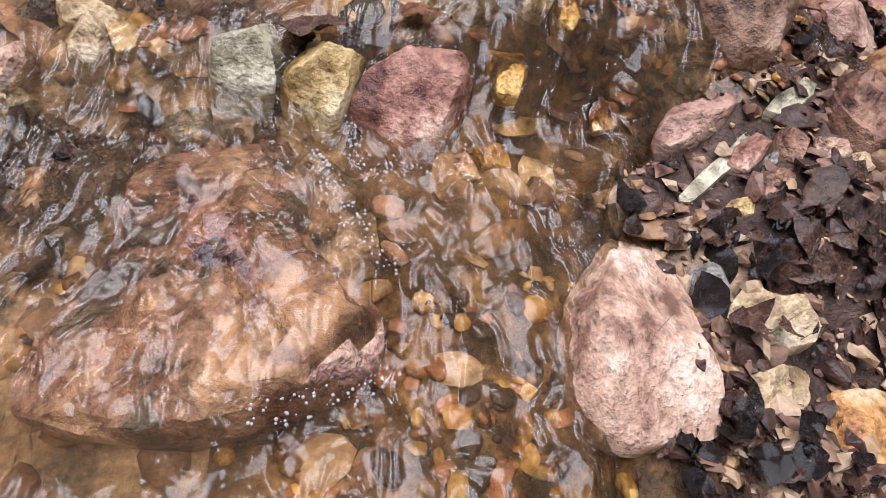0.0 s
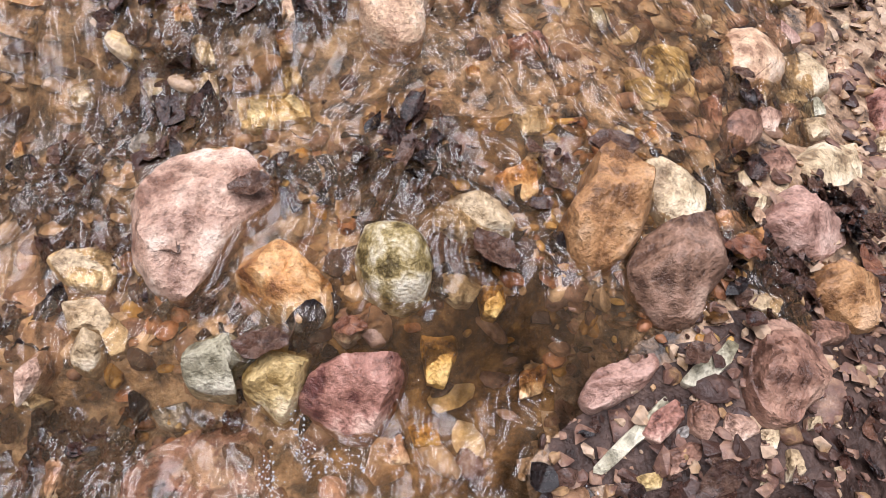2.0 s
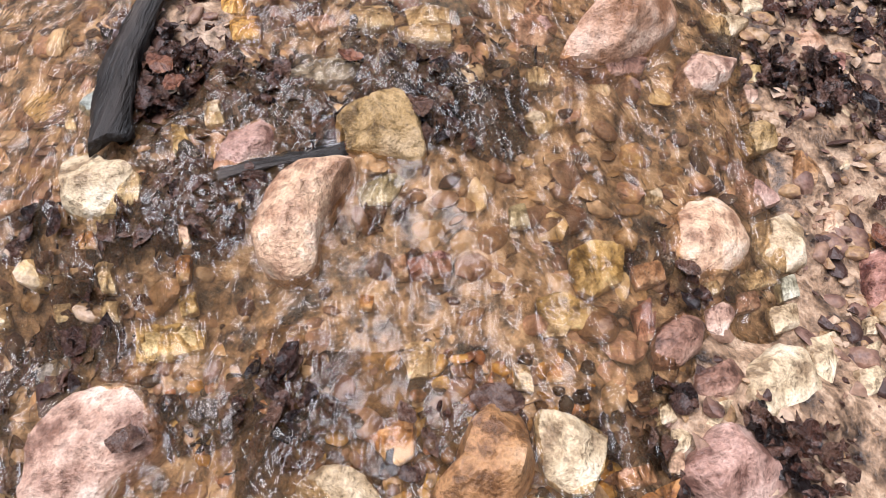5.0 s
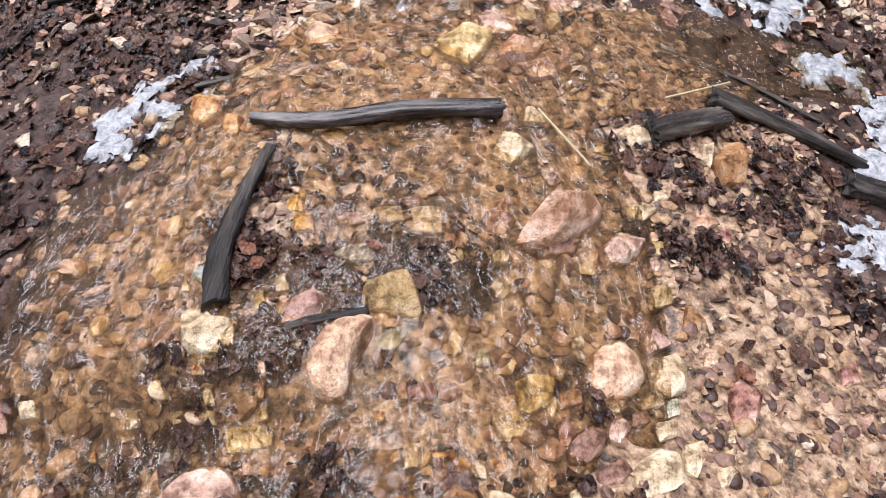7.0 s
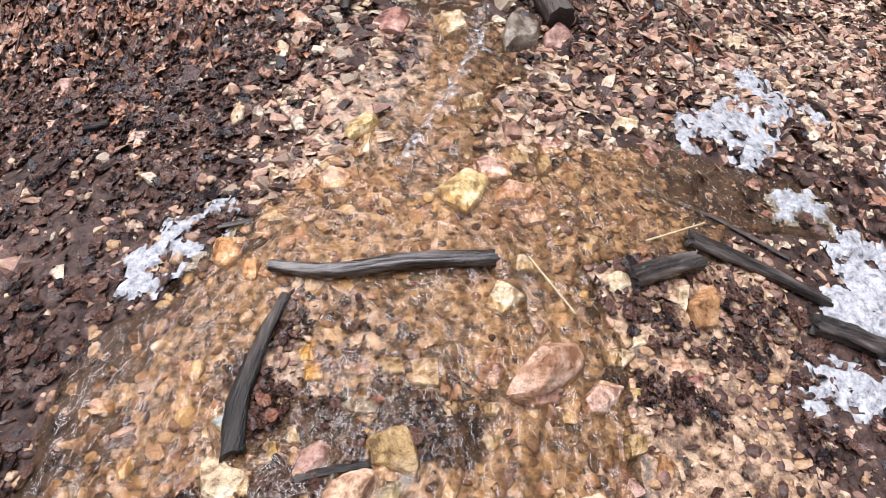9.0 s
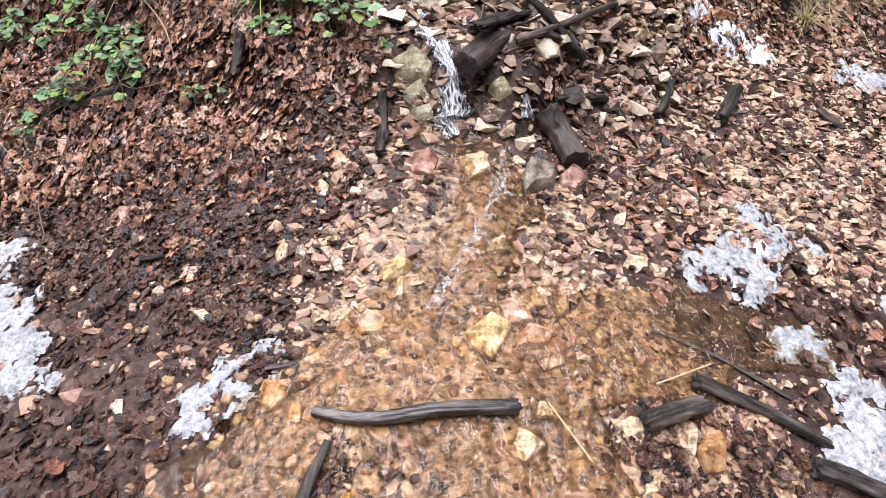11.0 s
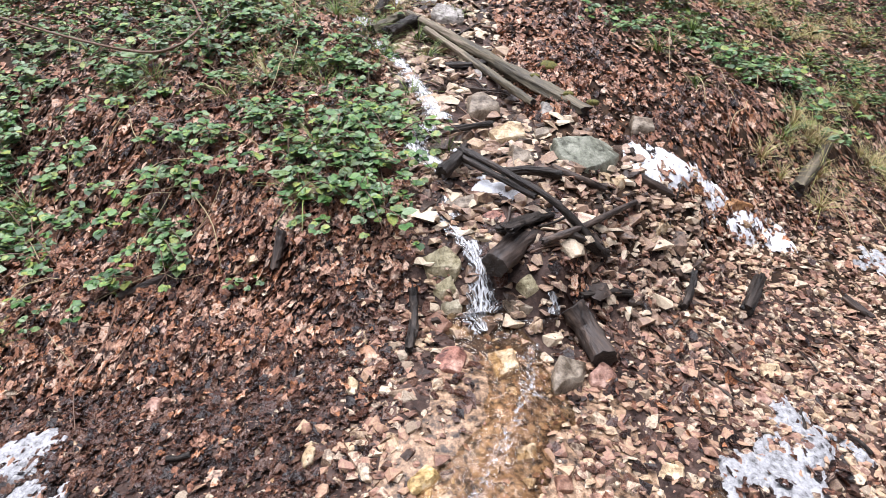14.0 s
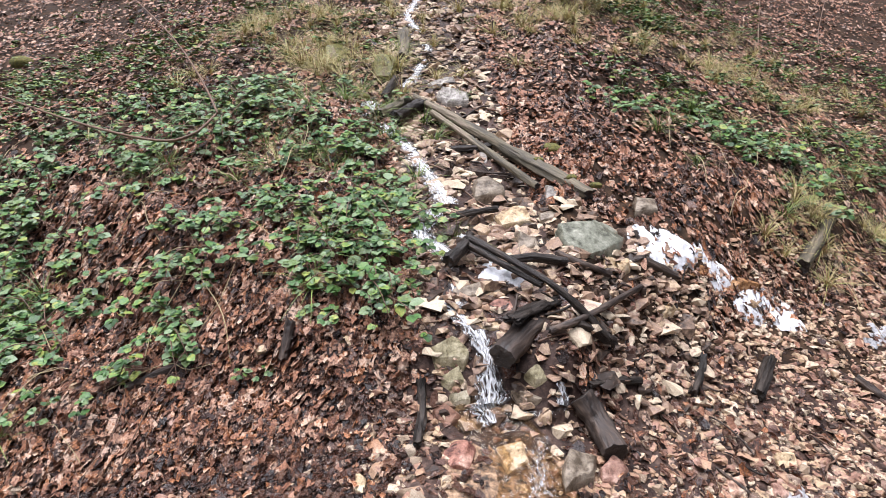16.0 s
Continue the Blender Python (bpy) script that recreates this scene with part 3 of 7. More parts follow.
def pebble_mesh(name, seed, mat, flat=0.6):
    """A worn stone, about 2 across: a lumpy, slightly squared ball with a blunt top."""
    r = random.Random(seed)
    long, verts, faces = r.uniform(0.6, 0.95), [], []
    cuts = [Vector((r.gauss(0, 1), r.gauss(0, 1), abs(r.gauss(0, 0.8)))).normalized() for _ in range(5)]
    for up, wide in ((-0.35, 0.8), (0.1, 1.0), (0.5, 0.9), (0.82, 0.6)):
        for k in range(9):
            a = 0.698 * k + r.uniform(-0.15, 0.15)
            v = Vector((math.cos(a) * wide, math.sin(a) * wide, up)) * r.uniform(0.93, 1.05)
            for c in cuts:
                v -= c * max(0.0, v.dot(c) - 0.78) * 0.9
            verts.append(Vector((v.x, v.y * long, v.z * flat)))
    verts.append(Vector((r.uniform(-0.1, 0.1), r.uniform(-0.1, 0.1), 0.92 * flat)))
    faces = [(9 * q + k, 9 * q + (k + 1) % 9, 9 * q + 9 + (k + 1) % 9, 9 * q + 9 + k) for q in range(3) for k in range(9)]
    faces += [(27 + k, 27 + (k + 1) % 9, 36) for k in range(9)]
    return mesh(name, verts, faces, mat)


def chip_mesh(name, seed, mat, flat=0.6):
    """A small angular broken stone, about 2 across: the hull of a few corners of a skewed block."""
    r = random.Random(seed)
    bm = bmesh.new()
    long = r.uniform(0.6, 0.95)
    for k in range(13):
        a, up = r.uniform(0, 6.283), r.choice((-0.6, -0.3, 0.35, 0.85, 1.0)) * flat
        wide = r.uniform(0.72, 1.0) * (1.0 if up < 0.6 * flat else 0.72)
        bm.verts.new((math.cos(a) * wide, math.sin(a) * wide * long, up * r.uniform(0.75, 1.0)))
    hull = bmesh.ops.convex_hull(bm, input=bm.verts)
    spare = list({v for v in hull["geom_interior"] + hull["geom_unused"] if isinstance(v, bmesh.types.BMVert)})
    bmesh.ops.delete(bm, geom=spare, context="VERTS")
    bmesh.ops.dissolve_limit(bm, angle_limit=radians(14), verts=bm.verts, edges=bm.edges)
    me = bpy.data.meshes.new(name)
    bm.to_mesh(me)
    bm.free()
    me.materials.append(mat)
    return me


COUNT = [0]


STONES = []


def stone(x, y, h, kind, label, outline):
    STONES.append((x, y, 0.95 * sum(math.hypot(*p) for p in outline) / len(outline), h))
    COUNT[0] += 1
    e = 0.05
    lean = (float(base(x + e, y) - base(x - e, y)) / (2 * e), float(base(x, y + e) - base(x, y - e)) / (2 * e))
    me = rock_mesh("stone", outline, h, MAT[kind], COUNT[0] * 7 + 1, turns=54 if len(outline) > 6 else 36, lean=[max(-0.3, min(0.3, 0.6 * v)) for v in lean], peak="pyramid" in label, round_=0.9 if kind == "mossgrey" or "round" in label.split() else 0.5 if "oval" in label else 0.2 if "crescent" in label else 0.0, ledges="slab" in label.split())
    ob = new("stone", me)
    ob.location = (x, y, float(base(x, y)) - 0.004)
    return tagged(ob, label, "stone", "stones in the stream bed")


def moss_cushion(x, y, z, r, label):
    """A low lumpy cushion of moss."""
    COUNT[0] += 1
    rnd = random.Random(COUNT[0])
    ring = [(r * rnd.uniform(0.75, 1.25) * math.cos(k * 0.785), r * rnd.uniform(0.5, 0.9) * math.sin(k * 0.785)) for k in range(8)]
    ob = new("moss_cushion", rock_mesh("moss_cushion", ring, r * 0.55, MAT["mosstuft"], COUNT[0], turns=30, round_=0.8))
    ob.location = (x, y, z)
    return tagged(ob, label, "moss", "moss cushions")


# ---- wood ----
def tube(points, r0, r1, seed, around=12, along=8, rough=0.12, flat=1.0, ragged=0.0, groove=0.0):
    """A bent tapered limb through the points, with closed ends. Its own z runs along it."""
    pts = [Vector(p) for p in points]
    dense = []
    for i in range(len(pts) - 1):
        a, b = pts[max(i - 1, 0)], pts[i]
        c, d = pts[i + 1], pts[min(i + 2, len(pts) - 1)]
        for k in range(along):
            t = k / along
            dense.append(0.5 * ((2 * b) + (c - a) * t + (2 * a - 5 * b + 4 * c - d) * t * t + (3 * b - a - 3 * c + d) * t ** 3))
    dense.append(pts[-1])
    verts, faces, n = [], [], len(dense)
    for i, p in enumerate(dense):
        way = (dense[min(i + 1, n - 1)] - dense[max(i - 1, 0)]).normalized()
        side = way.cross(Vector((0, 0, 1)))
        side = side.normalized() if side.length > 1e-3 else Vector((1, 0, 0))
        upw = side.cross(way)
        r = r0 + (r1 - r0) * i / (n - 1)
        for k in range(around):
            a = 2 * math.pi * k / around
            q = Vector((math.cos(a) * 1.3, math.sin(a) * 1.3, i * 0.35 + seed * 5.3))
            w = r * (1 + rough * noise.noise(q) + rough * 0.6 * noise.noise(q * 2.6))
            w *= 1 + groove * (noise.noise(Vector((math.cos(a) * 3.4, math.sin(a) * 3.4, seed * 2.9 + i * 0.06))) + 0.6 * noise.noise(Vector((math.cos(a) * 7, math.sin(a) * 7, seed + i * 0.1))))
            tip = 0.0
            if ragged and i in (0, n - 1):
                tip = ragged * r * (1 if i else -1) * (noise.noise(Vector((math.cos(a) * 2.3, math.sin(a) * 2.3, seed * 1.7 + i))) + 0.3)
            verts.append(p + (side * math.cos(a) + upw * (math.sin(a) * flat)) * w + way * tip)
    for i in range(n - 1):
        for k in range(around):
            a, b = i * around + k, i * around + (k + 1) % around
            faces.append((a, b, b + around, a + around))
    faces.append(tuple(reversed(range(around))))
    faces.append(tuple(range((n - 1) * around, n * around)))
    return verts, faces


def log(name, points, r0, r1, kind, label, category):
    COUNT[0] += 1
    middle = sum((Vector(p) for p in points), Vector()) / len(points)
    way = (Vector(points[-1]) - Vector(points[0])).normalized()
    turn = way.to_track_quat("Z", "Y").to_matrix().to_4x4()
    place = Matrix.Translation(middle) @ turn
    back = place.inverted()
    around = 26 if r0 > 0.012 else 8
    verts, faces = tube(points, r0, r1, COUNT[0], around=around, rough=0.34 if kind in ("charred", "greylog") else 0.2, flat=0.4 if "plank" in name or "strip" in name or "slab" in name else 1.0, ragged=0.15 if name == "cut_log" else 0.9, groove=0.42 if "plank" in name else 0.26 if kind in ("charred", "wetwood", "greylog") else 0.12)
    verts = [back @ v for v in verts]
    if r0 < 0.012:
        ob = new(name, mesh(name, verts, faces, MAT[kind]))
        ob.matrix_world = place
        return tagged(ob, label, category)
    ob = new(name)
    ob.empty_display_size = 0.05
    body = mesh("wood", verts, faces[:-2], MAT[kind])
    part("wood", body, ob)
    for ring, way, r in ((verts[:around], -1, r0), (verts[-around:], 1, r1)):
        c = sum(ring, Vector()) / around
        cap = [v.copy() for v in ring] + [c.lerp(v, 0.8) + Vector((0, 0, way * r * 0.06)) for v in ring] + [c.lerp(v, 0.35) + Vector((0, 0, way * r * 0.02)) for v in ring] + [c]
        f = [(q * around + k, q * around + (k + 1) % around, (q + 1) * around + (k + 1) % around, (q + 1) * around + k) for q in (0, 1) for k in range(around)]
        f += [(2 * around + k, 2 * around + (k + 1) % around, 3 * around) for k in range(around)]
        part("end_face", mesh("end_face", cap, f, MAT["endgrain" if kind not in ("charred",) else "charred"]), ob, "weathered end grain")
    if name == "driftwood_plank":
        r = random.Random(COUNT[0])
        for _ in range(11):
            t, off, up = r.uniform(0.0, 0.75), r.uniform(-0.85, 0.85), r.uniform(0.1, 0.34)
            span = [verts[int((t + k * 0.12) * (len(verts) // around - 1)) * around] for k in range(3) if t + k * 0.12 <= 1]
            span = [v.lerp(verts[verts.index(v) + around // 2], 0.5 - off * 0.5) + Vector((r.gauss(0, 0.0012), up * r0 + 0.001, 0)) for v in span]
            if len(span) > 1:
                v, f = tube(span, 0.0032, 0.0012, COUNT[0], around=5, along=3, rough=0.3, ragged=0.9)
                part("splinter", mesh("splinter", v, f, MAT[kind]), ob)
    ob.matrix_world = place
    return tagged(ob, label, category)


# ---- snow ----
def snow_patch(outline, thick, label):
    """A thin ragged crust of old snow that follows the ground, eaten away in holes."""
    COUNT[0] += 1
    pts = np.array(outline)
    lo, hi = pts.min(0) - 0.06, pts.max(0) + 0.06
    step = max(0.006, (hi - lo).max() / 170)
    xs, ys = np.arange(lo[0], hi[0], step), np.arange(lo[1], hi[1], step)
    gx, gy = np.meshgrid(xs, ys)
    inside, dist = np.zeros(gx.shape, bool), np.full(gx.shape, 9.0)
    for (x0, y0), (x1, y1) in zip(pts, np.roll(pts, -1, 0)):
        cross = ((y0 > gy) != (y1 > gy)) & (gx < (x1 - x0) * (gy - y0) / (y1 - y0 + 1e-9) + x0)
        inside ^= cross
        dx, dy = x1 - x0, y1 - y0
        k = np.clip(((gx - x0) * dx + (gy - y0) * dy) / (dx * dx + dy * dy + 1e-9), 0, 1)
        dist = np.minimum(dist, np.hypot(gx - x0 - k * dx, gy - y0 - k * dy))
    s = COUNT[0]
    depth = np.where(inside, dist, -dist) / 0.05 + (2.1 if thick < 0.025 else 1.5) * lattice(gx * 12, gy * 12, s) + (1.1 * lattice(gx * 40, gy * 40, s + 1) + 0.5 * lattice(gx * 90, gy * 90, s + 3)) * (1.0 if thick < 0.025 else 0.28) - (2.5 if "dirty" in label else 0.6 if thick < 0.025 else -0.1)
    bare = np.maximum(base(gx, gy), ground(gx, gy)) + 0.004 if thick < 0.025 else ground(gx, gy)
    top = bare + thick * np.clip(depth, -0.6, 0.75) + 0.004 + (0.004 if thick < 0.025 else 0.0015) * 0.6 * lattice(gx * 50, gy * 50, s + 2)
    nx, ny = len(xs), len(ys)
    idx = np.arange(nx * ny).reshape(ny, nx)
    whole = depth > -0.45
    piece = np.where(whole, idx + 1, 0)
    for _ in range(400):
        grown = np.pad(piece, 1)
        grown = np.maximum.reduce([grown[1:-1, 1:-1], grown[:-2, 1:-1], grown[2:, 1:-1], grown[1:-1, :-2], grown[1:-1, 2:]]) * whole
        if (grown == piece).all():
            break
        piece = grown
    piece = (piece == np.bincount(piece[whole]).argmax()) & whole
    faces = np.stack([idx[:-1, :-1].ravel(), idx[:-1, 1:].ravel(), idx[1:, 1:].ravel(), idx[1:, :-1].ravel()], 1)
    faces = faces[piece.ravel()[faces].any(1)]
    used = np.unique(faces)
    back = np.zeros(nx * ny, int)
    back[used] = np.arange(len(used))
    verts = np.stack([gx.ravel(), gy.ravel(), top.ravel()], 1)[used]
    ob = new("snow_patch", mesh("snow_patch", verts.tolist(), back[faces].tolist(), MAT["slush" if thick < 0.025 else "snow"]))
    return tagged(ob, label, "snow", "patches of old snow")


def bubbles(points, spread, count):
    """A trail of small domed bubbles on the water."""
    COUNT[0] += 1
    r = random.Random(COUNT[0])
    verts, faces = [], []
    for _ in range(count):
        t = r.uniform(0, len(points) - 1.001)
        p = Vector(points[int(t)]).lerp(Vector(points[int(t) + 1]), t - int(t)) + Vector((r.gauss(0, spread), r.gauss(0, spread), 0))
        s, o = r.uniform(0.0004, 0.0012), len(verts)
        p.z = max(p.z, float(water_level(np.array(p.x), np.array(p.y))))
        for up, wide in ((-0.2, 1.0), (0.45, 0.86), (0.82, 0.5)):
            verts += [p + Vector((math.cos(k * 0.785) * wide * s, math.sin(k * 0.785) * wide * s, up * s)) for k in range(8)]
        verts.append(p + Vector((0, 0, s)))
        faces += [(o + q * 8 + k, o + q * 8 + (k + 1) % 8, o + q * 8 + 8 + (k + 1) % 8, o + q * 8 + 8 + k) for q in (0, 1) for k in range(8)]
        faces += [(o + 16 + k, o + 16 + (k + 1) % 8, o + 24) for k in range(8)]
    me = mesh("bubbles", verts, faces, MAT["bubble"])
    me.uv_layers.new(name="flow")
    return tagged(new("bubbles", me), "small clear bubbles drifting below a riffle", "bubbles", kind="stuff")


# ---- falling water ----
def cascade(points, widths, kind="foam"):
    """A broken ribbon of white water that runs down through the points."""
    COUNT[0] += 1
    pts, along, across = [Vector(p) for p in points], 10, 9
    verts, faces, uvs, run = [], [], [], 0.0
    total = (len(pts) - 1) * along + 1
    spine = []
    for i in range(len(pts) - 1):
        a, b, c, d = pts[max(i - 1, 0)], pts[i], pts[i + 1], pts[min(i + 2, len(pts) - 1)]
        for k in range(along):
            t = k / along
            p = 0.5 * ((2 * b) + (c - a) * t + (2 * a - 5 * b + 4 * c - d) * t * t + (3 * b - a - 3 * c + d) * t ** 3)
            spine.append((p, 1.0 * (widths[i] + (widths[i + 1] - widths[i]) * t)))
    spine.append((pts[-1], 1.0 * widths[-1]))
    for i, (p, w) in enumerate(spine):
        q = spine[min(i + 1, total - 1)][0] - spine[max(i - 1, 0)][0]
        run += (p - spine[max(i - 1, 0)][0]).length
        side = Vector((q.y, -q.x, 0))
        side = side.normalized() if side.length > 1e-4 else Vector((1, 0, 0))
        for k in range(across):
            u = k / (across - 1) - 0.5
            shake = noise.noise(Vector((u * 6, i * 0.35, COUNT[0]))) + 0.5 * noise.noise(Vector((u * 14, i * 0.8, COUNT[0])))
            v = p + side * (u * w * (0.85 + 0.3 * noise.noise(Vector((i * 0.4, COUNT[0], u)))))
            v.z += 0.005 * shake * min(1, w / 0.08) + 0.01 * (1 - 4 * u * u) - 0.006
            verts.append(v)
            uvs.append((u * w, run))
    for i in range(total - 1):
        for k in range(across - 1):
            a = i * across + k
            faces.append((a, a + 1, a + 1 + across, a + across))
    me = mesh("cascade", verts, faces, MAT[kind])
    layer, edge = me.uv_layers.new(name="flow"), me.uv_layers.new(name="side")
    layer, edge = me.uv_layers["flow"], me.uv_layers["side"]
    for loop in me.loops:
        layer.data[loop.index].uv = uvs[loop.vertex_index]
        edge.data[loop.index].uv = ((loop.vertex_index % across) / (across - 1) - 0.5, 0.0)
    return tagged(new("cascade", me), "white water tumbling down between stones", "water", "cascades of the brook", "structure")


# ---- the stones, logs, snow and falls, each at its place ----
stone(-0.236, -0.064, 0.046, "wetpink", "large pink sandstone slab washed over by shallow water", [(-0.102, -0.082), (-0.095, -0.048), (-0.075, -0.022), (-0.067, 0.019), (-0.073, 0.075), (-0.044, 0.102), (0.000, 0.114), (0.039, 0.112), (0.059, 0.069), (0.052, 0.010), (0.079, -0.014), (0.098, -0.040), (0.102, -0.070), (0.093, -0.087), (0.059, -0.099), (0.021, -0.108), (-0.015, -0.114), (-0.043, -0.113), (-0.073, -0.105), (-0.097, -0.095)])
stone(0.030, -0.119, 0.034, "palepink", "pale pink flat sandstone with a dark leaf scrap on it", [(0.024, 0.084), (0.003, 0.075), (-0.025, 0.042), (-0.049, 0.011), (-0.056, -0.016), (-0.055, -0.045), (-0.045, -0.069), (-0.026, -0.084), (-0.001, -0.078), (0.036, -0.075), (0.051, -0.047), (0.055, -0.001), (0.056, 0.047), (0.045, 0.074)])
stone(0.142, -0.110, 0.025, "tan", "tan angular stone beside wet leaves", [(-0.008, 0.025), (-0.022, 0.014), (-0.040, -0.006), (-0.023, -0.016), (0.006, -0.025), (0.029, -0.022), (0.040, -0.006), (0.023, 0.007), (0.008, 0.007)])
stone(0.127, -0.162, 0.020, "tan", "kite-shaped tan stone with a mauve patch", [(-0.040, 0.002), (-0.015, 0.013), (0.030, 0.022), (0.042, 0.020), (0.031, -0.005), (0.002, -0.022), (-0.024, -0.016), (-0.042, -0.007)])
stone(0.107, -0.081, 0.014, "grey", "small grey wet stone in a puddle", [(-0.014, 0.011), (-0.000, 0.015), (0.015, 0.003), (0.014, -0.007), (-0.001, -0.015), (-0.015, -0.006)])
stone(0.191, -0.197, 0.018, "orange", "orange-tan flat stone under leaf scraps", [(-0.013, 0.039), (0.015, 0.043), (0.048, 0.035), (-0.002, -0.043), (-0.048, -0.038), (-0.025, 0.008)])
stone(-0.255, 0.215, 0.045, "palepink", "large pale pink rough stone with a wet leaf on it", [(-0.074, 0.022), (-0.064, 0.041), (-0.037, 0.071), (0.009, 0.082), (0.041, 0.069), (0.070, 0.037), (0.074, 0.008), (0.047, -0.006), (0.027, -0.025), (0.013, -0.053), (-0.007, -0.082), (-0.038, -0.067), (-0.062, -0.034), (-0.064, -0.007)])
stone(-0.175, 0.138, 0.042, "orange", "orange wet stone wedged between boulders", [(-0.047, 0.015), (-0.035, 0.043), (-0.010, 0.043), (0.015, 0.029), (0.044, -0.002), (0.047, -0.033), (0.034, -0.043), (0.011, -0.036), (-0.011, -0.020), (-0.033, 0.001)])
stone(-0.078, 0.133, 0.048, "mossgrey", "round grey-green stone with mossy patches", [(-0.004, 0.036), (0.017, 0.028), (0.031, 0.010), (0.035, -0.011), (0.026, -0.031), (0.008, -0.036), (-0.009, -0.031), (-0.026, -0.013), (-0.035, 0.014), (-0.029, 0.036)])
stone(-0.228, 0.079, 0.046, "greygreen", "grey-green lumpy stone in the stream", [(-0.014, 0.020), (0.007, 0.023), (0.032, 0.011), (0.030, 0.000), (0.013, -0.005), (0.019, -0.023), (-0.005, -0.019), (-0.026, -0.013), (-0.032, 0.000), (-0.025, 0.014)])
stone(-0.176, 0.064, 0.044, "yellow", "yellow-ochre angular stone pointing downstream", [(-0.003, 0.031), (0.030, 0.021), (0.032, 0.013), (0.022, -0.010), (0.014, -0.026), (0.004, -0.031), (-0.011, -0.016), (-0.029, -0.008), (-0.032, 0.006), (-0.018, 0.015), (-0.015, 0.029)])
stone(-0.110, 0.046, 0.050, "redpink", "red-pink wet stone with pale facets", [(-0.018, 0.031), (0.011, 0.031), (0.045, 0.028), (0.049, 0.018), (0.035, -0.010), (0.017, -0.031), (-0.007, -0.028), (-0.035, -0.011), (-0.049, -0.001), (-0.037, 0.023)])
stone(0.119, 0.186, 0.058, "brown", "tall orange-brown boulder with a faceted top", [(0.024, 0.065), (0.038, 0.047), (0.047, 0.011), (0.039, -0.014), (0.024, -0.037), (0.006, -0.055), (-0.017, -0.065), (-0.035, -0.057), (-0.044, -0.037), (-0.047, -0.015), (-0.026, 0.008), (-0.016, 0.038), (0.003, 0.057)])
stone(0.179, 0.123, 0.056, "darkbrown", "dark brown rounded boulder in the stream", [(-0.015, 0.043), (0.011, 0.045), (0.041, 0.043), (0.053, 0.021), (0.047, -0.002), (0.023, -0.020), (0.012, -0.043), (-0.005, -0.045), (-0.022, -0.041), (-0.041, -0.024), (-0.053, -0.000), (-0.033, 0.028)])
stone(0.202, 0.211, 0.028, "cream", "flat cream stone behind a brown boulder", [(-0.035, 0.030), (-0.028, 0.037), (0.000, 0.031), (0.035, 0.017), (0.026, -0.016), (0.013, -0.035), (-0.009, -0.037), (-0.028, -0.025), (-0.033, -0.005)])
stone(0.265, 0.039, 0.036, "mauve", "mauve-red wet slab standing in shallow water", [(0.001, 0.050), (0.021, 0.045), (0.038, 0.026), (0.046, -0.003), (0.026, -0.024), (0.002, -0.038), (-0.013, -0.050), (-0.033, -0.049), (-0.044, -0.037), (-0.046, -0.015), (-0.037, 0.009), (-0.021, 0.032)])
stone(0.360, 0.210, 0.038, "mauvepink", "dusty pink angular block at the water's edge", [(-0.007, 0.045), (0.031, 0.043), (0.049, 0.021), (0.055, -0.015), (0.004, -0.045), (-0.027, -0.041), (-0.055, -0.011), (-0.053, -0.003), (-0.027, 0.029)])
stone(0.127, 0.050, 0.026, "mauvepink", "flat mauve stone half under water", [(-0.037, -0.009), (-0.023, 0.011), (0.009, 0.019), (0.037, 0.020), (0.035, 0.004), (0.022, -0.007), (-0.006, -0.017), (-0.026, -0.020)])
stone(0.199, 0.051, 0.016, "greygreen", "thin greenish stone sliver with foam", [(-0.030, -0.016), (-0.018, -0.005), (0.005, 0.005), (0.025, 0.021), (0.030, 0.013), (0.015, -0.006), (-0.006, -0.021), (-0.023, -0.021)])
stone(-0.344, 0.103, 0.024, "tan", "small tan cube-like stone", [(-0.016, 0.005), (-0.005, 0.018), (0.013, 0.011), (0.016, -0.007), (0.006, -0.018), (-0.011, -0.011)])
stone(-0.343, 0.127, 0.020, "tan", "small ochre stone beside a cube-like one", [(-0.034, 0.022), (-0.006, 0.030), (0.015, 0.009), (0.034, -0.008), (0.032, -0.025), (0.019, -0.030), (0.011, -0.010), (-0.007, -0.005), (-0.021, -0.006)])
stone(-0.389, 0.088, 0.020, "palepink", "pale pink pointed stone", [(-0.015, -0.001), (-0.003, 0.019), (0.010, 0.022), (0.015, 0.005), (0.001, -0.013), (-0.011, -0.022)])
stone(-0.436, 0.029, 0.025, "mauve", "dark mauve flat stone in wet leaves", [(-0.022, 0.046), (-0.000, 0.035), (0.020, -0.005), (0.027, -0.035), (0.002, -0.039), (-0.027, -0.001)])
stone(-0.365, 0.012, 0.014, "palepink", "small pale stone among dark leaves", [(-0.011, 0.017), (-0.004, 0.023), (0.009, 0.011), (0.011, -0.012), (0.004, -0.023), (-0.006, -0.009)])
stone(-0.270, 0.052, 0.020, "grey", "small blue-grey flat stone", [(-0.017, 0.005), (-0.002, 0.008), (0.017, 0.009), (0.016, -0.003), (0.003, -0.009), (-0.010, -0.004)])
stone(-0.368, 0.187, 0.020, "cream", "pale weathered stone beside dark leaves", [(-0.037, 0.015), (-0.025, 0.021), (0.009, 0.023), (0.034, 0.010), (0.037, -0.006), (0.027, -0.023), (-0.003, -0.017), (-0.025, -0.003)])
stone(-0.005, 0.176, 0.028, "tan", "broken tan stone with a white quartz vein", [(-0.038, 0.004), (-0.018, 0.020), (0.008, 0.020), (0.025, 0.011), (0.038, -0.008), (0.030, -0.019), (0.005, -0.020), (-0.018, -0.014), (-0.037, -0.008)])
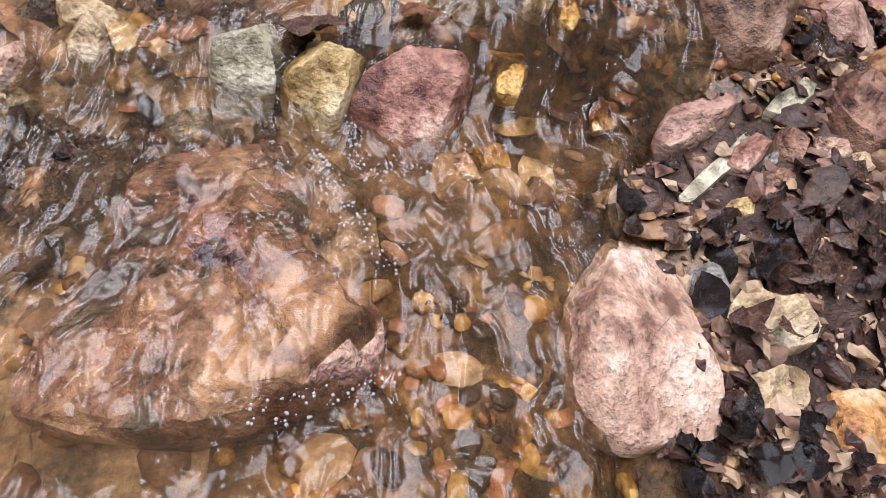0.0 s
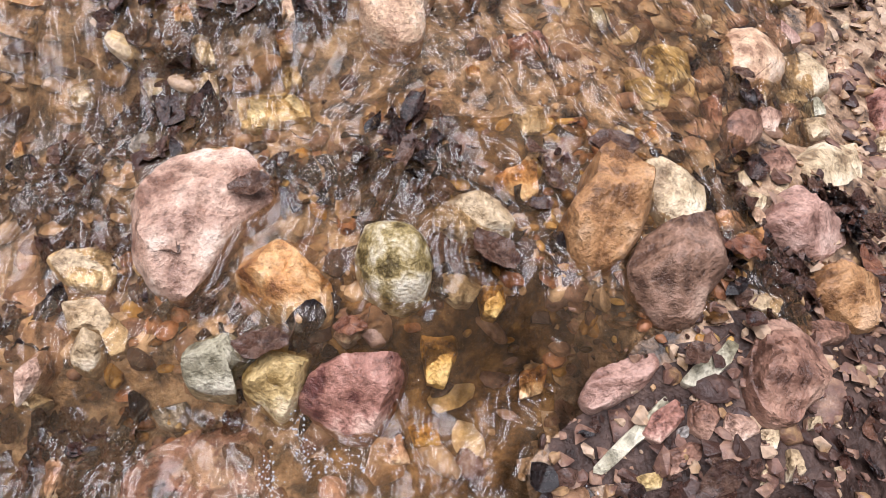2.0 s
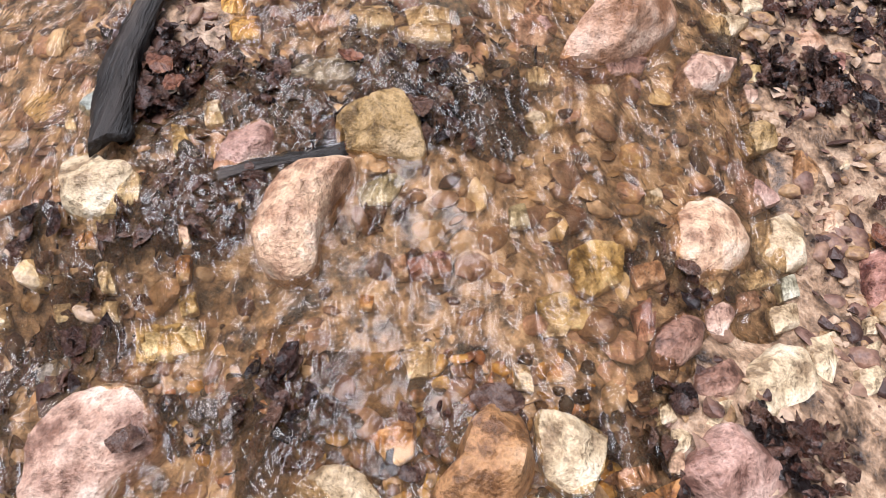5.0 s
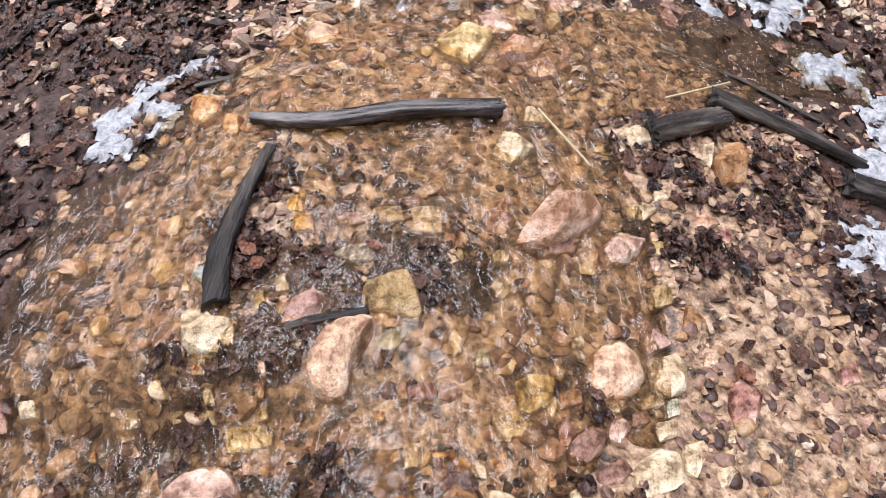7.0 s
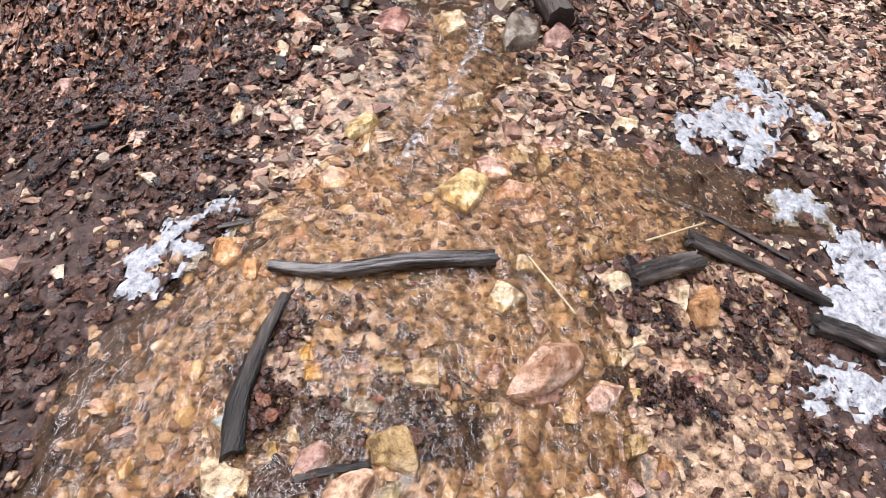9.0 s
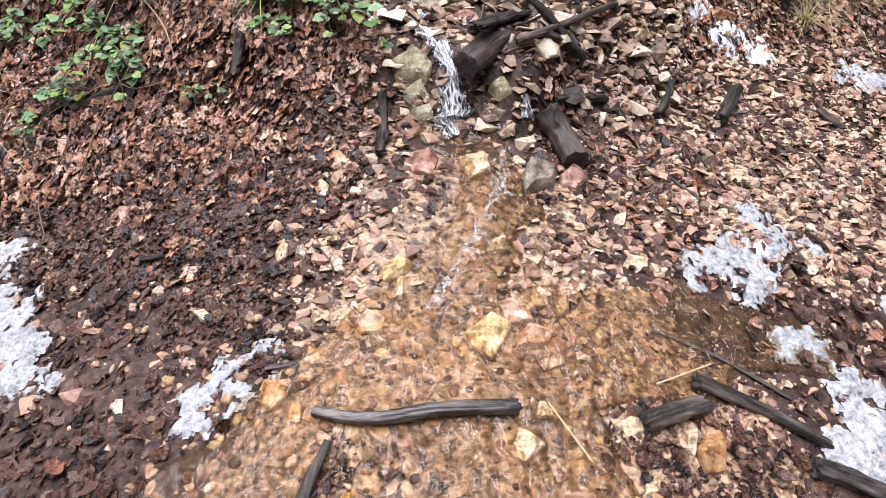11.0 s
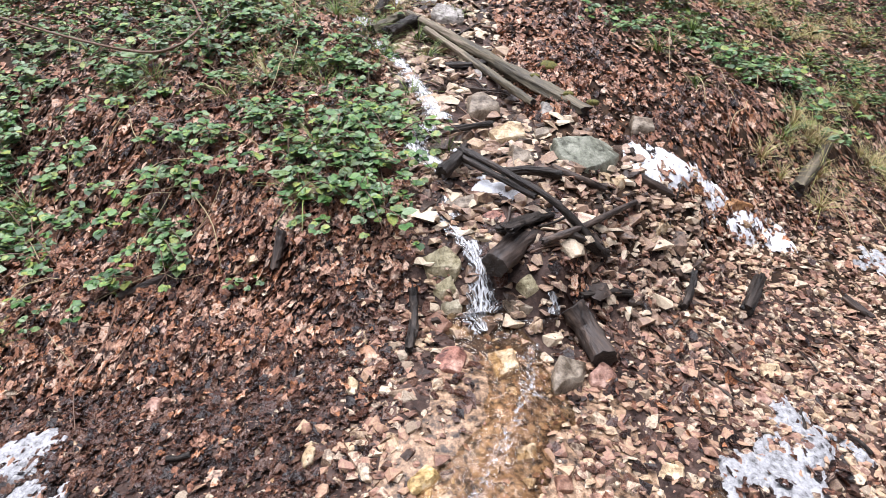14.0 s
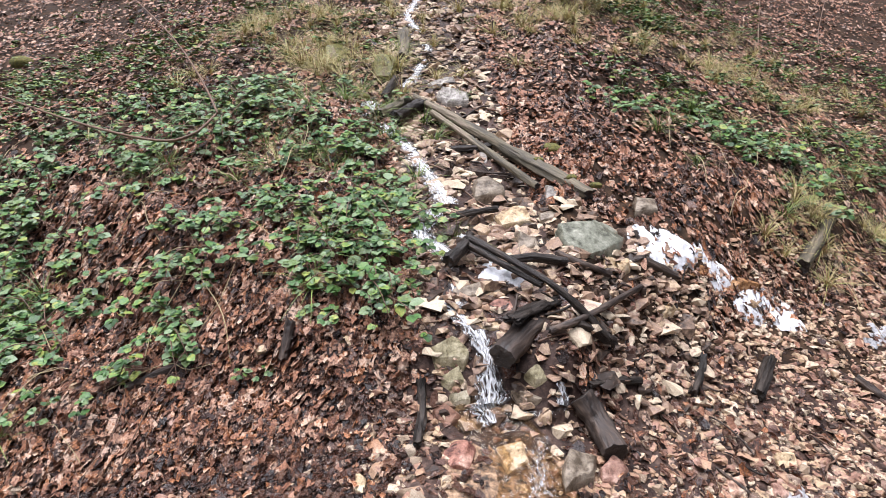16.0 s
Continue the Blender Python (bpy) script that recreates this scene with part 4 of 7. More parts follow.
stone(0.039, 0.220, 0.018, "orange", "thin orange stone flake", [(-0.022, 0.001), (-0.002, 0.010), (0.016, 0.024), (0.022, 0.009), (0.020, -0.016), (0.007, -0.024), (-0.006, -0.019), (-0.015, -0.009)])
stone(-0.037, 0.072, 0.014, "amber", "amber stone under running water", [(-0.018, 0.019), (0.015, 0.026), (0.018, 0.005), (0.004, -0.026), (-0.012, -0.022), (-0.015, -0.002)])
stone(0.007, 0.103, 0.014, "amber", "small amber stone under water", [(-0.013, 0.011), (0.011, 0.013), (0.013, -0.002), (0.003, -0.013), (-0.009, -0.010)])
stone(-0.021, 0.112, 0.016, "tan", "small tan wet stone", [(-0.019, 0.010), (0.003, 0.012), (0.019, 0.002), (0.011, -0.011), (-0.003, -0.012), (-0.015, -0.004)])
stone(0.148, 0.015, 0.012, "greygreen", "long greenish stone strip at the water's edge", [(-0.057, -0.034), (-0.003, 0.007), (0.049, 0.042), (0.055, 0.031), (0.004, -0.007), (-0.048, -0.040)])
stone(0.157, 0.011, 0.016, "redpink", "small red-brown stone on gravel", [(-0.008, 0.008), (0.015, 0.018), (0.017, -0.001), (-0.006, -0.018), (-0.019, -0.007)])
stone(-0.208, 0.328, 0.014, "yellow", "yellow stone in fast shallow water", [(-0.028, 0.017), (-0.000, 0.020), (0.029, 0.001), (0.019, -0.019), (-0.020, -0.018)])
stone(0.383, 0.132, 0.038, "brown", "orange-brown angular boulder beside leaves", [(-0.026, 0.027), (0.012, 0.039), (0.045, 0.029), (0.042, -0.000), (0.022, -0.036), (-0.003, -0.039), (-0.024, -0.025), (-0.045, -0.004), (-0.035, 0.017)])
stone(0.340, 0.087, 0.016, "mauve", "flat mauve wet stone", [(-0.035, 0.005), (0.001, 0.015), (0.035, 0.011), (0.025, -0.004), (-0.019, -0.015), (-0.034, -0.008)])
stone(0.270, 0.106, 0.014, "tan", "small tan stone in a puddle", [(-0.023, 0.002), (0.001, 0.010), (0.023, 0.003), (0.012, -0.010), (-0.019, -0.010)])
stone(0.358, 0.047, 0.016, "tan", "small tan pebble on wet gravel", [(-0.011, 0.006), (0.011, 0.010), (0.010, -0.003), (-0.010, -0.012)])
stone(0.315, 0.233, 0.014, "cream", "small cream stone on wet gravel", [(-0.009, 0.011), (0.015, 0.014), (0.007, -0.006), (-0.013, -0.018)])
stone(0.214, 0.349, 0.010, "yellow", "flat yellow stone under clear water", [(-0.036, 0.012), (-0.007, 0.025), (0.042, 0.001), (0.034, -0.017), (-0.032, -0.021)])
stone(0.061, 0.291, 0.012, "tan", "tan stone under water", [(-0.018, 0.006), (0.002, 0.020), (0.013, 0.007), (0.009, -0.016), (-0.006, -0.017)])
stone(0.295, 0.360, 0.012, "redpink", "small pink stone on wet gravel", [(-0.013, 0.004), (0.013, 0.022), (0.010, -0.002), (-0.010, -0.024)])
stone(-0.290, 0.479, 0.042, "cream", "cream rough-faced stone at the stream edge", [(-0.051, 0.041), (-0.028, 0.043), (0.020, 0.016), (0.051, 0.002), (0.051, -0.024), (0.035, -0.043), (-0.001, -0.042), (-0.032, -0.031), (-0.044, 0.004)])
stone(-0.062, 0.437, 0.055, "peach", "peach crescent-shaped stone with a pale end", [(0.032, 0.073), (0.052, 0.064), (0.052, 0.044), (0.031, 0.005), (0.018, -0.028), (0.020, -0.057), (0.005, -0.073), (-0.013, -0.073), (-0.037, -0.061), (-0.052, -0.029), (-0.046, -0.002), (-0.036, 0.036), (-0.003, 0.057)])
stone(0.013, 0.539, 0.048, "ochre", "ochre-brown block with dark wet sides", [(-0.053, 0.018), (-0.023, 0.037), (0.028, 0.043), (0.044, 0.013), (0.053, -0.032), (0.042, -0.043), (0.006, -0.033), (-0.044, -0.022), (-0.051, -0.006)])
stone(0.317, 0.757, 0.090, "orangepink", "orange-pink pyramid-shaped boulder with a dark spot", [(-0.092, -0.076), (-0.031, 0.029), (0.021, 0.074), (0.078, 0.078), (0.092, 0.027), (0.058, -0.014), (-0.017, -0.070), (-0.075, -0.078)])
stone(0.252, 0.405, 0.020, "yellow", "flat yellow stone in shallow water", [(-0.033, 0.016), (-0.005, 0.037), (0.035, 0.037), (0.025, -0.011), (-0.014, -0.037), (-0.028, -0.030), (-0.035, -0.009)])
stone(0.395, 0.475, 0.033, "peach", "round tan-pink stone on wet gravel", [(-0.052, 0.015), (-0.021, 0.045), (0.024, 0.063), (0.048, 0.038), (0.056, -0.007), (0.028, -0.042), (-0.006, -0.063), (-0.039, -0.056), (-0.056, -0.023)])
stone(0.498, 0.492, 0.022, "tan", "tan uneven stone beside a rounder one", [(-0.029, 0.019), (0.026, 0.046), (0.040, 0.023), (0.027, -0.031), (-0.009, -0.046), (-0.036, -0.033), (-0.040, -0.010)])
stone(0.482, 0.559, 0.020, "mauvepink", "pink triangular flat stone", [(-0.017, 0.039), (0.011, 0.017), (0.033, -0.010), (-0.018, -0.039), (-0.033, -0.018)])
stone(0.568, 0.609, 0.025, "brown", "small orange-brown angular stone", [(-0.011, 0.032), (0.025, 0.015), (0.010, -0.023), (-0.024, -0.023)])
stone(0.330, 0.338, 0.028, "mauve", "dark red oval wet stone", [(-0.023, 0.010), (0.014, 0.034), (0.036, 0.021), (0.023, -0.011), (-0.005, -0.033), (-0.032, -0.034), (-0.036, -0.015)])
stone(0.370, 0.300, 0.016, "mauve", "dark red flat wet stone", [(-0.027, 0.005), (0.020, 0.026), (0.032, 0.009), (0.012, -0.017), (-0.027, -0.026), (-0.032, -0.013)])
stone(0.441, 0.305, 0.022, "cream", "large flat cream stone", [(-0.040, 0.012), (0.010, 0.048), (0.045, 0.047), (0.053, 0.002), (0.027, -0.035), (-0.014, -0.048), (-0.043, -0.039), (-0.053, -0.026)])
stone(0.517, 0.347, 0.012, "cream", "bone-shaped pale stone flake", [(-0.019, 0.020), (0.025, 0.037), (0.017, 0.003), (-0.009, -0.037), (-0.020, -0.032), (-0.025, -0.011)])
stone(-0.191, 0.328, 0.020, "yellow", "yellow wet stone block", [(-0.034, 0.010), (0.003, 0.019), (0.029, 0.005), (0.034, -0.010), (0.002, -0.015), (-0.021, -0.019)])
stone(0.070, 0.386, 0.016, "redpink", "small pink brick-like stone", [(-0.024, 0.006), (0.022, 0.013), (0.022, -0.008), (-0.020, -0.012)])
stone(0.039, 0.384, 0.012, "palepink", "small pale pink stone", [(-0.010, 0.010), (0.007, 0.013), (0.010, -0.011), (-0.007, -0.011)])
stone(0.491, 0.428, 0.012, "greygreen", "small grey-green stone on wet gravel", [(-0.015, 0.008), (0.016, 0.022), (0.014, -0.008), (-0.016, -0.021)])
stone(0.475, 0.388, 0.012, "tan", "small tan flat stone", [(-0.022, 0.008), (0.023, 0.023), (0.016, -0.009), (-0.017, -0.022)])
stone(0.296, 0.344, 0.012, "redpink", "pink sliver of stone", [(-0.009, 0.009), (0.016, 0.023), (0.007, -0.010), (-0.014, -0.022)])
stone(0.016, 0.472, 0.012, "greygreen", "yellow-green stone under water", [(-0.027, -0.002), (0.008, 0.027), (0.027, 0.013), (0.010, -0.018), (-0.019, -0.022)])
stone(-0.134, 0.519, 0.025, "mauvepink", "mauve angular stone in dark leaves", [(-0.034, -0.030), (-0.023, 0.014), (0.011, 0.037), (0.032, 0.022), (0.029, -0.007), (-0.015, -0.036)])
stone(-0.056, 0.628, 0.014, "grey", "grey flat slab with an orange corner", [(-0.051, -0.003), (0.006, 0.021), (0.040, 0.013), (0.029, -0.013), (-0.023, -0.018)])
stone(-0.307, 0.588, 0.018, "bluegreen", "blue-green stone beside charred wood", [(-0.037, -0.002), (-0.004, 0.019), (0.024, 0.021), (0.023, -0.014), (-0.006, -0.024)])
stone(0.428, 0.712, 0.030, "palepink", "pale pink block half under water", [(-0.039, -0.012), (-0.002, 0.032), (0.049, 0.029), (0.022, -0.017), (-0.030, -0.032)])
stone(0.204, 0.587, 0.018, "tan", "tan stone in the riffle", [(-0.032, -0.004), (0.012, 0.020), (0.025, 0.003), (-0.005, -0.020)])
stone(0.165, 0.454, 0.010, "greygreen", "pale green stone under water", [(-0.011, 0.008), (0.008, 0.020), (0.013, -0.012), (-0.010, -0.017)])
stone(0.508, 0.641, 0.018, "tan", "tan stone beside a pink one", [(-0.032, 0.003), (0.024, 0.023), (0.021, -0.004), (-0.013, -0.022)])
stone(0.564, 0.324, 0.018, "cream", "pale stone at the gravel edge", [(-0.020, 0.011), (0.024, 0.023), (0.019, -0.010), (-0.023, -0.024)])
stone(-0.162, 0.691, 0.014, "amber", "orange stone under water", [(-0.024, 0.012), (0.016, 0.022), (0.021, -0.014), (-0.012, -0.020)])
stone(0.059, 0.692, 0.014, "tan", "flat tan stone in the riffle", [(-0.037, 0.008), (0.033, 0.020), (0.033, -0.013), (-0.029, -0.015)])
stone(0.387, 0.410, 0.012, "tan", "small rounded tan pebble", [(-0.007, 0.006), (0.015, 0.012), (0.007, -0.008), (-0.015, -0.010)])
stone(0.302, 0.694, 0.020, "mauve", "dark mauve stone tucked under a boulder", [(-0.066, -0.013), (-0.019, 0.001), (0.056, 0.034), (0.044, 0.002), (-0.014, -0.024)])
stone(0.334, 0.517, 0.014, "tan", "small pale pebble on wet gravel", [(-0.013, 0.005), (0.014, 0.015), (0.011, -0.008), (-0.012, -0.013)])
stone(0.226, 0.914, 0.030, "cream", "pale yellow diamond-shaped stone", [(-0.043, -0.023), (-0.012, 0.050), (0.055, 0.014), (-0.001, -0.041)])
stone(0.518, 1.039, 0.030, "cream", "cream stone beside a wood chunk", [(-0.046, -0.003), (0.022, 0.042), (0.041, -0.001), (-0.017, -0.039)])
stone(0.744, 1.022, 0.060, "brown", "brown upright stone leaning on a pale one", [(-0.051, -0.005), (0.010, 0.073), (0.054, 0.044), (0.024, -0.047), (-0.036, -0.065)])
stone(0.689, 1.044, 0.040, "cream", "narrow pale stone beside a brown one", [(-0.010, 0.028), (0.031, 0.050), (0.003, -0.043), (-0.023, -0.035)])
stone(0.131, 1.227, 0.030, "yellow", "large flat yellow-ochre stone", [(-0.081, -0.015), (0.005, 0.092), (0.069, 0.055), (0.047, -0.008), (0.007, -0.080), (-0.047, -0.045)])
stone(0.260, 1.260, 0.035, "orangepink", "orange-pink flat stone on wet gravel", [(-0.054, -0.024), (-0.010, 0.048), (0.068, 0.039), (0.044, -0.014), (-0.048, -0.048)])
stone(0.306, 1.197, 0.020, "palepink", "pale pink flat stone in shallow water", [(-0.052, 0.009), (0.027, 0.045), (0.044, -0.012), (-0.020, -0.043)])
stone(-0.425, 1.006, 0.030, "orange", "orange-brown stone at the pool's lip", [(-0.042, 0.031), (0.032, 0.051), (0.035, -0.011), (0.005, -0.047), (-0.030, -0.023)])
stone(-0.355, 0.947, 0.025, "orange", "small orange stone at the pool's lip", [(-0.030, 0.024), (0.022, 0.022), (0.020, -0.026), (-0.012, -0.020)])
stone(0.444, 0.731, 0.030, "palepink", "pale pink block in leaves", [(-0.053, -0.019), (0.001, 0.041), (0.054, 0.029), (0.029, -0.017), (-0.032, -0.034)])
stone(0.212, 1.009, 0.020, "palepink", "small pink stone at a log's end", [(-0.022, 0.011), (0.016, 0.024), (0.016, -0.011), (-0.010, -0.024)])
stone(0.275, 1.029, 0.020, "tan", "small tan stone at a log's end", [(-0.027, 0.010), (0.019, 0.026), (0.030, -0.014), (-0.022, -0.022)])
stone(-0.208, 1.242, 0.022, "peach", "peach stone in the pool", [(-0.043, 0.002), (0.011, 0.050), (0.055, -0.015), (-0.023, -0.037)])
stone(0.507, 0.642, 0.022, "ochre", "ochre rounded stone on wet gravel", [(-0.029, 0.014), (0.026, 0.028), (0.026, -0.008), (-0.024, -0.034)])
stone(-0.588, 0.394, 0.020, "cream", "small cream stone on wet gravel", [(-0.026, 0.009), (0.016, 0.015), (0.022, -0.013), (-0.012, -0.012)])
stone(-0.654, 0.394, 0.020, "mauve", "dark red stone on wet gravel", [(-0.021, 0.035), (0.016, 0.026), (0.036, -0.030), (0.009, -0.034), (-0.040, 0.003)])
stone(0.641, 0.494, 0.016, "orangepink", "reddish sliver of stone", [(-0.001, 0.036), (0.030, 0.020), (-0.012, -0.067), (-0.018, 0.011)])
stone(0.884, 0.563, 0.018, "redpink", "small triangular pink stone", [(-0.019, 0.008), (0.028, 0.034), (0.016, -0.015), (-0.025, -0.027)])
stone(0.651, 0.379, 0.020, "tan", "small tan stone on wet gravel", [(-0.025, 0.021), (0.018, 0.023), (0.026, -0.019), (-0.018, -0.026)])
stone(-0.007, 0.715, 0.014, "tan", "tan stone in the riffle", [(-0.032, 0.011), (0.021, 0.021), (0.029, -0.012), (-0.018, -0.020)])
stone(0.062, 0.720, 0.014, "tan", "pale flat stone in the riffle", [(-0.032, 0.010), (0.027, 0.020), (0.029, -0.013), (-0.024, -0.018)])
stone(0.209, 0.760, 0.016, "palepink", "pale pink wet stone", [(-0.020, 0.017), (0.021, 0.034), (0.014, -0.022), (-0.014, -0.029)])
stone(0.553, 0.891, 0.014, "cream", "small cream pebble on wet gravel", [(-0.019, 0.004), (0.017, 0.022), (0.018, -0.008), (-0.016, -0.018)])
stone(0.680, 0.821, 0.014, "redpink", "small red stone on wet gravel", [(-0.022, 0.007), (0.030, 0.028), (0.014, -0.011), (-0.022, -0.023)])
stone(-0.183, 0.733, 0.012, "amber", "orange stone under water", [(-0.020, 0.006), (0.014, 0.028), (0.017, -0.018), (-0.011, -0.016)])
stone(0.814, 0.439, 0.018, "tan", "tan stone in gravel", [(-0.013, 0.021), (0.027, 0.022), (0.011, -0.018), (-0.025, -0.025)])
stone(-0.537, 1.543, 0.030, "tan", "tan oval stone in leaf litter", [(-0.025, -0.014), (-0.012, 0.065), (0.024, 0.041), (0.020, -0.032), (-0.008, -0.060)])
stone(-0.462, 1.801, 0.030, "cream", "small white cube-like stone", [(-0.025, 0.041), (0.022, 0.020), (0.020, -0.042), (-0.017, -0.019)])
stone(-0.159, 1.426, 0.035, "yellow", "pale yellow stone at the stream bank", [(-0.049, -0.016), (-0.000, 0.058), (0.053, 0.024), (0.025, -0.020), (-0.029, -0.045)])
stone(-0.141, 1.372, 0.020, "cream", "slim pale stone at the bank", [(-0.009, 0.029), (0.010, 0.041), (0.012, -0.039), (-0.013, -0.031)])
stone(0.334, 1.574, 0.030, "mauve", "mauve brick-like stone on wet gravel", [(-0.045, -0.001), (0.031, 0.047), (0.042, -0.007), (-0.029, -0.039)])
stone(0.264, 1.517, 0.030, "mauve", "dark mauve stone on wet gravel", [(-0.031, 0.017), (0.024, 0.045), (0.030, -0.021), (-0.023, -0.041)])
stone(0.204, 1.342, 0.025, "palepink", "pale pink flat stone", [(-0.058, 0.017), (0.027, 0.067), (0.056, -0.025), (-0.026, -0.059)])
stone(-0.210, 1.233, 0.025, "peach", "peach stone at the pool's edge", [(-0.042, -0.006), (-0.020, 0.048), (0.046, 0.023), (0.038, -0.029), (-0.022, -0.035)])
stone(0.296, 1.942, 0.100, "greybrown", "squat grey-brown boulder below the falls", [(-0.059, -0.027), (-0.026, 0.073), (0.079, 0.093), (0.057, -0.025), (-0.052, -0.114)])
stone(0.425, 1.974, 0.050, "mauvepink", "dusty mauve stone below a log", [(-0.051, -0.005), (0.006, 0.064), (0.068, 0.033), (0.020, -0.041), (-0.043, -0.050)])
stone(-0.128, 1.931, 0.040, "redpink", "red-pink stone beside the cascade", [(-0.063, 0.006), (-0.011, 0.078), (0.062, 0.040), (0.040, -0.067), (-0.028, -0.058)])
stone(0.068, 1.950, 0.030, "tan", "tan slab under the falls", [(-0.066, 0.039), (0.033, 0.085), (0.054, -0.030), (-0.022, -0.094)])
stone(-0.430, 1.948, 0.035, "orangepink", "orange-pink stone in litter", [(-0.050, 0.011), (-0.015, 0.042), (0.050, 0.010), (0.038, -0.035), (-0.023, -0.029)])
stone(-1.326, 2.117, 0.030, "mauvepink", "pink triangular stone at the foot of the bank", [(-0.046, -0.006), (-0.029, 0.046), (0.045, -0.007), (0.030, -0.034)])
stone(-1.208, 1.806, 0.030, "mauvepink", "pink stone in leaf litter", [(-0.030, -0.018), (-0.030, 0.050), (0.033, 0.018), (0.026, -0.050)])
stone(0.632, 1.671, 0.020, "cream", "cream stone fragment on wet gravel", [(-0.026, 0.038), (0.053, 0.039), (0.030, -0.037), (-0.057, -0.040)])
stone(0.550, 1.695, 0.020, "cream", "narrow cream stone on wet gravel", [(0.008, 0.023), (-0.021, 0.025), (0.021, -0.025), (-0.008, -0.023)])
stone(0.381, 1.488, 0.020, "palepink", "pale pink stone on wet gravel", [(-0.041, 0.017), (0.043, 0.056), (0.036, -0.019), (-0.038, -0.053)])
stone(0.282, 1.411, 0.020, "tan", "tan stone on wet gravel", [(-0.033, 0.019), (0.037, 0.040), (0.024, -0.022), (-0.027, -0.037)])
stone(0.352, 1.400, 0.025, "ochre", "ochre stone on wet gravel", [(-0.027, 0.015), (0.019, 0.052), (0.022, -0.017), (-0.015, -0.050)])
stone(0.146, 1.571, 0.025, "tan", "tan stone in the cascade", [(-0.038, 0.006), (0.033, 0.042), (0.033, -0.008), (-0.029, -0.039)])
stone(1.096, 2.161, 0.040, "mauvepink", "dusty pink stone on scree", [(-0.037, 0.032), (0.045, 0.067), (0.030, -0.030), (-0.039, -0.069)])
stone(1.184, 2.326, 0.035, "cream", "white stone on scree", [(-0.054, 0.003), (0.054, 0.069), (0.042, -0.017), (-0.043, -0.055)])
stone(0.809, 2.067, 0.035, "cream", "cream stone on scree", [(-0.043, -0.000), (0.036, 0.063), (0.035, -0.008), (-0.029, -0.054)])
stone(0.913, 2.103, 0.035, "palepink", "pale pink stone on scree", [(-0.048, 0.007), (0.047, 0.073), (0.039, -0.020), (-0.038, -0.060)])
stone(0.753, 2.117, 0.035, "mauvepink", "pinkish stone on scree", [(-0.048, 0.006), (0.041, 0.061), (0.041, -0.010), (-0.034, -0.057)])
stone(-0.203, 2.234, 0.090, "yellowgrey", "big pale yellow boulder beside the waterfall", [(-0.085, 0.020), (-0.009, 0.036), (0.083, 0.005), (0.065, -0.028), (-0.054, -0.033)])
stone(-0.186, 2.183, 0.060, "yellowgrey", "yellow-grey stone under a boulder", [(-0.041, 0.009), (0.027, 0.023), (0.053, -0.005), (0.000, -0.018), (-0.039, -0.008)])
stone(-0.144, 2.145, 0.050, "greygreen", "green-grey stone at the plunge pool", [(-0.050, 0.007), (0.036, 0.017), (0.040, -0.011), (-0.025, -0.014)])
stone(-0.195, 2.102, 0.050, "mauve", "mauve wet stone at the plunge pool", [(-0.060, 0.018), (0.024, 0.036), (0.062, -0.001), (0.012, -0.035), (-0.038, -0.019)])
stone(0.141, 2.201, 0.060, "yellowgrey", "grey-yellow stone under the log", [(-0.049, 0.002), (0.003, 0.022), (0.049, 0.000), (-0.002, -0.024)])
stone(0.106, 2.166, 0.050, "greybrown", "dark wet stone under the falls", [(-0.076, 0.015), (-0.000, 0.020), (0.067, -0.002), (0.048, -0.021), (-0.039, -0.012)])
stone(-0.387, 2.207, 0.040, "palepink", "pale rounded stone on wet gravel", [(-0.033, 0.004), (0.004, 0.021), (0.030, -0.003), (-0.000, -0.021)])
stone(0.401, 2.901, 0.130, "slategreen", "large smooth grey-green boulder", [(-0.186, -0.050), (-0.065, 0.061), (0.111, 0.193), (0.175, 0.132), (0.133, -0.011), (-0.027, -0.169), (-0.140, -0.157)])
stone(0.769, 2.818, 0.050, "cream", "pale flat stone on scree", [(-0.081, -0.060), (0.018, 0.046), (0.083, 0.064), (-0.019, -0.051)])
stone(-0.116, 3.331, 0.060, "greybrown", "grey-brown stone in the gully", [(-0.101, 0.030), (0.072, 0.095), (0.077, -0.044), (-0.049, -0.081)])
stone(0.203, 3.108, 0.060, "greybrown", "grey stone in the gully", [(-0.057, 0.047), (0.041, 0.095), (0.062, -0.054), (-0.045, -0.089)])
stone(0.028, 3.041, 0.060, "cream", "pale yellowish stone in the gully", [(-0.098, 0.014), (0.063, 0.106), (0.090, -0.027), (-0.054, -0.093)])
stone(-0.119, 2.486, 0.060, "greybrown", "flat brown ledge stone at the cascade", [(-0.110, 0.016), (0.063, 0.057), (0.137, -0.011), (-0.090, -0.062)])
stone(1.268, 3.302, 0.060, "brown", "brown stone at the snow's edge", [(-0.171, -0.091), (0.128, 0.118), (0.163, 0.094), (-0.120, -0.121)])
stone(0.954, 3.117, 0.050, "brown", "brown stone in snow", [(-0.103, -0.043), (0.110, 0.109), (0.087, 0.037), (-0.094, -0.103)])
stone(0.547, 2.840, 0.050, "tan", "tan stone on scree", [(-0.039, 0.006), (0.037, 0.082), (0.034, -0.012), (-0.032, -0.077)])
stone(-0.058, 2.345, 0.050, "tan", "wet flat stone at the fall's lip", [(-0.075, 0.015), (0.037, 0.033), (0.085, -0.017), (-0.047, -0.031)])
stone(-0.633, 2.270, 0.030, "cream", "small pale stone on the bank", [(-0.031, 0.012), (0.024, 0.022), (0.027, -0.017), (-0.020, -0.018)])
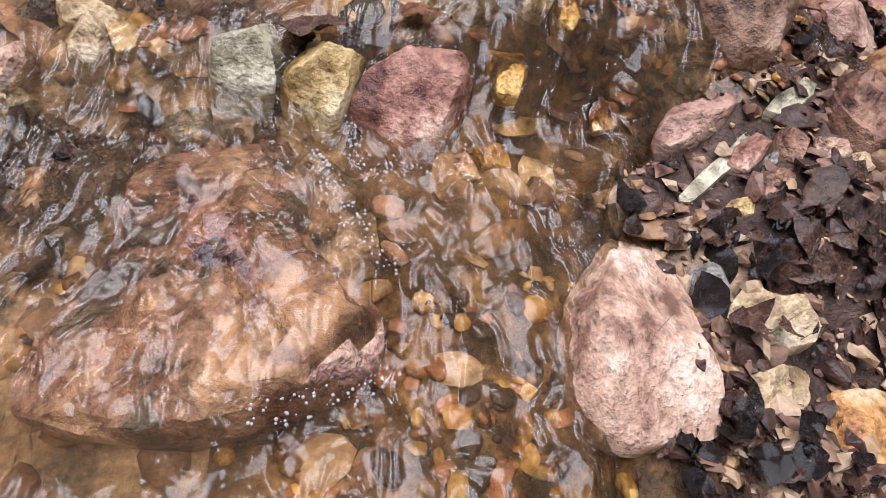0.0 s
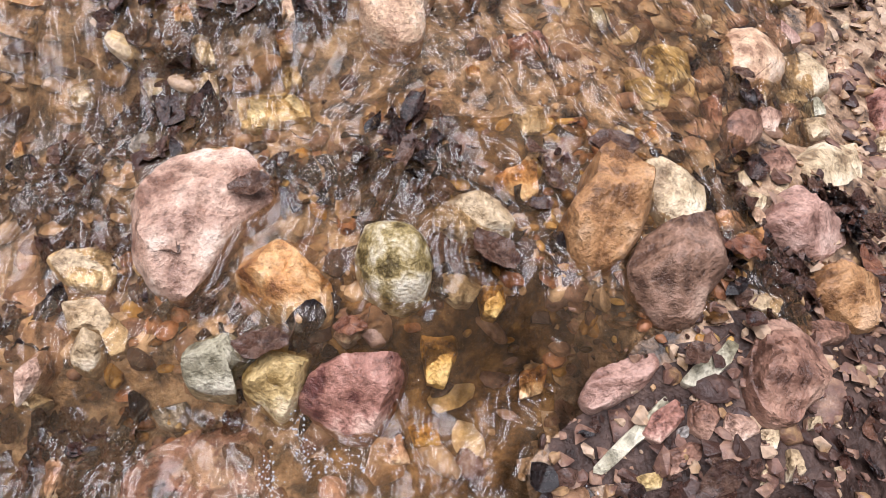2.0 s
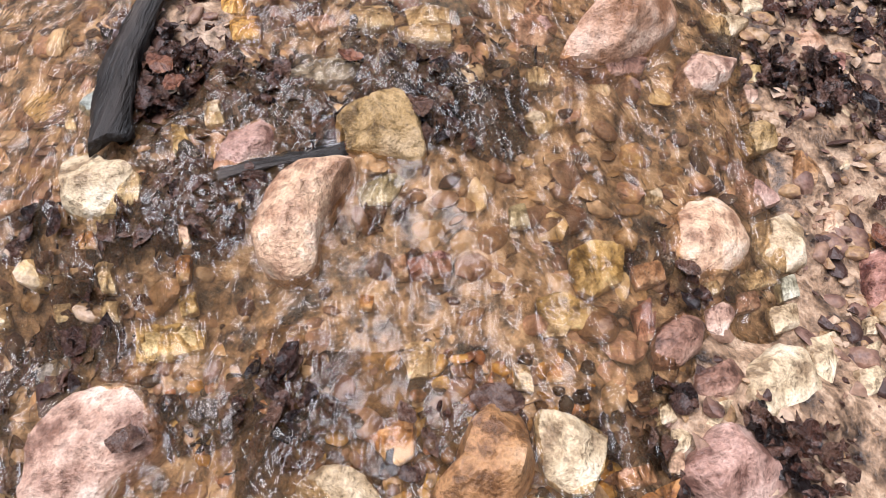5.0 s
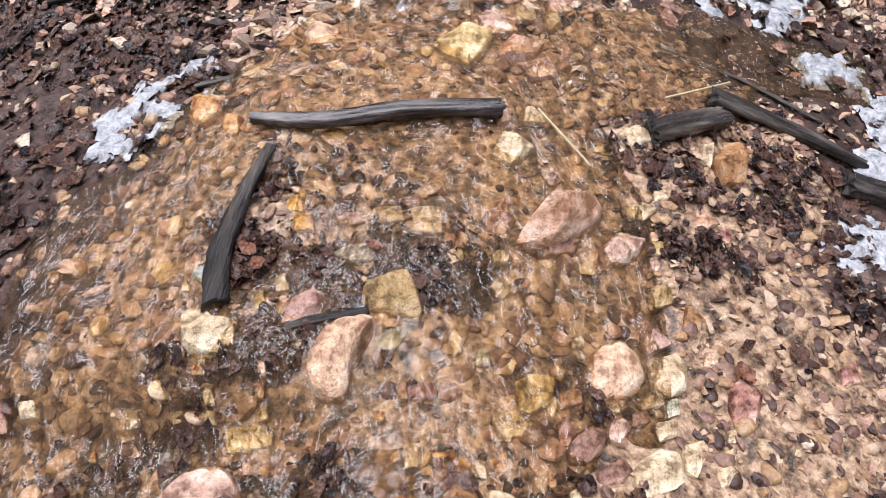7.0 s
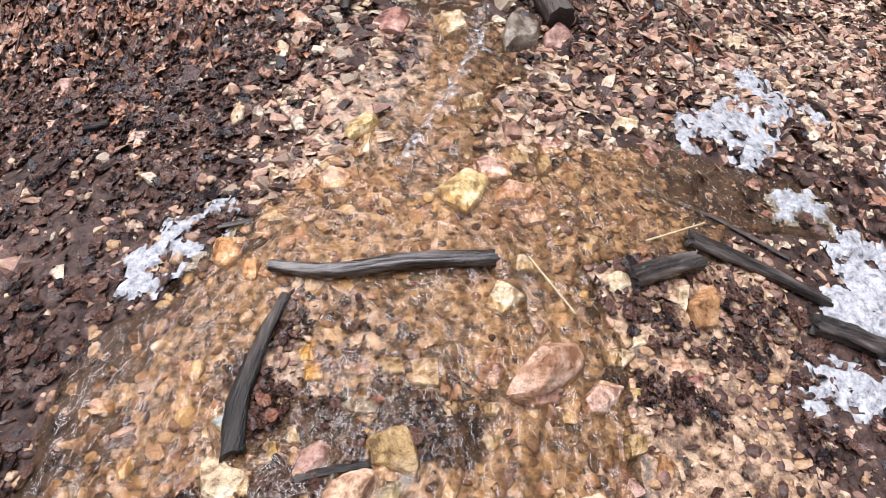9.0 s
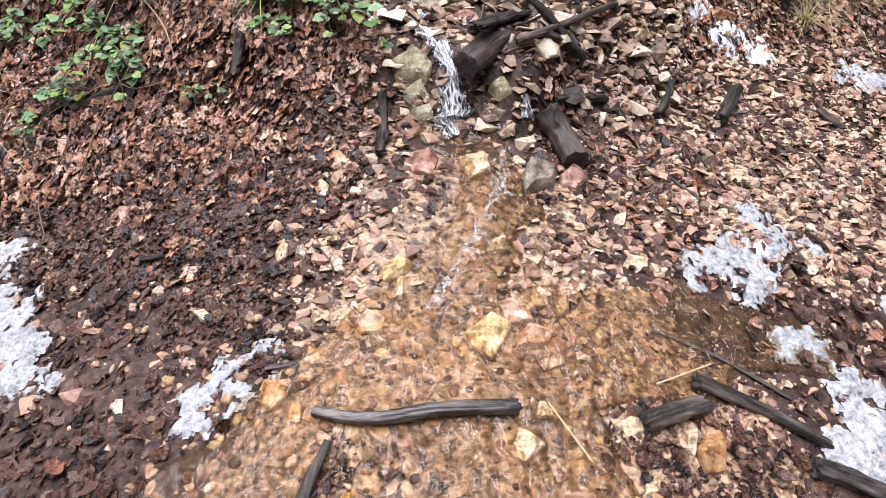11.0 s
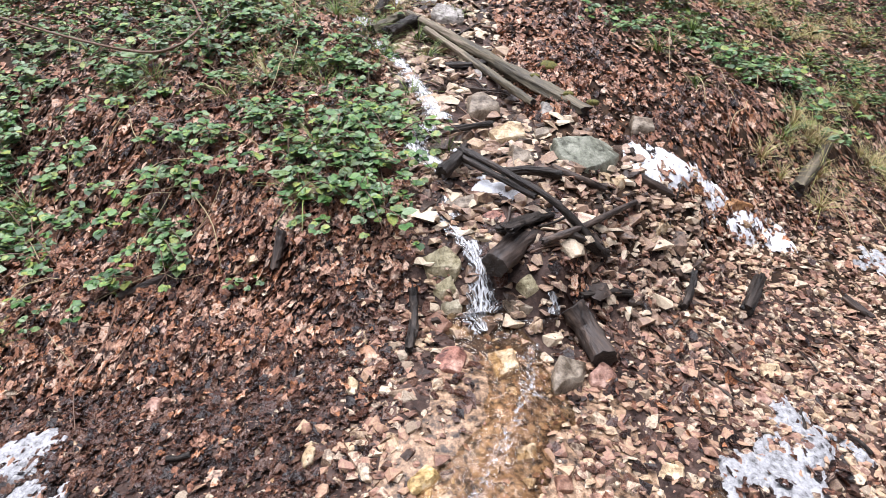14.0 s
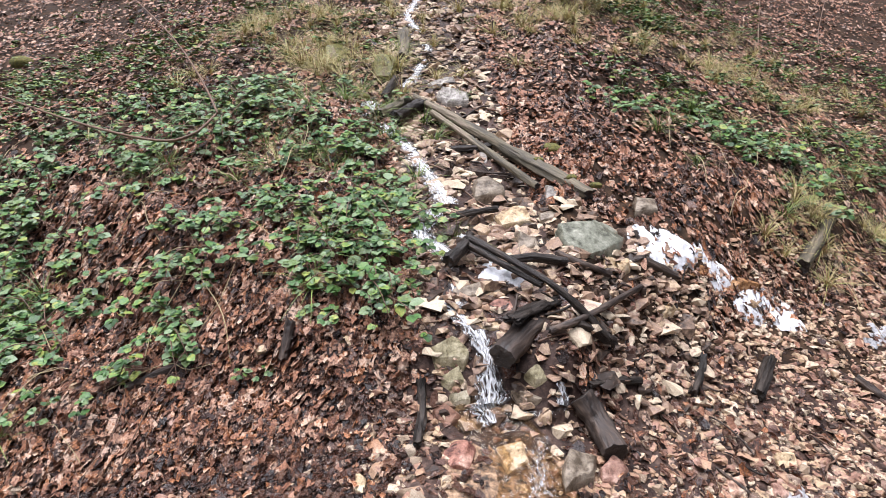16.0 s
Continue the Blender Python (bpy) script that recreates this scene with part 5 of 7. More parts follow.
stone(-0.337, 2.261, 0.040, "mauvepink", "pink-brown stone on wet gravel", [(-0.032, 0.017), (0.033, 0.031), (0.024, -0.023), (-0.025, -0.024)])
stone(0.082, 2.785, 0.070, "greybrown", "dark angular stone among branches", [(-0.055, 0.077), (0.034, 0.071), (0.047, -0.070), (-0.026, -0.077)])
stone(-0.016, 2.421, 0.050, "redpink", "red-brown wet stone on wet gravel", [(-0.056, 0.021), (0.035, 0.038), (0.061, -0.026), (-0.040, -0.033)])
stone(0.600, 2.708, 0.040, "redpink", "reddish stone on scree", [(-0.033, 0.004), (0.044, 0.073), (0.025, -0.011), (-0.036, -0.066)])
stone(-1.500, 5.319, 0.120, "moss", "stone covered in yellow-green moss", [(-0.086, -0.084), (-0.107, 0.161), (-0.023, 0.214), (0.086, 0.078), (0.131, -0.155), (-0.002, -0.213)])
stone(-1.011, 4.996, 0.140, "moss", "mossy boulder beside the stream", [(-0.120, -0.004), (-0.089, 0.169), (0.042, 0.209), (0.133, 0.001), (0.072, -0.192), (-0.038, -0.182)])
stone(-0.431, 4.584, 0.100, "grey", "grey slab tilted in the gully", [(-0.133, -0.011), (-0.049, 0.155), (0.100, 0.118), (0.121, -0.132), (-0.038, -0.130)])
stone(-0.548, 4.854, 0.070, "grey", "thin grey slab in the gully", [(-0.115, -0.011), (0.061, 0.142), (0.113, -0.018), (-0.059, -0.113)])
stone(-0.112, 3.321, 0.080, "greybrown", "brown-grey stone in the gully", [(-0.096, 0.055), (0.073, 0.088), (0.092, -0.040), (-0.069, -0.103)])
stone(0.239, 3.295, 0.060, "grey", "grey stone below a fallen log", [(-0.061, 0.079), (0.059, 0.061), (0.052, -0.064), (-0.050, -0.076)])
stone(0.747, 3.439, 0.060, "greybrown", "grey stone at the bank foot", [(-0.067, 0.025), (0.075, 0.120), (0.063, -0.037), (-0.071, -0.108)])
stone(0.101, 2.768, 0.060, "greybrown", "grey-brown stone on wet gravel", [(-0.055, 0.047), (0.037, 0.070), (0.047, -0.055), (-0.029, -0.062)])
stone(-0.164, 3.696, 0.050, "grey", "small grey stone in the gully", [(-0.038, 0.061), (0.029, 0.083), (0.027, -0.069), (-0.019, -0.075)])
stone(0.480, 2.798, 0.040, "tan", "tan stone on scree", [(-0.040, 0.008), (0.035, 0.078), (0.039, -0.011), (-0.035, -0.075)])
stone(-0.817, 2.498, 0.060, "moss", "moss-covered stump of stone in the bank", [(-0.114, 0.030), (-0.019, 0.058), (0.093, 0.021), (0.075, -0.050), (-0.035, -0.059)])
stone(-0.180, 0.362, 0.012, "yellow", "small yellow pebble in the current", [(-0.012, 0.005), (0.005, 0.014), (0.012, -0.006), (-0.005, -0.013)])
stone(-0.265, 0.361, 0.012, "cream", "small cream pebble in the current", [(-0.013, 0.010), (0.010, 0.010), (0.012, -0.011), (-0.009, -0.009)])
stone(-0.398, 0.369, 0.012, "tan", "tan stone just under water", [(-0.017, 0.008), (0.006, 0.015), (0.016, -0.008), (-0.005, -0.015)])
stone(-0.458, 0.324, 0.010, "orange", "small orange pebble in fast water", [(-0.009, 0.006), (0.006, 0.007), (0.007, -0.007), (-0.004, -0.006)])
stone(-0.111, 0.091, 0.014, "palepink", "pale pink sliver between boulders", [(-0.019, -0.003), (0.001, 0.011), (0.018, 0.011), (0.008, -0.007), (-0.008, -0.012)])
stone(-0.391, 0.073, 0.014, "cream", "cream pebble beside dark leaves", [(-0.017, -0.001), (-0.006, 0.008), (0.019, 0.000), (0.002, -0.007)])
stone(-0.267, 0.051, 0.014, "yellow", "small yellow stone under a lumpy one", [(-0.010, 0.008), (0.011, 0.005), (0.006, -0.008), (-0.007, -0.005)])
stone(-0.048, 0.020, 0.010, "amber", "amber pebble under running water", [(-0.015, 0.007), (0.011, 0.010), (0.014, -0.009), (-0.010, -0.009)])
stone(-0.073, 0.007, 0.008, "palepink", "pink stone under running water", [(-0.011, 0.006), (0.004, 0.015), (0.012, -0.010), (-0.006, -0.011)])
stone(0.050, 0.058, 0.008, "orange", "pale orange stone under running water", [(-0.011, 0.008), (0.018, 0.017), (0.008, -0.010), (-0.014, -0.016)])
stone(0.186, 0.007, 0.016, "mauve", "reddish brown chip on wet gravel", [(-0.009, 0.012), (0.013, 0.017), (0.013, -0.002), (-0.003, -0.021), (-0.014, -0.007)])
stone(0.210, -0.006, 0.014, "palepink", "pale pink chip on wet gravel", [(-0.008, 0.013), (0.011, 0.008), (0.017, -0.005), (-0.007, -0.014), (-0.013, -0.001)])
stone(0.236, -0.015, 0.012, "cream", "cream chip on wet gravel", [(-0.007, 0.007), (0.013, 0.009), (0.003, -0.009), (-0.010, -0.007)])
stone(0.167, -0.020, 0.014, "mauve", "dark mauve chip on wet gravel", [(-0.015, 0.006), (0.017, 0.013), (0.013, -0.005), (-0.015, -0.014)])
stone(0.170, -0.001, 0.008, "grey", "tiny grey pebble on wet gravel", [(-0.004, 0.004), (0.005, 0.005), (0.003, -0.004), (-0.005, -0.005)])
stone(0.141, -0.032, 0.010, "yellow", "small yellow chip among dark leaves", [(-0.011, 0.005), (0.016, 0.008), (0.007, -0.006), (-0.011, -0.007)])
stone(0.221, -0.046, 0.010, "cream", "small cream chip on wet gravel", [(-0.004, 0.007), (0.010, 0.007), (0.002, -0.006), (-0.008, -0.008)])
stone(0.251, -0.036, 0.012, "tan", "tan chip on wet gravel", [(-0.003, 0.012), (0.007, 0.010), (0.006, -0.009), (-0.010, -0.013)])
stone(0.284, -0.003, 0.008, "cream", "tiny cream pebble on wet gravel", [(-0.006, 0.004), (0.010, 0.006), (0.003, -0.004), (-0.008, -0.005)])
stone(0.290, -0.044, 0.010, "cream", "small cream pebble on dark leaves", [(-0.007, 0.005), (0.013, 0.008), (0.005, -0.005), (-0.011, -0.008)])
stone(0.190, -0.036, 0.007, "cream", "tiny white quartz pebble on gravel", [(-0.006, 0.003), (0.006, 0.005), (0.005, -0.004), (-0.006, -0.005)])
stone(0.276, 0.174, 0.016, "orange", "orange chip lodged between boulders", [(-0.020, 0.002), (0.033, 0.026), (0.014, -0.004), (-0.028, -0.024)])
stone(0.352, 0.258, 0.014, "cream", "cream chip at a pink block", [(-0.005, 0.014), (0.029, 0.022), (-0.003, -0.019), (-0.020, -0.017)])
stone(0.387, 0.371, 0.014, "palepink", "pale pink stone in shallow water", [(-0.018, 0.006), (0.015, 0.025), (0.021, 0.006), (0.000, -0.022), (-0.018, -0.015)])
stone(-0.210, 0.532, 0.014, "yellow", "small yellow stone in dark leaves", [(-0.013, 0.014), (0.002, 0.019), (0.014, -0.011), (-0.003, -0.022)])
stone(-0.179, 0.564, 0.014, "cream", "small cream stone in dark leaves", [(-0.014, 0.010), (0.007, 0.018), (0.015, -0.013), (-0.007, -0.015)])
stone(-0.303, 0.551, 0.012, "amber", "small amber stone beside charred wood", [(-0.014, 0.009), (0.006, 0.013), (0.014, -0.012), (-0.006, -0.010)])
stone(-0.353, 0.572, 0.010, "cream", "small white pebble at the stream edge", [(-0.010, 0.010), (0.002, 0.012), (0.011, -0.011), (-0.002, -0.010)])
stone(-0.296, 0.423, 0.014, "orange", "small orange pebble at the stream edge", [(-0.015, 0.006), (0.007, 0.009), (0.015, -0.008), (-0.008, -0.008)])
stone(-0.283, 0.436, 0.014, "tan", "tan pebble at the stream edge", [(-0.022, 0.010), (0.014, 0.007), (0.020, -0.012), (-0.012, -0.005)])
stone(-0.186, 0.419, 0.014, "peach", "small peach pebble in leaves", [(-0.010, 0.010), (0.004, 0.014), (0.009, -0.011), (-0.003, -0.013)])
stone(-0.272, 0.391, 0.014, "cream", "cream pebble in leaves", [(-0.019, 0.017), (0.005, 0.015), (0.015, -0.017), (-0.001, -0.016)])
stone(-0.320, 0.366, 0.012, "cream", "small cream pebble in the current", [(-0.015, 0.008), (0.008, 0.011), (0.014, -0.009), (-0.006, -0.010)])
stone(-0.187, 0.392, 0.012, "orange", "small orange pebble in the current", [(-0.012, 0.013), (0.007, 0.013), (0.008, -0.012), (-0.004, -0.014)])
stone(-0.172, 0.330, 0.012, "yellow", "yellow pebble beside a wet block", [(-0.018, 0.009), (0.012, 0.010), (0.013, -0.009), (-0.008, -0.010)])
stone(0.007, 0.347, 0.008, "orange", "tiny orange pebble in the riffle", [(-0.008, 0.007), (0.008, 0.007), (0.006, -0.007), (-0.006, -0.007)])
stone(0.063, 0.293, 0.010, "tan", "tan stone under clear water", [(-0.016, 0.015), (0.014, 0.018), (0.015, -0.012), (-0.012, -0.021)])
stone(0.200, 0.652, 0.014, "cream", "small cream pebble in the riffle", [(-0.017, 0.005), (0.018, 0.017), (0.013, -0.006), (-0.014, -0.016)])
stone(0.521, 0.754, 0.016, "yellow", "small yellow stone on dark leaves", [(-0.010, 0.014), (0.022, 0.019), (0.010, -0.012), (-0.022, -0.021)])
stone(0.509, 0.712, 0.014, "palepink", "small pink stone on dark leaves", [(-0.013, 0.008), (0.020, 0.019), (0.008, -0.012), (-0.015, -0.016)])
stone(0.635, 0.637, 0.012, "tan", "tan pebble on gravel", [(-0.011, 0.008), (0.019, 0.019), (0.009, -0.011), (-0.017, -0.017)])
stone(0.662, 0.718, 0.012, "cream", "cream pebble on dark leaves", [(-0.013, 0.010), (0.023, 0.020), (0.008, -0.012), (-0.017, -0.019)])
stone(0.590, 0.539, 0.012, "peach", "peach pebble on wet gravel", [(-0.011, 0.011), (0.020, 0.022), (0.007, -0.018), (-0.016, -0.015)])
stone(0.640, 0.512, 0.014, "orange", "orange stone on wet gravel", [(-0.015, 0.023), (0.024, 0.016), (0.009, -0.028), (-0.018, -0.011)])
stone(0.455, 0.433, 0.012, "tan", "flat tan stone in shallow water", [(-0.028, -0.000), (0.022, 0.019), (0.025, -0.001), (-0.019, -0.018)])
stone(0.429, 0.400, 0.012, "mauvepink", "dusty pink stone in shallow water", [(-0.017, 0.006), (0.015, 0.015), (0.018, -0.005), (-0.015, -0.016)])
stone(0.310, 0.410, 0.014, "orangepink", "orange-pink stone in shallow water", [(-0.021, 0.005), (0.017, 0.018), (0.021, -0.004), (-0.017, -0.019)])
stone(0.390, 0.422, 0.012, "peach", "peach chip under a round stone", [(-0.015, 0.011), (0.024, 0.012), (0.011, -0.010), (-0.019, -0.012)])
stone(0.630, 0.458, 0.030, "redpink", "red-pink boulder at the gravel edge", [(-0.019, 0.037), (0.023, 0.053), (0.044, 0.017), (0.005, -0.051), (-0.024, -0.045), (-0.030, -0.012)])
stone(0.202, 0.343, 0.009, "tan", "tan slab under clear water", [(-0.018, 0.017), (0.014, 0.030), (0.023, -0.000), (0.002, -0.022), (-0.021, -0.025)])
stone(0.160, 0.276, 0.012, "cream", "pale upright chip behind a boulder", [(-0.010, 0.012), (0.007, 0.013), (0.010, -0.014), (-0.007, -0.010)])
stone(0.191, 0.282, 0.010, "orange", "small orange chip under water", [(-0.008, 0.007), (0.010, 0.011), (0.007, -0.008), (-0.009, -0.009)])
stone(0.255, 0.269, 0.010, "peach", "flat peach chip under water", [(-0.022, 0.000), (0.021, 0.017), (0.019, -0.004), (-0.018, -0.014)])
stone(0.298, 0.259, 0.010, "tan", "tan chip under water", [(-0.012, 0.009), (0.008, 0.014), (0.016, -0.007), (-0.011, -0.016)])
stone(0.515, 0.276, 0.012, "tan", "tan stone in a shallow puddle", [(-0.015, 0.023), (0.032, 0.035), (0.011, -0.021), (-0.029, -0.037)])
stone(0.580, 0.362, 0.012, "cream", "cream pebble on wet gravel", [(-0.011, 0.005), (0.018, 0.016), (0.008, -0.007), (-0.015, -0.014)])
stone(0.596, 0.398, 0.010, "tan", "small tan pebble on wet gravel", [(-0.008, 0.008), (0.017, 0.015), (0.003, -0.011), (-0.012, -0.012)])
stone(0.261, 0.195, 0.014, "orangepink", "orange-pink chip between boulders", [(-0.021, 0.003), (0.019, 0.013), (0.020, -0.003), (-0.018, -0.012)])
stone(0.304, 0.211, 0.014, "peach", "peach chip beside a pink block", [(-0.009, 0.007), (0.011, 0.013), (0.006, -0.010), (-0.009, -0.009)])
stone(0.505, 0.209, 0.014, "peach", "peach chip on dark leaves", [(-0.012, 0.014), (0.009, 0.019), (0.017, -0.010), (-0.014, -0.023)])
stone(-0.324, 0.311, 0.012, "greybrown", "dark brown stone beside a large pink one", [(-0.022, 0.004), (0.001, 0.014), (0.021, 0.001), (0.012, -0.012), (-0.012, -0.008)])
stone(-0.070, 0.707, 0.012, "mauvepink", "dusty pink stone in the riffle", [(-0.021, 0.009), (0.003, 0.017), (0.022, -0.008), (-0.004, -0.018)])
stone(0.198, 0.728, 0.020, "mauvepink", "mauve flat stone behind a boulder", [(-0.033, 0.010), (0.013, 0.035), (0.034, 0.008), (0.009, -0.029), (-0.024, -0.025)])
stone(0.493, 0.835, 0.016, "tan", "tan flat stone in the pool", [(-0.038, 0.003), (0.013, 0.026), (0.048, 0.016), (0.011, -0.023), (-0.034, -0.022)])
stone(0.637, 0.845, 0.016, "orangepink", "orange-brown flat stone in leaves", [(-0.041, -0.004), (0.019, 0.032), (0.041, 0.006), (-0.020, -0.035)])
log("driftwood_log", [(-0.298, 0.932, 0.162), (-0.164, 0.917, 0.170), (-0.003, 0.956, 0.178), (0.199, 0.999, 0.166)], 0.013, 0.020, "wetwood", "dark wet debarked log lying across the stream", "log")
log("driftwood_plank", [(-0.254, 0.858, 0.145), (-0.279, 0.740, 0.115), (-0.290, 0.626, 0.088), (-0.280, 0.518, 0.065)], 0.012, 0.026, "charred", "charred flat piece of wood with splintered grain", "wood")
log("driftwood_log", [(0.750, 1.231, 0.085), (0.939, 1.198, 0.027), (1.133, 1.145, -0.040)], 0.023, 0.015, "wetwood", "dark wet log at the puddle's edge", "log")
log("driftwood_log", [(1.066, 1.056, -0.037), (1.157, 1.052, -0.061), (1.293, 1.020, -0.101)], 0.028, 0.028, "wetwood", "dark log end lying on snow", "log")
log("bark_strip", [(0.644, 1.391, 0.137), (0.853, 1.346, 0.078), (1.063, 1.272, 0.007)], 0.009, 0.008, "bark", "thin strip of grey bark in a puddle", "bark")
log("wood_chunk", [(0.562, 1.054, 0.091), (0.649, 1.105, 0.082), (0.738, 1.147, 0.071)], 0.028, 0.028, "wetwood", "short rotten wood chunk", "wood")
log("driftwood_plank", [(-0.156, 0.480, 0.052), (-0.092, 0.498, 0.056), (-0.027, 0.516, 0.061)], 0.010, 0.010, "charred", "dark rotten plank under a crescent stone", "wood")
log("cut_log", [(0.005, 2.140, 0.676), (0.093, 2.320, 0.705), (0.195, 2.500, 0.747)], 0.050, 0.052, "oldlog", "cut dark log with a blackened end beside the waterfall", "log")
log("cut_log", [(0.319, 2.199, 0.503), (0.388, 2.148, 0.430), (0.435, 2.022, 0.387)], 0.050, 0.048, "oldlog", "short grey-brown log lying below the falls", "log")
log("charred_stick", [(-0.302, 2.165, 0.535), (-0.286, 2.094, 0.448), (-0.281, 1.940, 0.403)], 0.018, 0.015, "charred", "charred upright stick beside the pool", "stick")
log("charred_stick", [(0.938, 2.752, 0.481), (0.909, 2.654, 0.435), (0.845, 2.517, 0.403)], 0.020, 0.020, "charred", "charred stick on scree", "stick")
log("charred_block", [(1.317, 2.920, 0.414), (1.174, 2.657, 0.357)], 0.028, 0.028, "charred", "black charred wood block on scree", "wood")
log("charred_stick", [(0.358, 2.258, 0.533), (0.463, 2.325, 0.527), (0.583, 2.399, 0.498)], 0.015, 0.015, "charred", "dark stick on scree", "stick")
log("fallen_log", [(-0.688, 4.442, 1.533), (-0.276, 4.023, 1.380), (0.083, 3.604, 1.235), (0.411, 3.288, 1.113)], 0.025, 0.043, "greylog", "long fallen grey log with moss tufts", "log")
log("wood_stub", [(-0.874, 2.314, 0.675), (-0.877, 2.281, 0.619), (-0.882, 2.240, 0.549)], 0.022, 0.022, "oldlog", "upright rotten stub on the bank", "wood")
log("rotten_branch", [(-1.569, 2.243, 0.349), (-1.458, 2.303, 0.398), (-1.332, 2.313, 0.450)], 0.020, 0.020, "oldlog", "dark rotten branch at the bank's foot", "branch")
log("wood_stub", [(2.202, 4.418, 0.908), (2.005, 4.078, 0.808), (1.749, 3.710, 0.692)], 0.045, 0.045, "greylog", "weathered mossy stump leaning on the slope", "wood")
log("debris_branch", [(-0.176, 2.650, 1.005), (0.032, 2.523, 0.941), (0.214, 2.399, 0.876), (0.431, 2.349, 0.699)], 0.014, 0.013, "charred", "long dark branch across the debris jam", "branch")
log("debris_branch", [(-0.161, 2.622, 0.971), (-0.013, 2.532, 0.926), (0.149, 2.432, 0.876)], 0.015, 0.013, "charred", "dark branch in the debris jam", "branch")
log("debris_branch", [(0.009, 2.580, 0.930), (0.126, 2.607, 0.943), (0.255, 2.594, 0.937)], 0.018, 0.018, "charred", "dark branch in the debris jam", "branch")
log("debris_branch", [(-0.246, 2.529, 0.924), (-0.185, 2.620, 0.970), (-0.167, 2.693, 1.007)], 0.030, 0.015, "charred", "gnarled black root end in the debris jam", "branch")
log("debris_branch", [(0.190, 2.294, 0.734), (0.334, 2.367, 0.779), (0.619, 2.743, 0.800)], 0.016, 0.012, "oldlog", "brown branch lying behind a cut log", "branch")
log("bark_slab", [(0.041, 2.260, 0.788), (0.109, 2.360, 0.794), (0.204, 2.460, 0.804)], 0.040, 0.034, "charred", "blackened bark slab on top of a log", "bark")
log("debris_branch", [(0.289, 2.340, 0.761), (0.360, 2.351, 0.728), (0.456, 2.408, 0.659)], 0.017, 0.022, "charred", "splintered dark wood end", "branch")
log("debris_branch", [(0.224, 2.677, 0.949), (0.344, 2.639, 0.915), (0.464, 2.681, 0.866)], 0.015, 0.015, "oldlog", "thin brown branch on wet gravel", "branch")
log("wood_chunk", [(0.673, 2.949, 0.863), (0.827, 2.987, 0.785)], 0.025, 0.025, "oldlog", "dark wood piece in snow", "wood")
log("cut_log", [(-1.002, 5.829, 2.045), (-0.950, 5.495, 1.925), (-0.905, 5.155, 1.803)], 0.050, 0.050, "greylog", "mossy cut log standing in the gully", "log")
log("driftwood_log", [(-0.877, 4.132, 1.425), (-0.816, 4.276, 1.461), (-0.743, 4.419, 1.504)], 0.035, 0.035, "greylog", "grey log piece across the cascade", "log")
log("driftwood_log", [(-0.772, 4.137, 1.415), (-0.700, 4.277, 1.462), (-0.625, 4.368, 1.496)], 0.035, 0.035, "charred", "dark log piece across the cascade", "log")
log("debris_branch", [(-0.903, 4.416, 1.536), (-0.895, 4.582, 1.592), (-0.887, 4.761, 1.651)], 0.025, 0.025, "charred", "dark branch at the cascade", "branch")
log("debris_branch", [(-0.539, 4.231, 1.446), (-0.265, 3.890, 1.321), (-0.012, 3.542, 1.206), (0.144, 3.322, 1.138)], 0.020, 0.020, "greylog", "branch beside a fallen log", "branch")
log("debris_branch", [(-0.356, 3.753, 1.262), (-0.188, 3.793, 1.276), (-0.071, 3.857, 1.299)], 0.020, 0.020, "charred", "dark stick in the gully", "branch")
log("debris_branch", [(-0.247, 2.966, 1.029), (-0.112, 3.044, 1.049), (-0.057, 3.064, 1.054)], 0.015, 0.015, "charred", "dark stick in the gully", "branch")
log("dry_branch", [(-4.143, 4.814, 1.391), (-2.824, 3.828, 1.311), (-2.079, 3.455, 1.263), (-1.843, 3.468, 1.305), (-1.805, 3.732, 1.415)], 0.008, 0.008, "barktwig", "long thin reddish branch arching over brambles", "branch")
log("dry_branch", [(-4.954, 8.269, 2.483), (-3.206, 5.824, 1.964), (-2.236, 4.376, 1.637), (-1.787, 3.692, 1.418)], 0.007, 0.007, "barktwig", "thin dry branch arching over brambles", "branch")
log("wood_chunk", [(1.781, 2.999, 0.314), (1.879, 2.916, 0.258)], 0.020, 0.020, "oldlog", "brown wood piece on leaves", "wood")
log("straw_stalk", [(0.616, 1.188, 0.103), (0.712, 1.248, 0.094), (0.809, 1.309, 0.086)], 0.003, 0.003, "straw", "dry straw stalk on wet gravel", "straw")
log("straw_stalk", [(0.292, 1.041, 0.144), (0.339, 0.982, 0.120), (0.397, 0.910, 0.089)], 0.003, 0.003, "straw", "dry straw stalk over a puddle", "straw")
log("sapling_stem", [(2.672, 7.431, 1.846), (3.425, 9.832, 2.435), (4.740, 14.009, 4.014)], 0.010, 0.010, "barktwig", "thin upright sapling stem", "sapling")
log("sapling_stem", [(4.015, 9.056, 2.052), (4.486, 10.417, 2.507), (5.371, 12.452, 3.231)], 0.007, 0.007, "barktwig", "thin upright sapling stem", "sapling")
log("charred_stick", [(-1.021, 1.546, 0.133), (-0.983, 1.545, 0.141), (-0.950, 1.556, 0.150)], 0.010, 0.010, "charred", "short dark stick in leaf litter", "stick")
log("bark_strip", [(-0.463, 1.082, 0.149), (-0.419, 1.086, 0.159), (-0.384, 1.092, 0.167)], 0.010, 0.010, "bark", "grey bark piece at the snow's edge", "bark")
moss_cushion(0.150, 3.557, 1.250, 0.033, "bright yellow-green moss on a fallen log")
moss_cushion(0.330, 3.384, 1.183, 0.039, "green moss on a fallen log")
moss_cushion(0.465, 3.404, 1.148, 0.033, "green moss at a log's end")
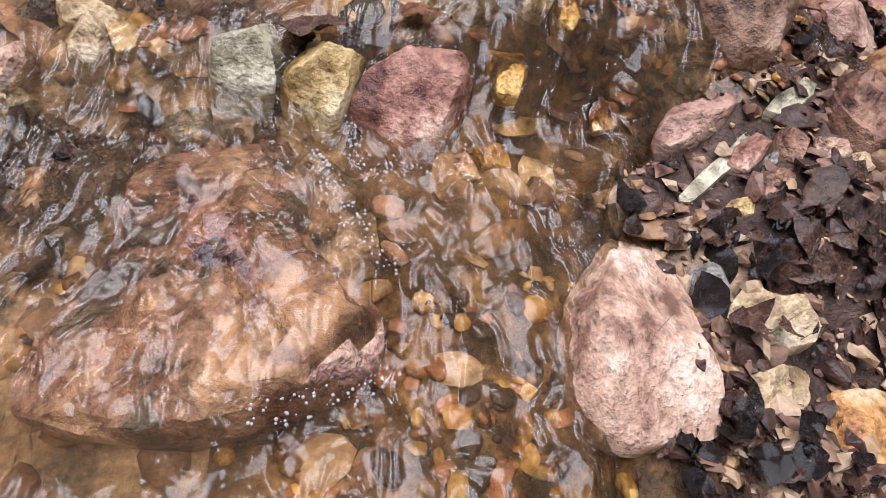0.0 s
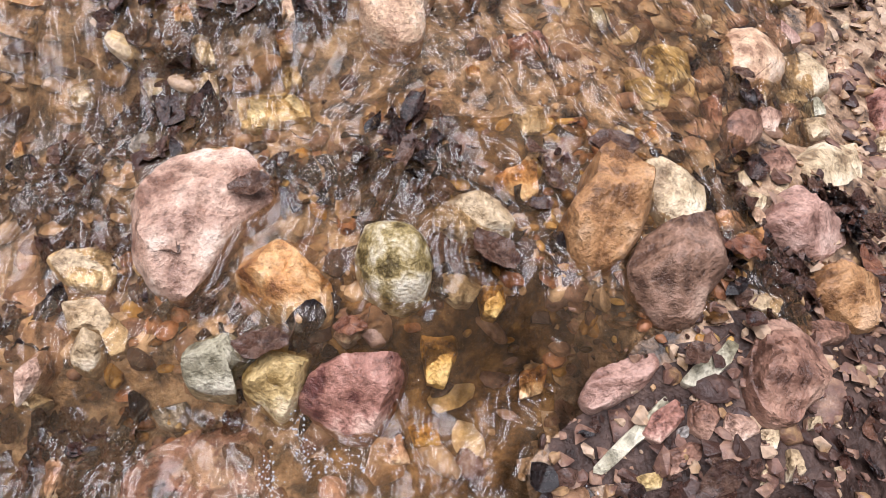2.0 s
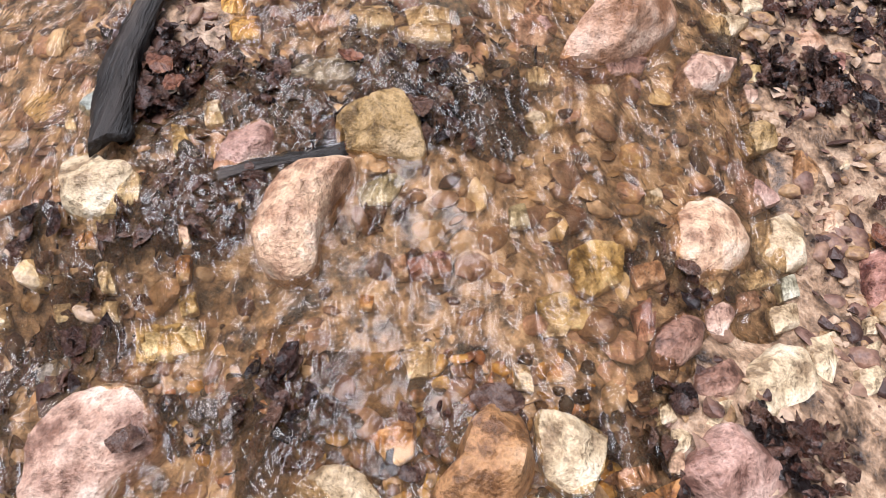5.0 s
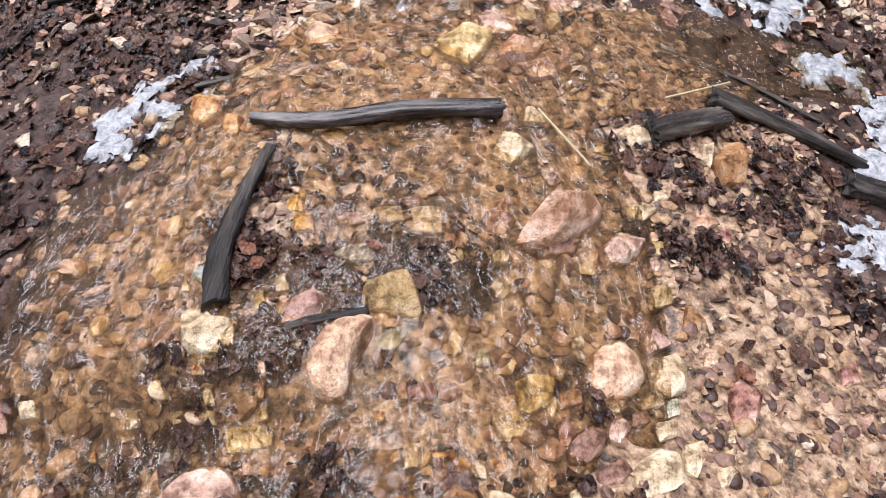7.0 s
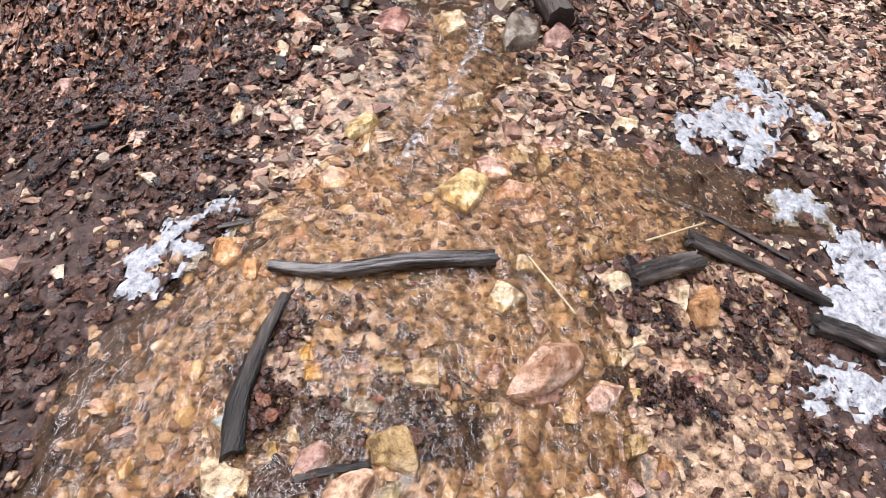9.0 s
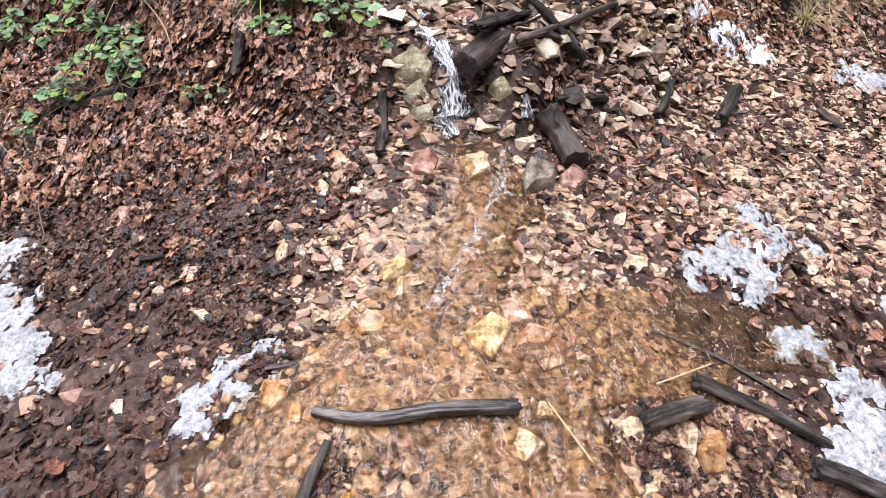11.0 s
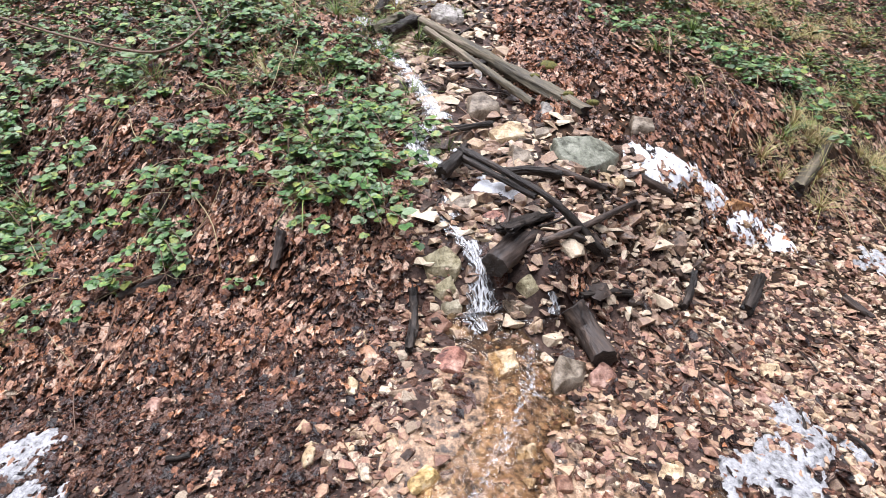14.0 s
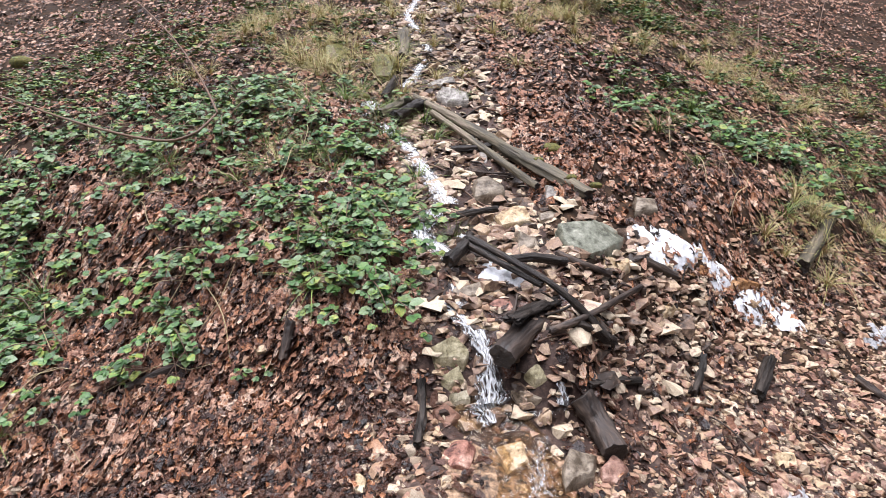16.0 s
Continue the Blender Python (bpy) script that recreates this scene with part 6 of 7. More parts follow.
moss_cushion(-5.435, 6.738, 1.643, 0.143, "dark green moss over a bank stone")
moss_cushion(-4.906, 5.956, 1.428, 0.104, "green moss over a bank stone")
moss_cushion(0.240, 3.881, 1.278, 0.078, "green moss beside a fallen log")
moss_cushion(-1.521, 6.102, 2.102, 0.078, "yellow moss beside the brook")
moss_cushion(-1.078, 4.474, 1.517, 0.065, "yellow-green moss at the brook's edge")
moss_cushion(2.090, 4.146, 0.786, 0.033, "yellow moss on a weathered stump")
snow_patch([(0.870, 1.767), (1.012, 1.895), (1.087, 2.063), (1.241, 2.212), (1.228, 2.081), (1.346, 2.094), (1.439, 2.069), (1.329, 1.820), (1.186, 1.701), (1.047, 1.644), (0.968, 1.698), (0.860, 1.664)], 0.012, "patch of icy melting snow beside the stream")
snow_patch([(1.074, 1.568), (1.181, 1.631), (1.260, 1.575), (1.317, 1.515), (1.389, 1.452), (1.450, 1.325), (1.427, 1.127), (1.272, 1.054), (1.177, 1.063), (1.138, 1.139), (1.233, 1.297), (1.213, 1.392), (1.162, 1.461), (1.078, 1.487)], 0.012, "long strip of icy snow on the gravel")
snow_patch([(0.965, 0.944), (1.058, 1.008), (1.173, 1.013), (1.267, 0.970), (1.280, 0.835), (1.184, 0.760), (1.103, 0.773), (1.058, 0.805), (0.991, 0.862)], 0.012, "slab of translucent ice under a log end")
snow_patch([(-0.707, 0.969), (-0.689, 1.033), (-0.652, 1.089), (-0.576, 1.125), (-0.504, 1.127), (-0.476, 1.033), (-0.512, 0.970), (-0.573, 0.948), (-0.641, 0.927)], 0.012, "thin patch of grey slush on leaves")
snow_patch([(-1.895, 1.755), (-1.724, 1.782), (-1.527, 1.766), (-1.373, 1.623), (-1.300, 1.471), (-1.127, 1.325), (-1.028, 1.184), (-1.003, 1.067), (-1.275, 0.998), (-1.668, 1.308)], 0.012, "large patch of dirty slush on mud")
snow_patch([(0.627, 3.087), (0.657, 3.171), (0.753, 3.236), (0.957, 3.266), (1.205, 3.334), (1.318, 3.351), (1.115, 3.168), (1.046, 3.180), (0.837, 3.061), (0.651, 3.001)], 0.030, "patch of white snow between stones")
snow_patch([(1.205, 3.178), (1.391, 3.348), (1.583, 3.410), (1.637, 3.271), (1.402, 3.221), (1.220, 3.155)], 0.028, "patch of white snow on scree")
snow_patch([(-0.140, 2.573), (0.037, 2.616), (0.122, 2.556), (-0.030, 2.520)], 0.030, "small patch of snow under branches")
snow_patch([(1.891, 3.307), (2.183, 3.495), (2.393, 3.510), (2.127, 3.362)], 0.012, "thin patch of snow at the slope's foot")
snow_patch([(1.430, 1.768), (1.636, 1.855), (1.782, 1.803), (1.618, 1.661), (1.440, 1.661)], 0.012, "patch of thin icy snow")
snow_patch([(-0.279, 2.890), (-0.186, 2.919), (-0.142, 2.868), (-0.260, 2.837)], 0.030, "small patch of snow in the gully")
cascade([(-1.077, 7.051, 2.454), (-1.075, 6.457, 2.232), (-0.864, 5.897, 2.045), (-0.745, 5.421, 1.861), (-0.773, 4.996, 1.698), (-0.814, 4.717, 1.593)], [0.120, 0.140, 0.120, 0.120, 0.120, 0.140])
cascade([(-0.996, 4.381, 1.495), (-0.907, 4.148, 1.415), (-0.780, 3.986, 1.334), (-0.619, 3.786, 1.255), (-0.519, 3.586, 1.189), (-0.387, 3.322, 1.108), (-0.313, 3.125, 1.050)], [0.190, 0.180, 0.140, 0.150, 0.140, 0.150, 0.180])
cascade([(-0.369, 3.054, 1.032), (-0.416, 2.880, 0.987), (-0.371, 2.753, 0.952), (-0.256, 2.669, 0.914), (-0.257, 2.570, 0.865), (-0.227, 2.478, 0.819), (-0.246, 2.381, 0.764)], [0.140, 0.160, 0.160, 0.160, 0.140, 0.160, 0.200])
cascade([(-0.254, 2.421, 0.790), (-0.153, 2.341, 0.732), (-0.091, 2.282, 0.684), (-0.065, 2.240, 0.642)], [0.100, 0.120, 0.100, 0.090])
cascade([(-0.093, 2.286, 0.717), (-0.058, 2.222, 0.648), (-0.043, 2.176, 0.574), (-0.028, 2.116, 0.487)], [0.080, 0.100, 0.120, 0.180])
cascade([(0.234, 2.185, 0.568), (0.242, 2.171, 0.527), (0.241, 2.153, 0.488)], [0.050, 0.060, 0.070])
cascade([(-0.123, 2.115, 0.447), (-0.039, 2.134, 0.469), (0.048, 2.129, 0.464), (0.146, 2.128, 0.462), (0.266, 2.170, 0.471)], [0.060, 0.100, 0.080, 0.050, 0.040], "riffle")
cascade([(-0.035, 2.150, 0.496), (-0.021, 2.124, 0.461), (0.004, 2.085, 0.428)], [0.150, 0.200, 0.150])
cascade([(0.179, 2.047, 0.413), (0.153, 1.948, 0.390), (0.166, 1.859, 0.369), (0.174, 1.771, 0.352)], [0.080, 0.120, 0.140, 0.120], "riffle")
cascade([(0.127, 1.875, 0.370), (0.146, 1.817, 0.357), (0.170, 1.764, 0.344)], [0.080, 0.120, 0.100], "riffle")
cascade([(0.157, 1.924, 0.376), (0.136, 1.780, 0.354), (0.099, 1.638, 0.330), (0.058, 1.527, 0.298), (0.004, 1.403, 0.264), (-0.043, 1.281, 0.228)], [0.10, 0.14, 0.12, 0.13, 0.11, 0.10], "riffle")
bubbles([(-0.182, 0.004, -0.158), (-0.179, -0.020, -0.165), (-0.168, -0.042, -0.168), (-0.150, -0.069, -0.170), (-0.133, -0.087, -0.170)], 0.0060, 130)
bubbles([(-0.148, 0.004, -0.149), (-0.117, -0.005, -0.144), (-0.085, 0.010, -0.131), (-0.048, 0.027, -0.126)], 0.0080, 60)
bubbles([(-0.215, -0.177, -0.202), (-0.189, -0.170, -0.197), (-0.153, -0.161, -0.190), (-0.132, -0.151, -0.183)], 0.0050, 60)
bubbles([(-0.162, 0.044, -0.134), (-0.154, 0.023, -0.144), (-0.143, -0.007, -0.152)], 0.0040, 50)
bubbles([(0.031, -0.092, -0.158), (0.072, -0.062, -0.150), (0.091, -0.031, -0.141)], 0.0040, 16)


# ---- leaves, scree and gravel ----
def in_gully(x, y):
    lobe = ((x - 0.4) / 0.6) ** 2 + ((y - 2.75) / 0.5) ** 2 < 1 + 0.4 * lattice(x * 5, y * 5, 131)
    return lobe | ((np.abs(x + 0.22 * (y - 2.2)) < 0.3 + 0.04 * (y - 2)) & (y > 1.9) & (y < 7))


def leaves(name, xs, ys, size, mat, label, lift, rng, curl=0.5, flat=0.35, coarse=False, lobed=False):
    """Many fallen leaves as one sheet of real blades: a pointed oval or an oak-like lobed leaf, folded along its rib."""
    if name == "wet_leaf_pack":
        clear = np.ones(len(xs), bool)
        for sx, sy, sr, sh in STONES:
            if sh > 0.009 and sr > 0.008:
                clear &= np.hypot(xs - sx, ys - sy) > sr
        xs, ys = xs[clear], ys[clear]
    n = len(xs)
    shape = np.array([(0, -0.95, 0), (-0.46, -0.42, 0.16), (0, -0.3, 0), (0.46, -0.42, 0.16), (-0.42, 0.38, 0.16), (0, 0.35, 0.0), (0.42, 0.38, 0.16), (0, 0.95, 0.05)], float)
    faces = np.array([(0, 2, 1, 1), (0, 3, 2, 2), (1, 2, 5, 4), (2, 3, 6, 5), (4, 5, 7, 7), (5, 6, 7, 7)])
    if coarse:
        shape = np.array([(0, -1, 0), (-0.5, -0.3, 0.16), (-0.4, 0.45, 0.14), (0, 1, 0.05), (0.42, 0.4, 0.16), (0.5, -0.3, 0.14)], float)
        faces = np.array([(0, 3, 2, 1), (0, 5, 4, 3)])
    if lobed or name == "wet_leaf_pack":
        rows_ = [(-0.62, 0.34), (-0.4, 0.2), (0.02, 0.56), (0.26, 0.26), (0.56, 0.4)] if lobed else [(-0.72, 0.27), (-0.36, 0.44), (0.02, 0.47), (0.4, 0.36), (0.74, 0.17)]
        shape = np.array([(0, -1, 0)] + [(k * w, t, abs(k) * 0.16) for t, w in rows_ for k in (-1, 0, 1)] + [(0, 1, 0.06)], float)
        faces = np.array([(0, 2, 1, 1), (0, 3, 2, 2)] + [(3 * r + k, 3 * r + k + 1, 3 * r + k + 4, 3 * r + k + 3) for r in range(4) for k in (1, 2)] + [(13, 14, 16, 16), (14, 15, 16, 16)])
    count = len(shape)
    s = size * (0.42 + 1.1 * rng.random(n) ** 1.4)[:, None]
    p = np.repeat(shape[None], n, 0) * s[:, None] * 0.5
    p[:, :, :2] += rng.normal(0, 0.06 if count < 10 else 0.045 if lobed else 0.014, (n, count, 2)) * s[:, None]
    p[:, :, 2] *= rng.uniform(-1.2, 1.8, n)[:, None] * curl * 2
    p[:, :, 0] *= rng.uniform(0.7, 1.75, n)[:, None]
    if count > 10:
        p[:, :, 2] += rng.normal(0, 0.055, (n, count)) * s
        p[:, :, 2] += 0.14 * s * np.sin(p[:, :, 1] / s * rng.uniform(3, 7, n)[:, None] + rng.uniform(0, 6, n)[:, None])
    p[:, :, 2] += (p[:, :, 1] ** 2) / s * rng.uniform(-0.9, 1.6, n)[:, None] * curl
    ax, ay, az = rng.normal(0, flat, n), rng.normal(0, flat, n), rng.uniform(0, 6.283, n)

    def turn(p, i, j, a):
        c, d = np.cos(a)[:, None], np.sin(a)[:, None]
        q = p.copy()
        q[:, :, i], q[:, :, j] = p[:, :, i] * c - p[:, :, j] * d, p[:, :, i] * d + p[:, :, j] * c
        return q

    p = turn(turn(turn(p, 1, 2, ax), 0, 2, ay), 0, 1, az)
    e = 0.03
    slope_x, slope_y = (base(xs + e, ys) - base(xs - e, ys)) / (2 * e), (base(xs, ys + e) - base(xs, ys - e)) / (2 * e)
    z = ground(xs, ys) + lift * rng.uniform(0.2, 1.4, n)
    slope_x, slope_y = np.clip(slope_x, -0.7, 0.7), np.clip(slope_y, -0.7, 0.7)
    p[:, :, 2] += p[:, :, 0] * slope_x[:, None] + p[:, :, 1] * slope_y[:, None]
    p += np.stack([xs, ys, z], 1)[:, None]
    rows = (faces[None] + count * np.arange(n)[:, None, None]).reshape(-1, 4)
    polys = [(a, b, c) if c == d else (a, b, c, d) for a, b, c, d in rows.tolist()]
    me = mesh(name, p.reshape(-1, 3).tolist(), polys, mat)
    return tagged(new(name, me), label, "leaves", kind="stuff")


def scatter(rng, n, x0, x1, y0, y1, want):
    xs, ys = rng.uniform(x0, x1, n), rng.uniform(y0, y1, n)
    keep = rng.uniform(0, 1, n) < want(xs, ys)
    return xs[keep], ys[keep]


def fan_out(rng, n, r0, r1, want, a=0.95):
    """Spots over the sector of the slope, thinning out with distance."""
    r, b = r0 + (r1 - r0) * rng.random(n) ** 0.85, rng.uniform(-a, a * 0.8, n)
    xs, ys = r * np.sin(b), r * np.cos(b)
    keep = rng.uniform(0, 1, n) < want(xs, ys)
    return xs[keep], ys[keep]


def clump(x, y, seed, scale=5):
    return np.clip(0.5 + 0.9 * lattice(x * scale, y * scale, seed) + 0.4 * lattice(x * scale * 3, y * scale * 3, seed + 1), 0, 1)


rng = np.random.default_rng(4)
# the muddy track on the far side and its right shoulder
xs, ys = scatter(rng, 17000, -2.6, -0.3, 0.9, 2.5, lambda x, y: (1 - water_mask(x, y)) * (0.35 + 0.65 * np.clip((y - 1.0) / 0.7, 0, 1)) * np.clip(clump(x, y, 61, 3) + 0.25, 0, 1))
leaves("wet_leaf_litter", xs, ys, 0.042, MAT["wetleaf"], "dark wet fallen leaves trodden into mud", 0.006, rng, 0.3, 0.2, lobed=True)
xs, ys = scatter(rng, 3200, -2.8, -0.35, 1.35, 2.6, lambda x, y: np.clip((y - 1.3) / 0.9, 0, 1) * (1 - water_mask(x, y)))
leaves("leaf_litter", xs, ys, 0.042, MAT["litter"], "brown and russet fallen leaves at the bank's foot", 0.012, rng, 0.4, 0.33, lobed=True)
xs, ys = scatter(rng, 1600, -1.3, -0.5, 0.1, 1.0, lambda x, y: (1 - 0.8 * water_mask(x, y)) * np.clip(clump(x, y, 67, 3) + 0.2, 0, 1))
leaves("wet_leaf_litter", xs, ys, 0.036, MAT["wetleaf"], "dark wet leaves on the near bank", 0.008, rng, 0.25, 0.2)
xs, ys = scatter(rng, 19000, -4.2, 4.2, -3.0, 2.6, lambda x, y: (np.hypot(x, y - 0.5) > 1.1) * np.clip(1.5 - np.hypot(x * 0.85, y - 0.4) / 3.2 + 0.3 * lattice(x, y, 69), 0, 1) * (1 - water_mask(x, y)))
leaves("wet_leaf_litter", xs, ys, 0.045, MAT["wetleaf"], "dark wet leaves strewn round the stream", 0.008, rng, 0.4, 0.3, coarse=True)
# packs of black leaves caught between the stones
xs, ys = scatter(rng, 9000, -0.7, 1.3, -0.45, 1.2, lambda x, y: np.where(water_mask(x, y) > 0.5, 0.012, 0.36) * np.clip(clump(x, y, 71, 4.5) * 1.5 - 0.45, 0, 1))
leaves("wet_leaf_pack", xs[: len(xs) * 7 // 10], ys[: len(xs) * 7 // 10], 0.023, MAT["wetleaf"], "black-brown wet leaves caught between stones", 0.012, rng, 0.8, 0.45)
xs, ys = scatter(rng, 340, 0.04, 0.5, -0.32, 0.16, lambda x, y: (1 - water_mask(x, y)) * np.clip(clump(x, y, 73, 9) * 1.7 - 0.25, 0, 1))
leaves("wet_leaf_pack", xs, ys, 0.017, MAT["bankleaf"], "red-brown wet leaves on the gravel bank", 0.008, rng, 0.6, 0.3)
xs, ys = scatter(rng, 1900, -0.4, 0.26, 0.46, 0.96, lambda x, y: np.clip(clump(x, y, 75, 6) * 1.6 - 0.5, 0, 1) * ease(1.7 - 1.5 * np.hypot((x + 0.09) / 0.28, (y - 0.66) / 0.24)))
leaves("wet_leaf_pack", xs, ys, 0.024, MAT["wetleaf"], "dark wet leaves dammed up behind a log", 0.014, rng, 0.3, 0.25)
xs, ys = scatter(rng, 1900, 0.35, 1.25, 0.5, 1.25, lambda x, y: np.clip(clump(x, y, 77, 4) * 1.6 - 0.4, 0, 1) * ease(1.8 - 1.5 * np.hypot((x - 0.8) / 0.42, (y - 0.86) / 0.34)))
leaves("wet_leaf_pack", xs, ys, 0.036, MAT["wetleaf"], "dark wet leaves on the shoulder of the stream", 0.012, rng, 0.3, 0.25)
xs, ys = scatter(rng, 14000, 0.35, 3.2, 1.4, 4.2, lambda x, y: 0.3 * np.clip(clump(x, y, 79, 3) * 1.4 - 0.25, 0, 1) * (base(x, y) < 0.9))
leaves("wet_leaf_litter", xs[::2], ys[::2], 0.045, MAT["wetleaf"], "dark leaves lying between scree stones", 0.022, rng, 0.5, 0.4)
leaves("leaf_litter", xs[1::2], ys[1::2], 0.045, MAT["litter"], "brown leaves lying between scree stones", 0.024, rng, 0.6, 0.5)
PACKS = []


def leaf_pack(x, y, r, n):
    a, d = rng.uniform(0, 6.283, n * 2), r * 1.5 * np.sqrt(rng.random(n * 2))
    PACKS.append((x + d * np.cos(a) * 1.25, y + d * np.sin(a) * 0.85))


def fallen_leaf(x, y, lift, size, turn, kind, label):
    """One leaf with a rib, curled edges and a stalk."""
    COUNT[0] += 1
    r = random.Random(COUNT[0])
    v, f, rows, cols = [], [], 9, 5
    cup, roll = r.uniform(-0.3, 0.45), r.uniform(-0.6, 0.8)
    for i in range(rows):
        t = i / (rows - 1)
        wide = 0.33 * (1 + 0.25 * noise.noise(Vector((t * 5, COUNT[0], 0)))) * math.sin(math.pi * min(1, t * 0.93 + 0.04)) ** 0.8 * (1 + 0.08 * math.sin(i * 2.3))
        for j in range(cols):
            u = j / (cols - 1) * 2 - 1
            v.append(Vector((u * wide, t - 0.5, cup * wide * abs(u) + roll * (t - 0.5) ** 2 + 0.16 * noise.noise(Vector((u * 1.6, t * 3.2, COUNT[0]))) + 0.07 * noise.noise(Vector((u * 4, t * 8, COUNT[0]))))) * size)
    for i in range(rows - 1):
        for j in range(cols - 1):
            a = i * cols + j
            f.append((a, a + 1, a + 1 + cols, a + cols))
    sv, sf = tube([(0, -0.5 * size, 0), (0.02 * size, -0.62 * size, 0.01), (0.05 * size, -0.72 * size, 0.02)], 0.012 * size, 0.008 * size, 1, around=4, along=2, rough=0)
    ob = new("fallen_leaf")
    part("blade", mesh("blade", v, f, MAT[kind]), ob)
    part("stalk", mesh("stalk", sv, sf, MAT["barktwig"]), ob)
    ob.matrix_world = pose(x, y, float(base(x, y)) + lift, r.uniform(-15, 15), r.uniform(-15, 15), turn)
    return tagged(ob, label, "leaf", "single fallen leaves")


leaf_pack(-0.339, 0.012, 0.030, 16)
leaf_pack(-0.320, -0.032, 0.030, 16)
leaf_pack(-0.368, 0.027, 0.030, 16)
leaf_pack(0.104, -0.074, 0.030, 8)
leaf_pack(0.156, -0.057, 0.030, 8)
leaf_pack(0.190, -0.074, 0.030, 8)
leaf_pack(0.136, -0.111, 0.030, 8)
leaf_pack(0.211, -0.116, 0.030, 8)
leaf_pack(0.064, -0.185, 0.030, 8)
leaf_pack(0.121, -0.202, 0.030, 16)
leaf_pack(-0.463, 0.275, 0.026, 18)
leaf_pack(-0.409, 0.279, 0.026, 18)
leaf_pack(-0.323, 0.322, 0.026, 18)
leaf_pack(-0.414, 0.143, 0.026, 18)
leaf_pack(-0.337, 0.043, 0.026, 18)
leaf_pack(-0.337, 0.021, 0.026, 18)
leaf_pack(-0.376, 0.028, 0.026, 18)
leaf_pack(-0.198, 0.042, 0.026, 18)
leaf_pack(-0.271, 0.157, 0.026, 18)
leaf_pack(-0.196, 0.098, 0.026, 18)
leaf_pack(-0.083, 0.247, 0.026, 18)
leaf_pack(-0.433, 0.050, 0.026, 18)
leaf_pack(-0.360, 0.208, 0.026, 18)
leaf_pack(0.243, 0.192, 0.026, 20)
leaf_pack(0.258, 0.128, 0.026, 20)
leaf_pack(0.307, 0.166, 0.026, 20)
leaf_pack(0.410, 0.236, 0.026, 20)
leaf_pack(0.324, 0.143, 0.026, 20)
leaf_pack(-0.165, 0.096, 0.026, 20)
leaf_pack(-0.186, 0.255, 0.026, 20)
leaf_pack(-0.021, 0.143, 0.026, 20)
leaf_pack(0.073, 0.216, 0.026, 20)
leaf_pack(0.338, 0.111, 0.026, 20)
leaf_pack(0.277, 0.080, 0.026, 8)
leaf_pack(-0.188, 0.460, 0.040, 44)
leaf_pack(-0.165, 0.460, 0.040, 44)
leaf_pack(-0.201, 0.599, 0.040, 44)
leaf_pack(-0.235, 0.606, 0.040, 44)
leaf_pack(-0.103, 0.586, 0.040, 44)
leaf_pack(0.024, 0.648, 0.040, 44)
leaf_pack(0.085, 0.607, 0.040, 44)
leaf_pack(0.125, 0.582, 0.040, 44)
leaf_pack(-0.292, 0.339, 0.040, 44)
leaf_pack(-0.309, 0.428, 0.040, 44)
leaf_pack(-0.074, 0.244, 0.040, 44)
leaf_pack(0.354, 0.426, 0.040, 44)
leaf_pack(0.285, 0.233, 0.040, 44)
leaf_pack(0.432, 0.234, 0.040, 44)
leaf_pack(0.676, 0.744, 0.040, 44)
leaf_pack(0.602, 0.752, 0.040, 44)
leaf_pack(0.523, 0.769, 0.040, 44)
leaf_pack(-0.029, 0.470, 0.040, 44)
leaf_pack(-0.145, 0.609, 0.040, 44)
leaf_pack(-0.235, 0.630, 0.045, 44)
leaf_pack(-0.115, 0.589, 0.045, 44)
leaf_pack(0.125, 0.652, 0.045, 44)
leaf_pack(0.106, 0.578, 0.045, 44)
leaf_pack(-0.218, 0.458, 0.045, 44)
leaf_pack(-0.312, 0.428, 0.045, 44)
leaf_pack(0.865, 0.885, 0.045, 44)
leaf_pack(0.657, 0.761, 0.045, 44)
leaf_pack(0.804, 0.975, 0.045, 44)
leaf_pack(0.621, 1.051, 0.045, 44)
leaf_pack(0.825, 1.169, 0.045, 44)
leaf_pack(0.098, 0.817, 0.045, 44)
leaf_pack(0.023, 0.619, 0.045, 44)
leaf_pack(0.830, 0.725, 0.045, 44)
leaf_pack(0.090, 1.004, 0.045, 44)
leaf_pack(-0.170, 0.973, 0.045, 44)
leaf_pack(0.497, 1.094, 0.045, 44)
leaf_pack(0.764, 1.134, 0.045, 44)
leaf_pack(0.869, 1.031, 0.045, 44)
leaf_pack(-0.215, 0.641, 0.045, 44)
leaf_pack(-0.123, 0.648, 0.045, 44)
fallen_leaf(-0.205, 0.009, 0.024, 0.030, 60, "wetleaf", "curled dark brown leaf on a submerged slab")
fallen_leaf(-0.211, -0.044, 0.024, 0.030, 100, "wetleaf", "dark wet leaf stuck to a pink slab")
fallen_leaf(0.029, -0.130, 0.024, 0.016, 20, "wetleaf", "small dark leaf scrap on a pink stone")
fallen_leaf(0.109, -0.127, 0.024, 0.030, 70, "wetleaf", "dark red leaf over a tan stone")
fallen_leaf(0.138, -0.132, 0.024, 0.020, 10, "wetleaf", "small dark leaf scrap on a tan stone")
fallen_leaf(-0.302, -0.059, 0.024, 0.040, 5, "wetleaf", "dark wet leaf lying in the current")
fallen_leaf(0.127, 0.242, 0.030, 0.040, 80, "wetleaf", "large dark red leaf curled behind a boulder")
fallen_leaf(-0.281, 0.181, 0.030, 0.035, 45, "wetleaf", "mauve wet leaf stuck to a pale pink stone")
fallen_leaf(-0.210, 0.227, 0.030, 0.040, 100, "wetleaf", "dark red leaf at a stone's edge")
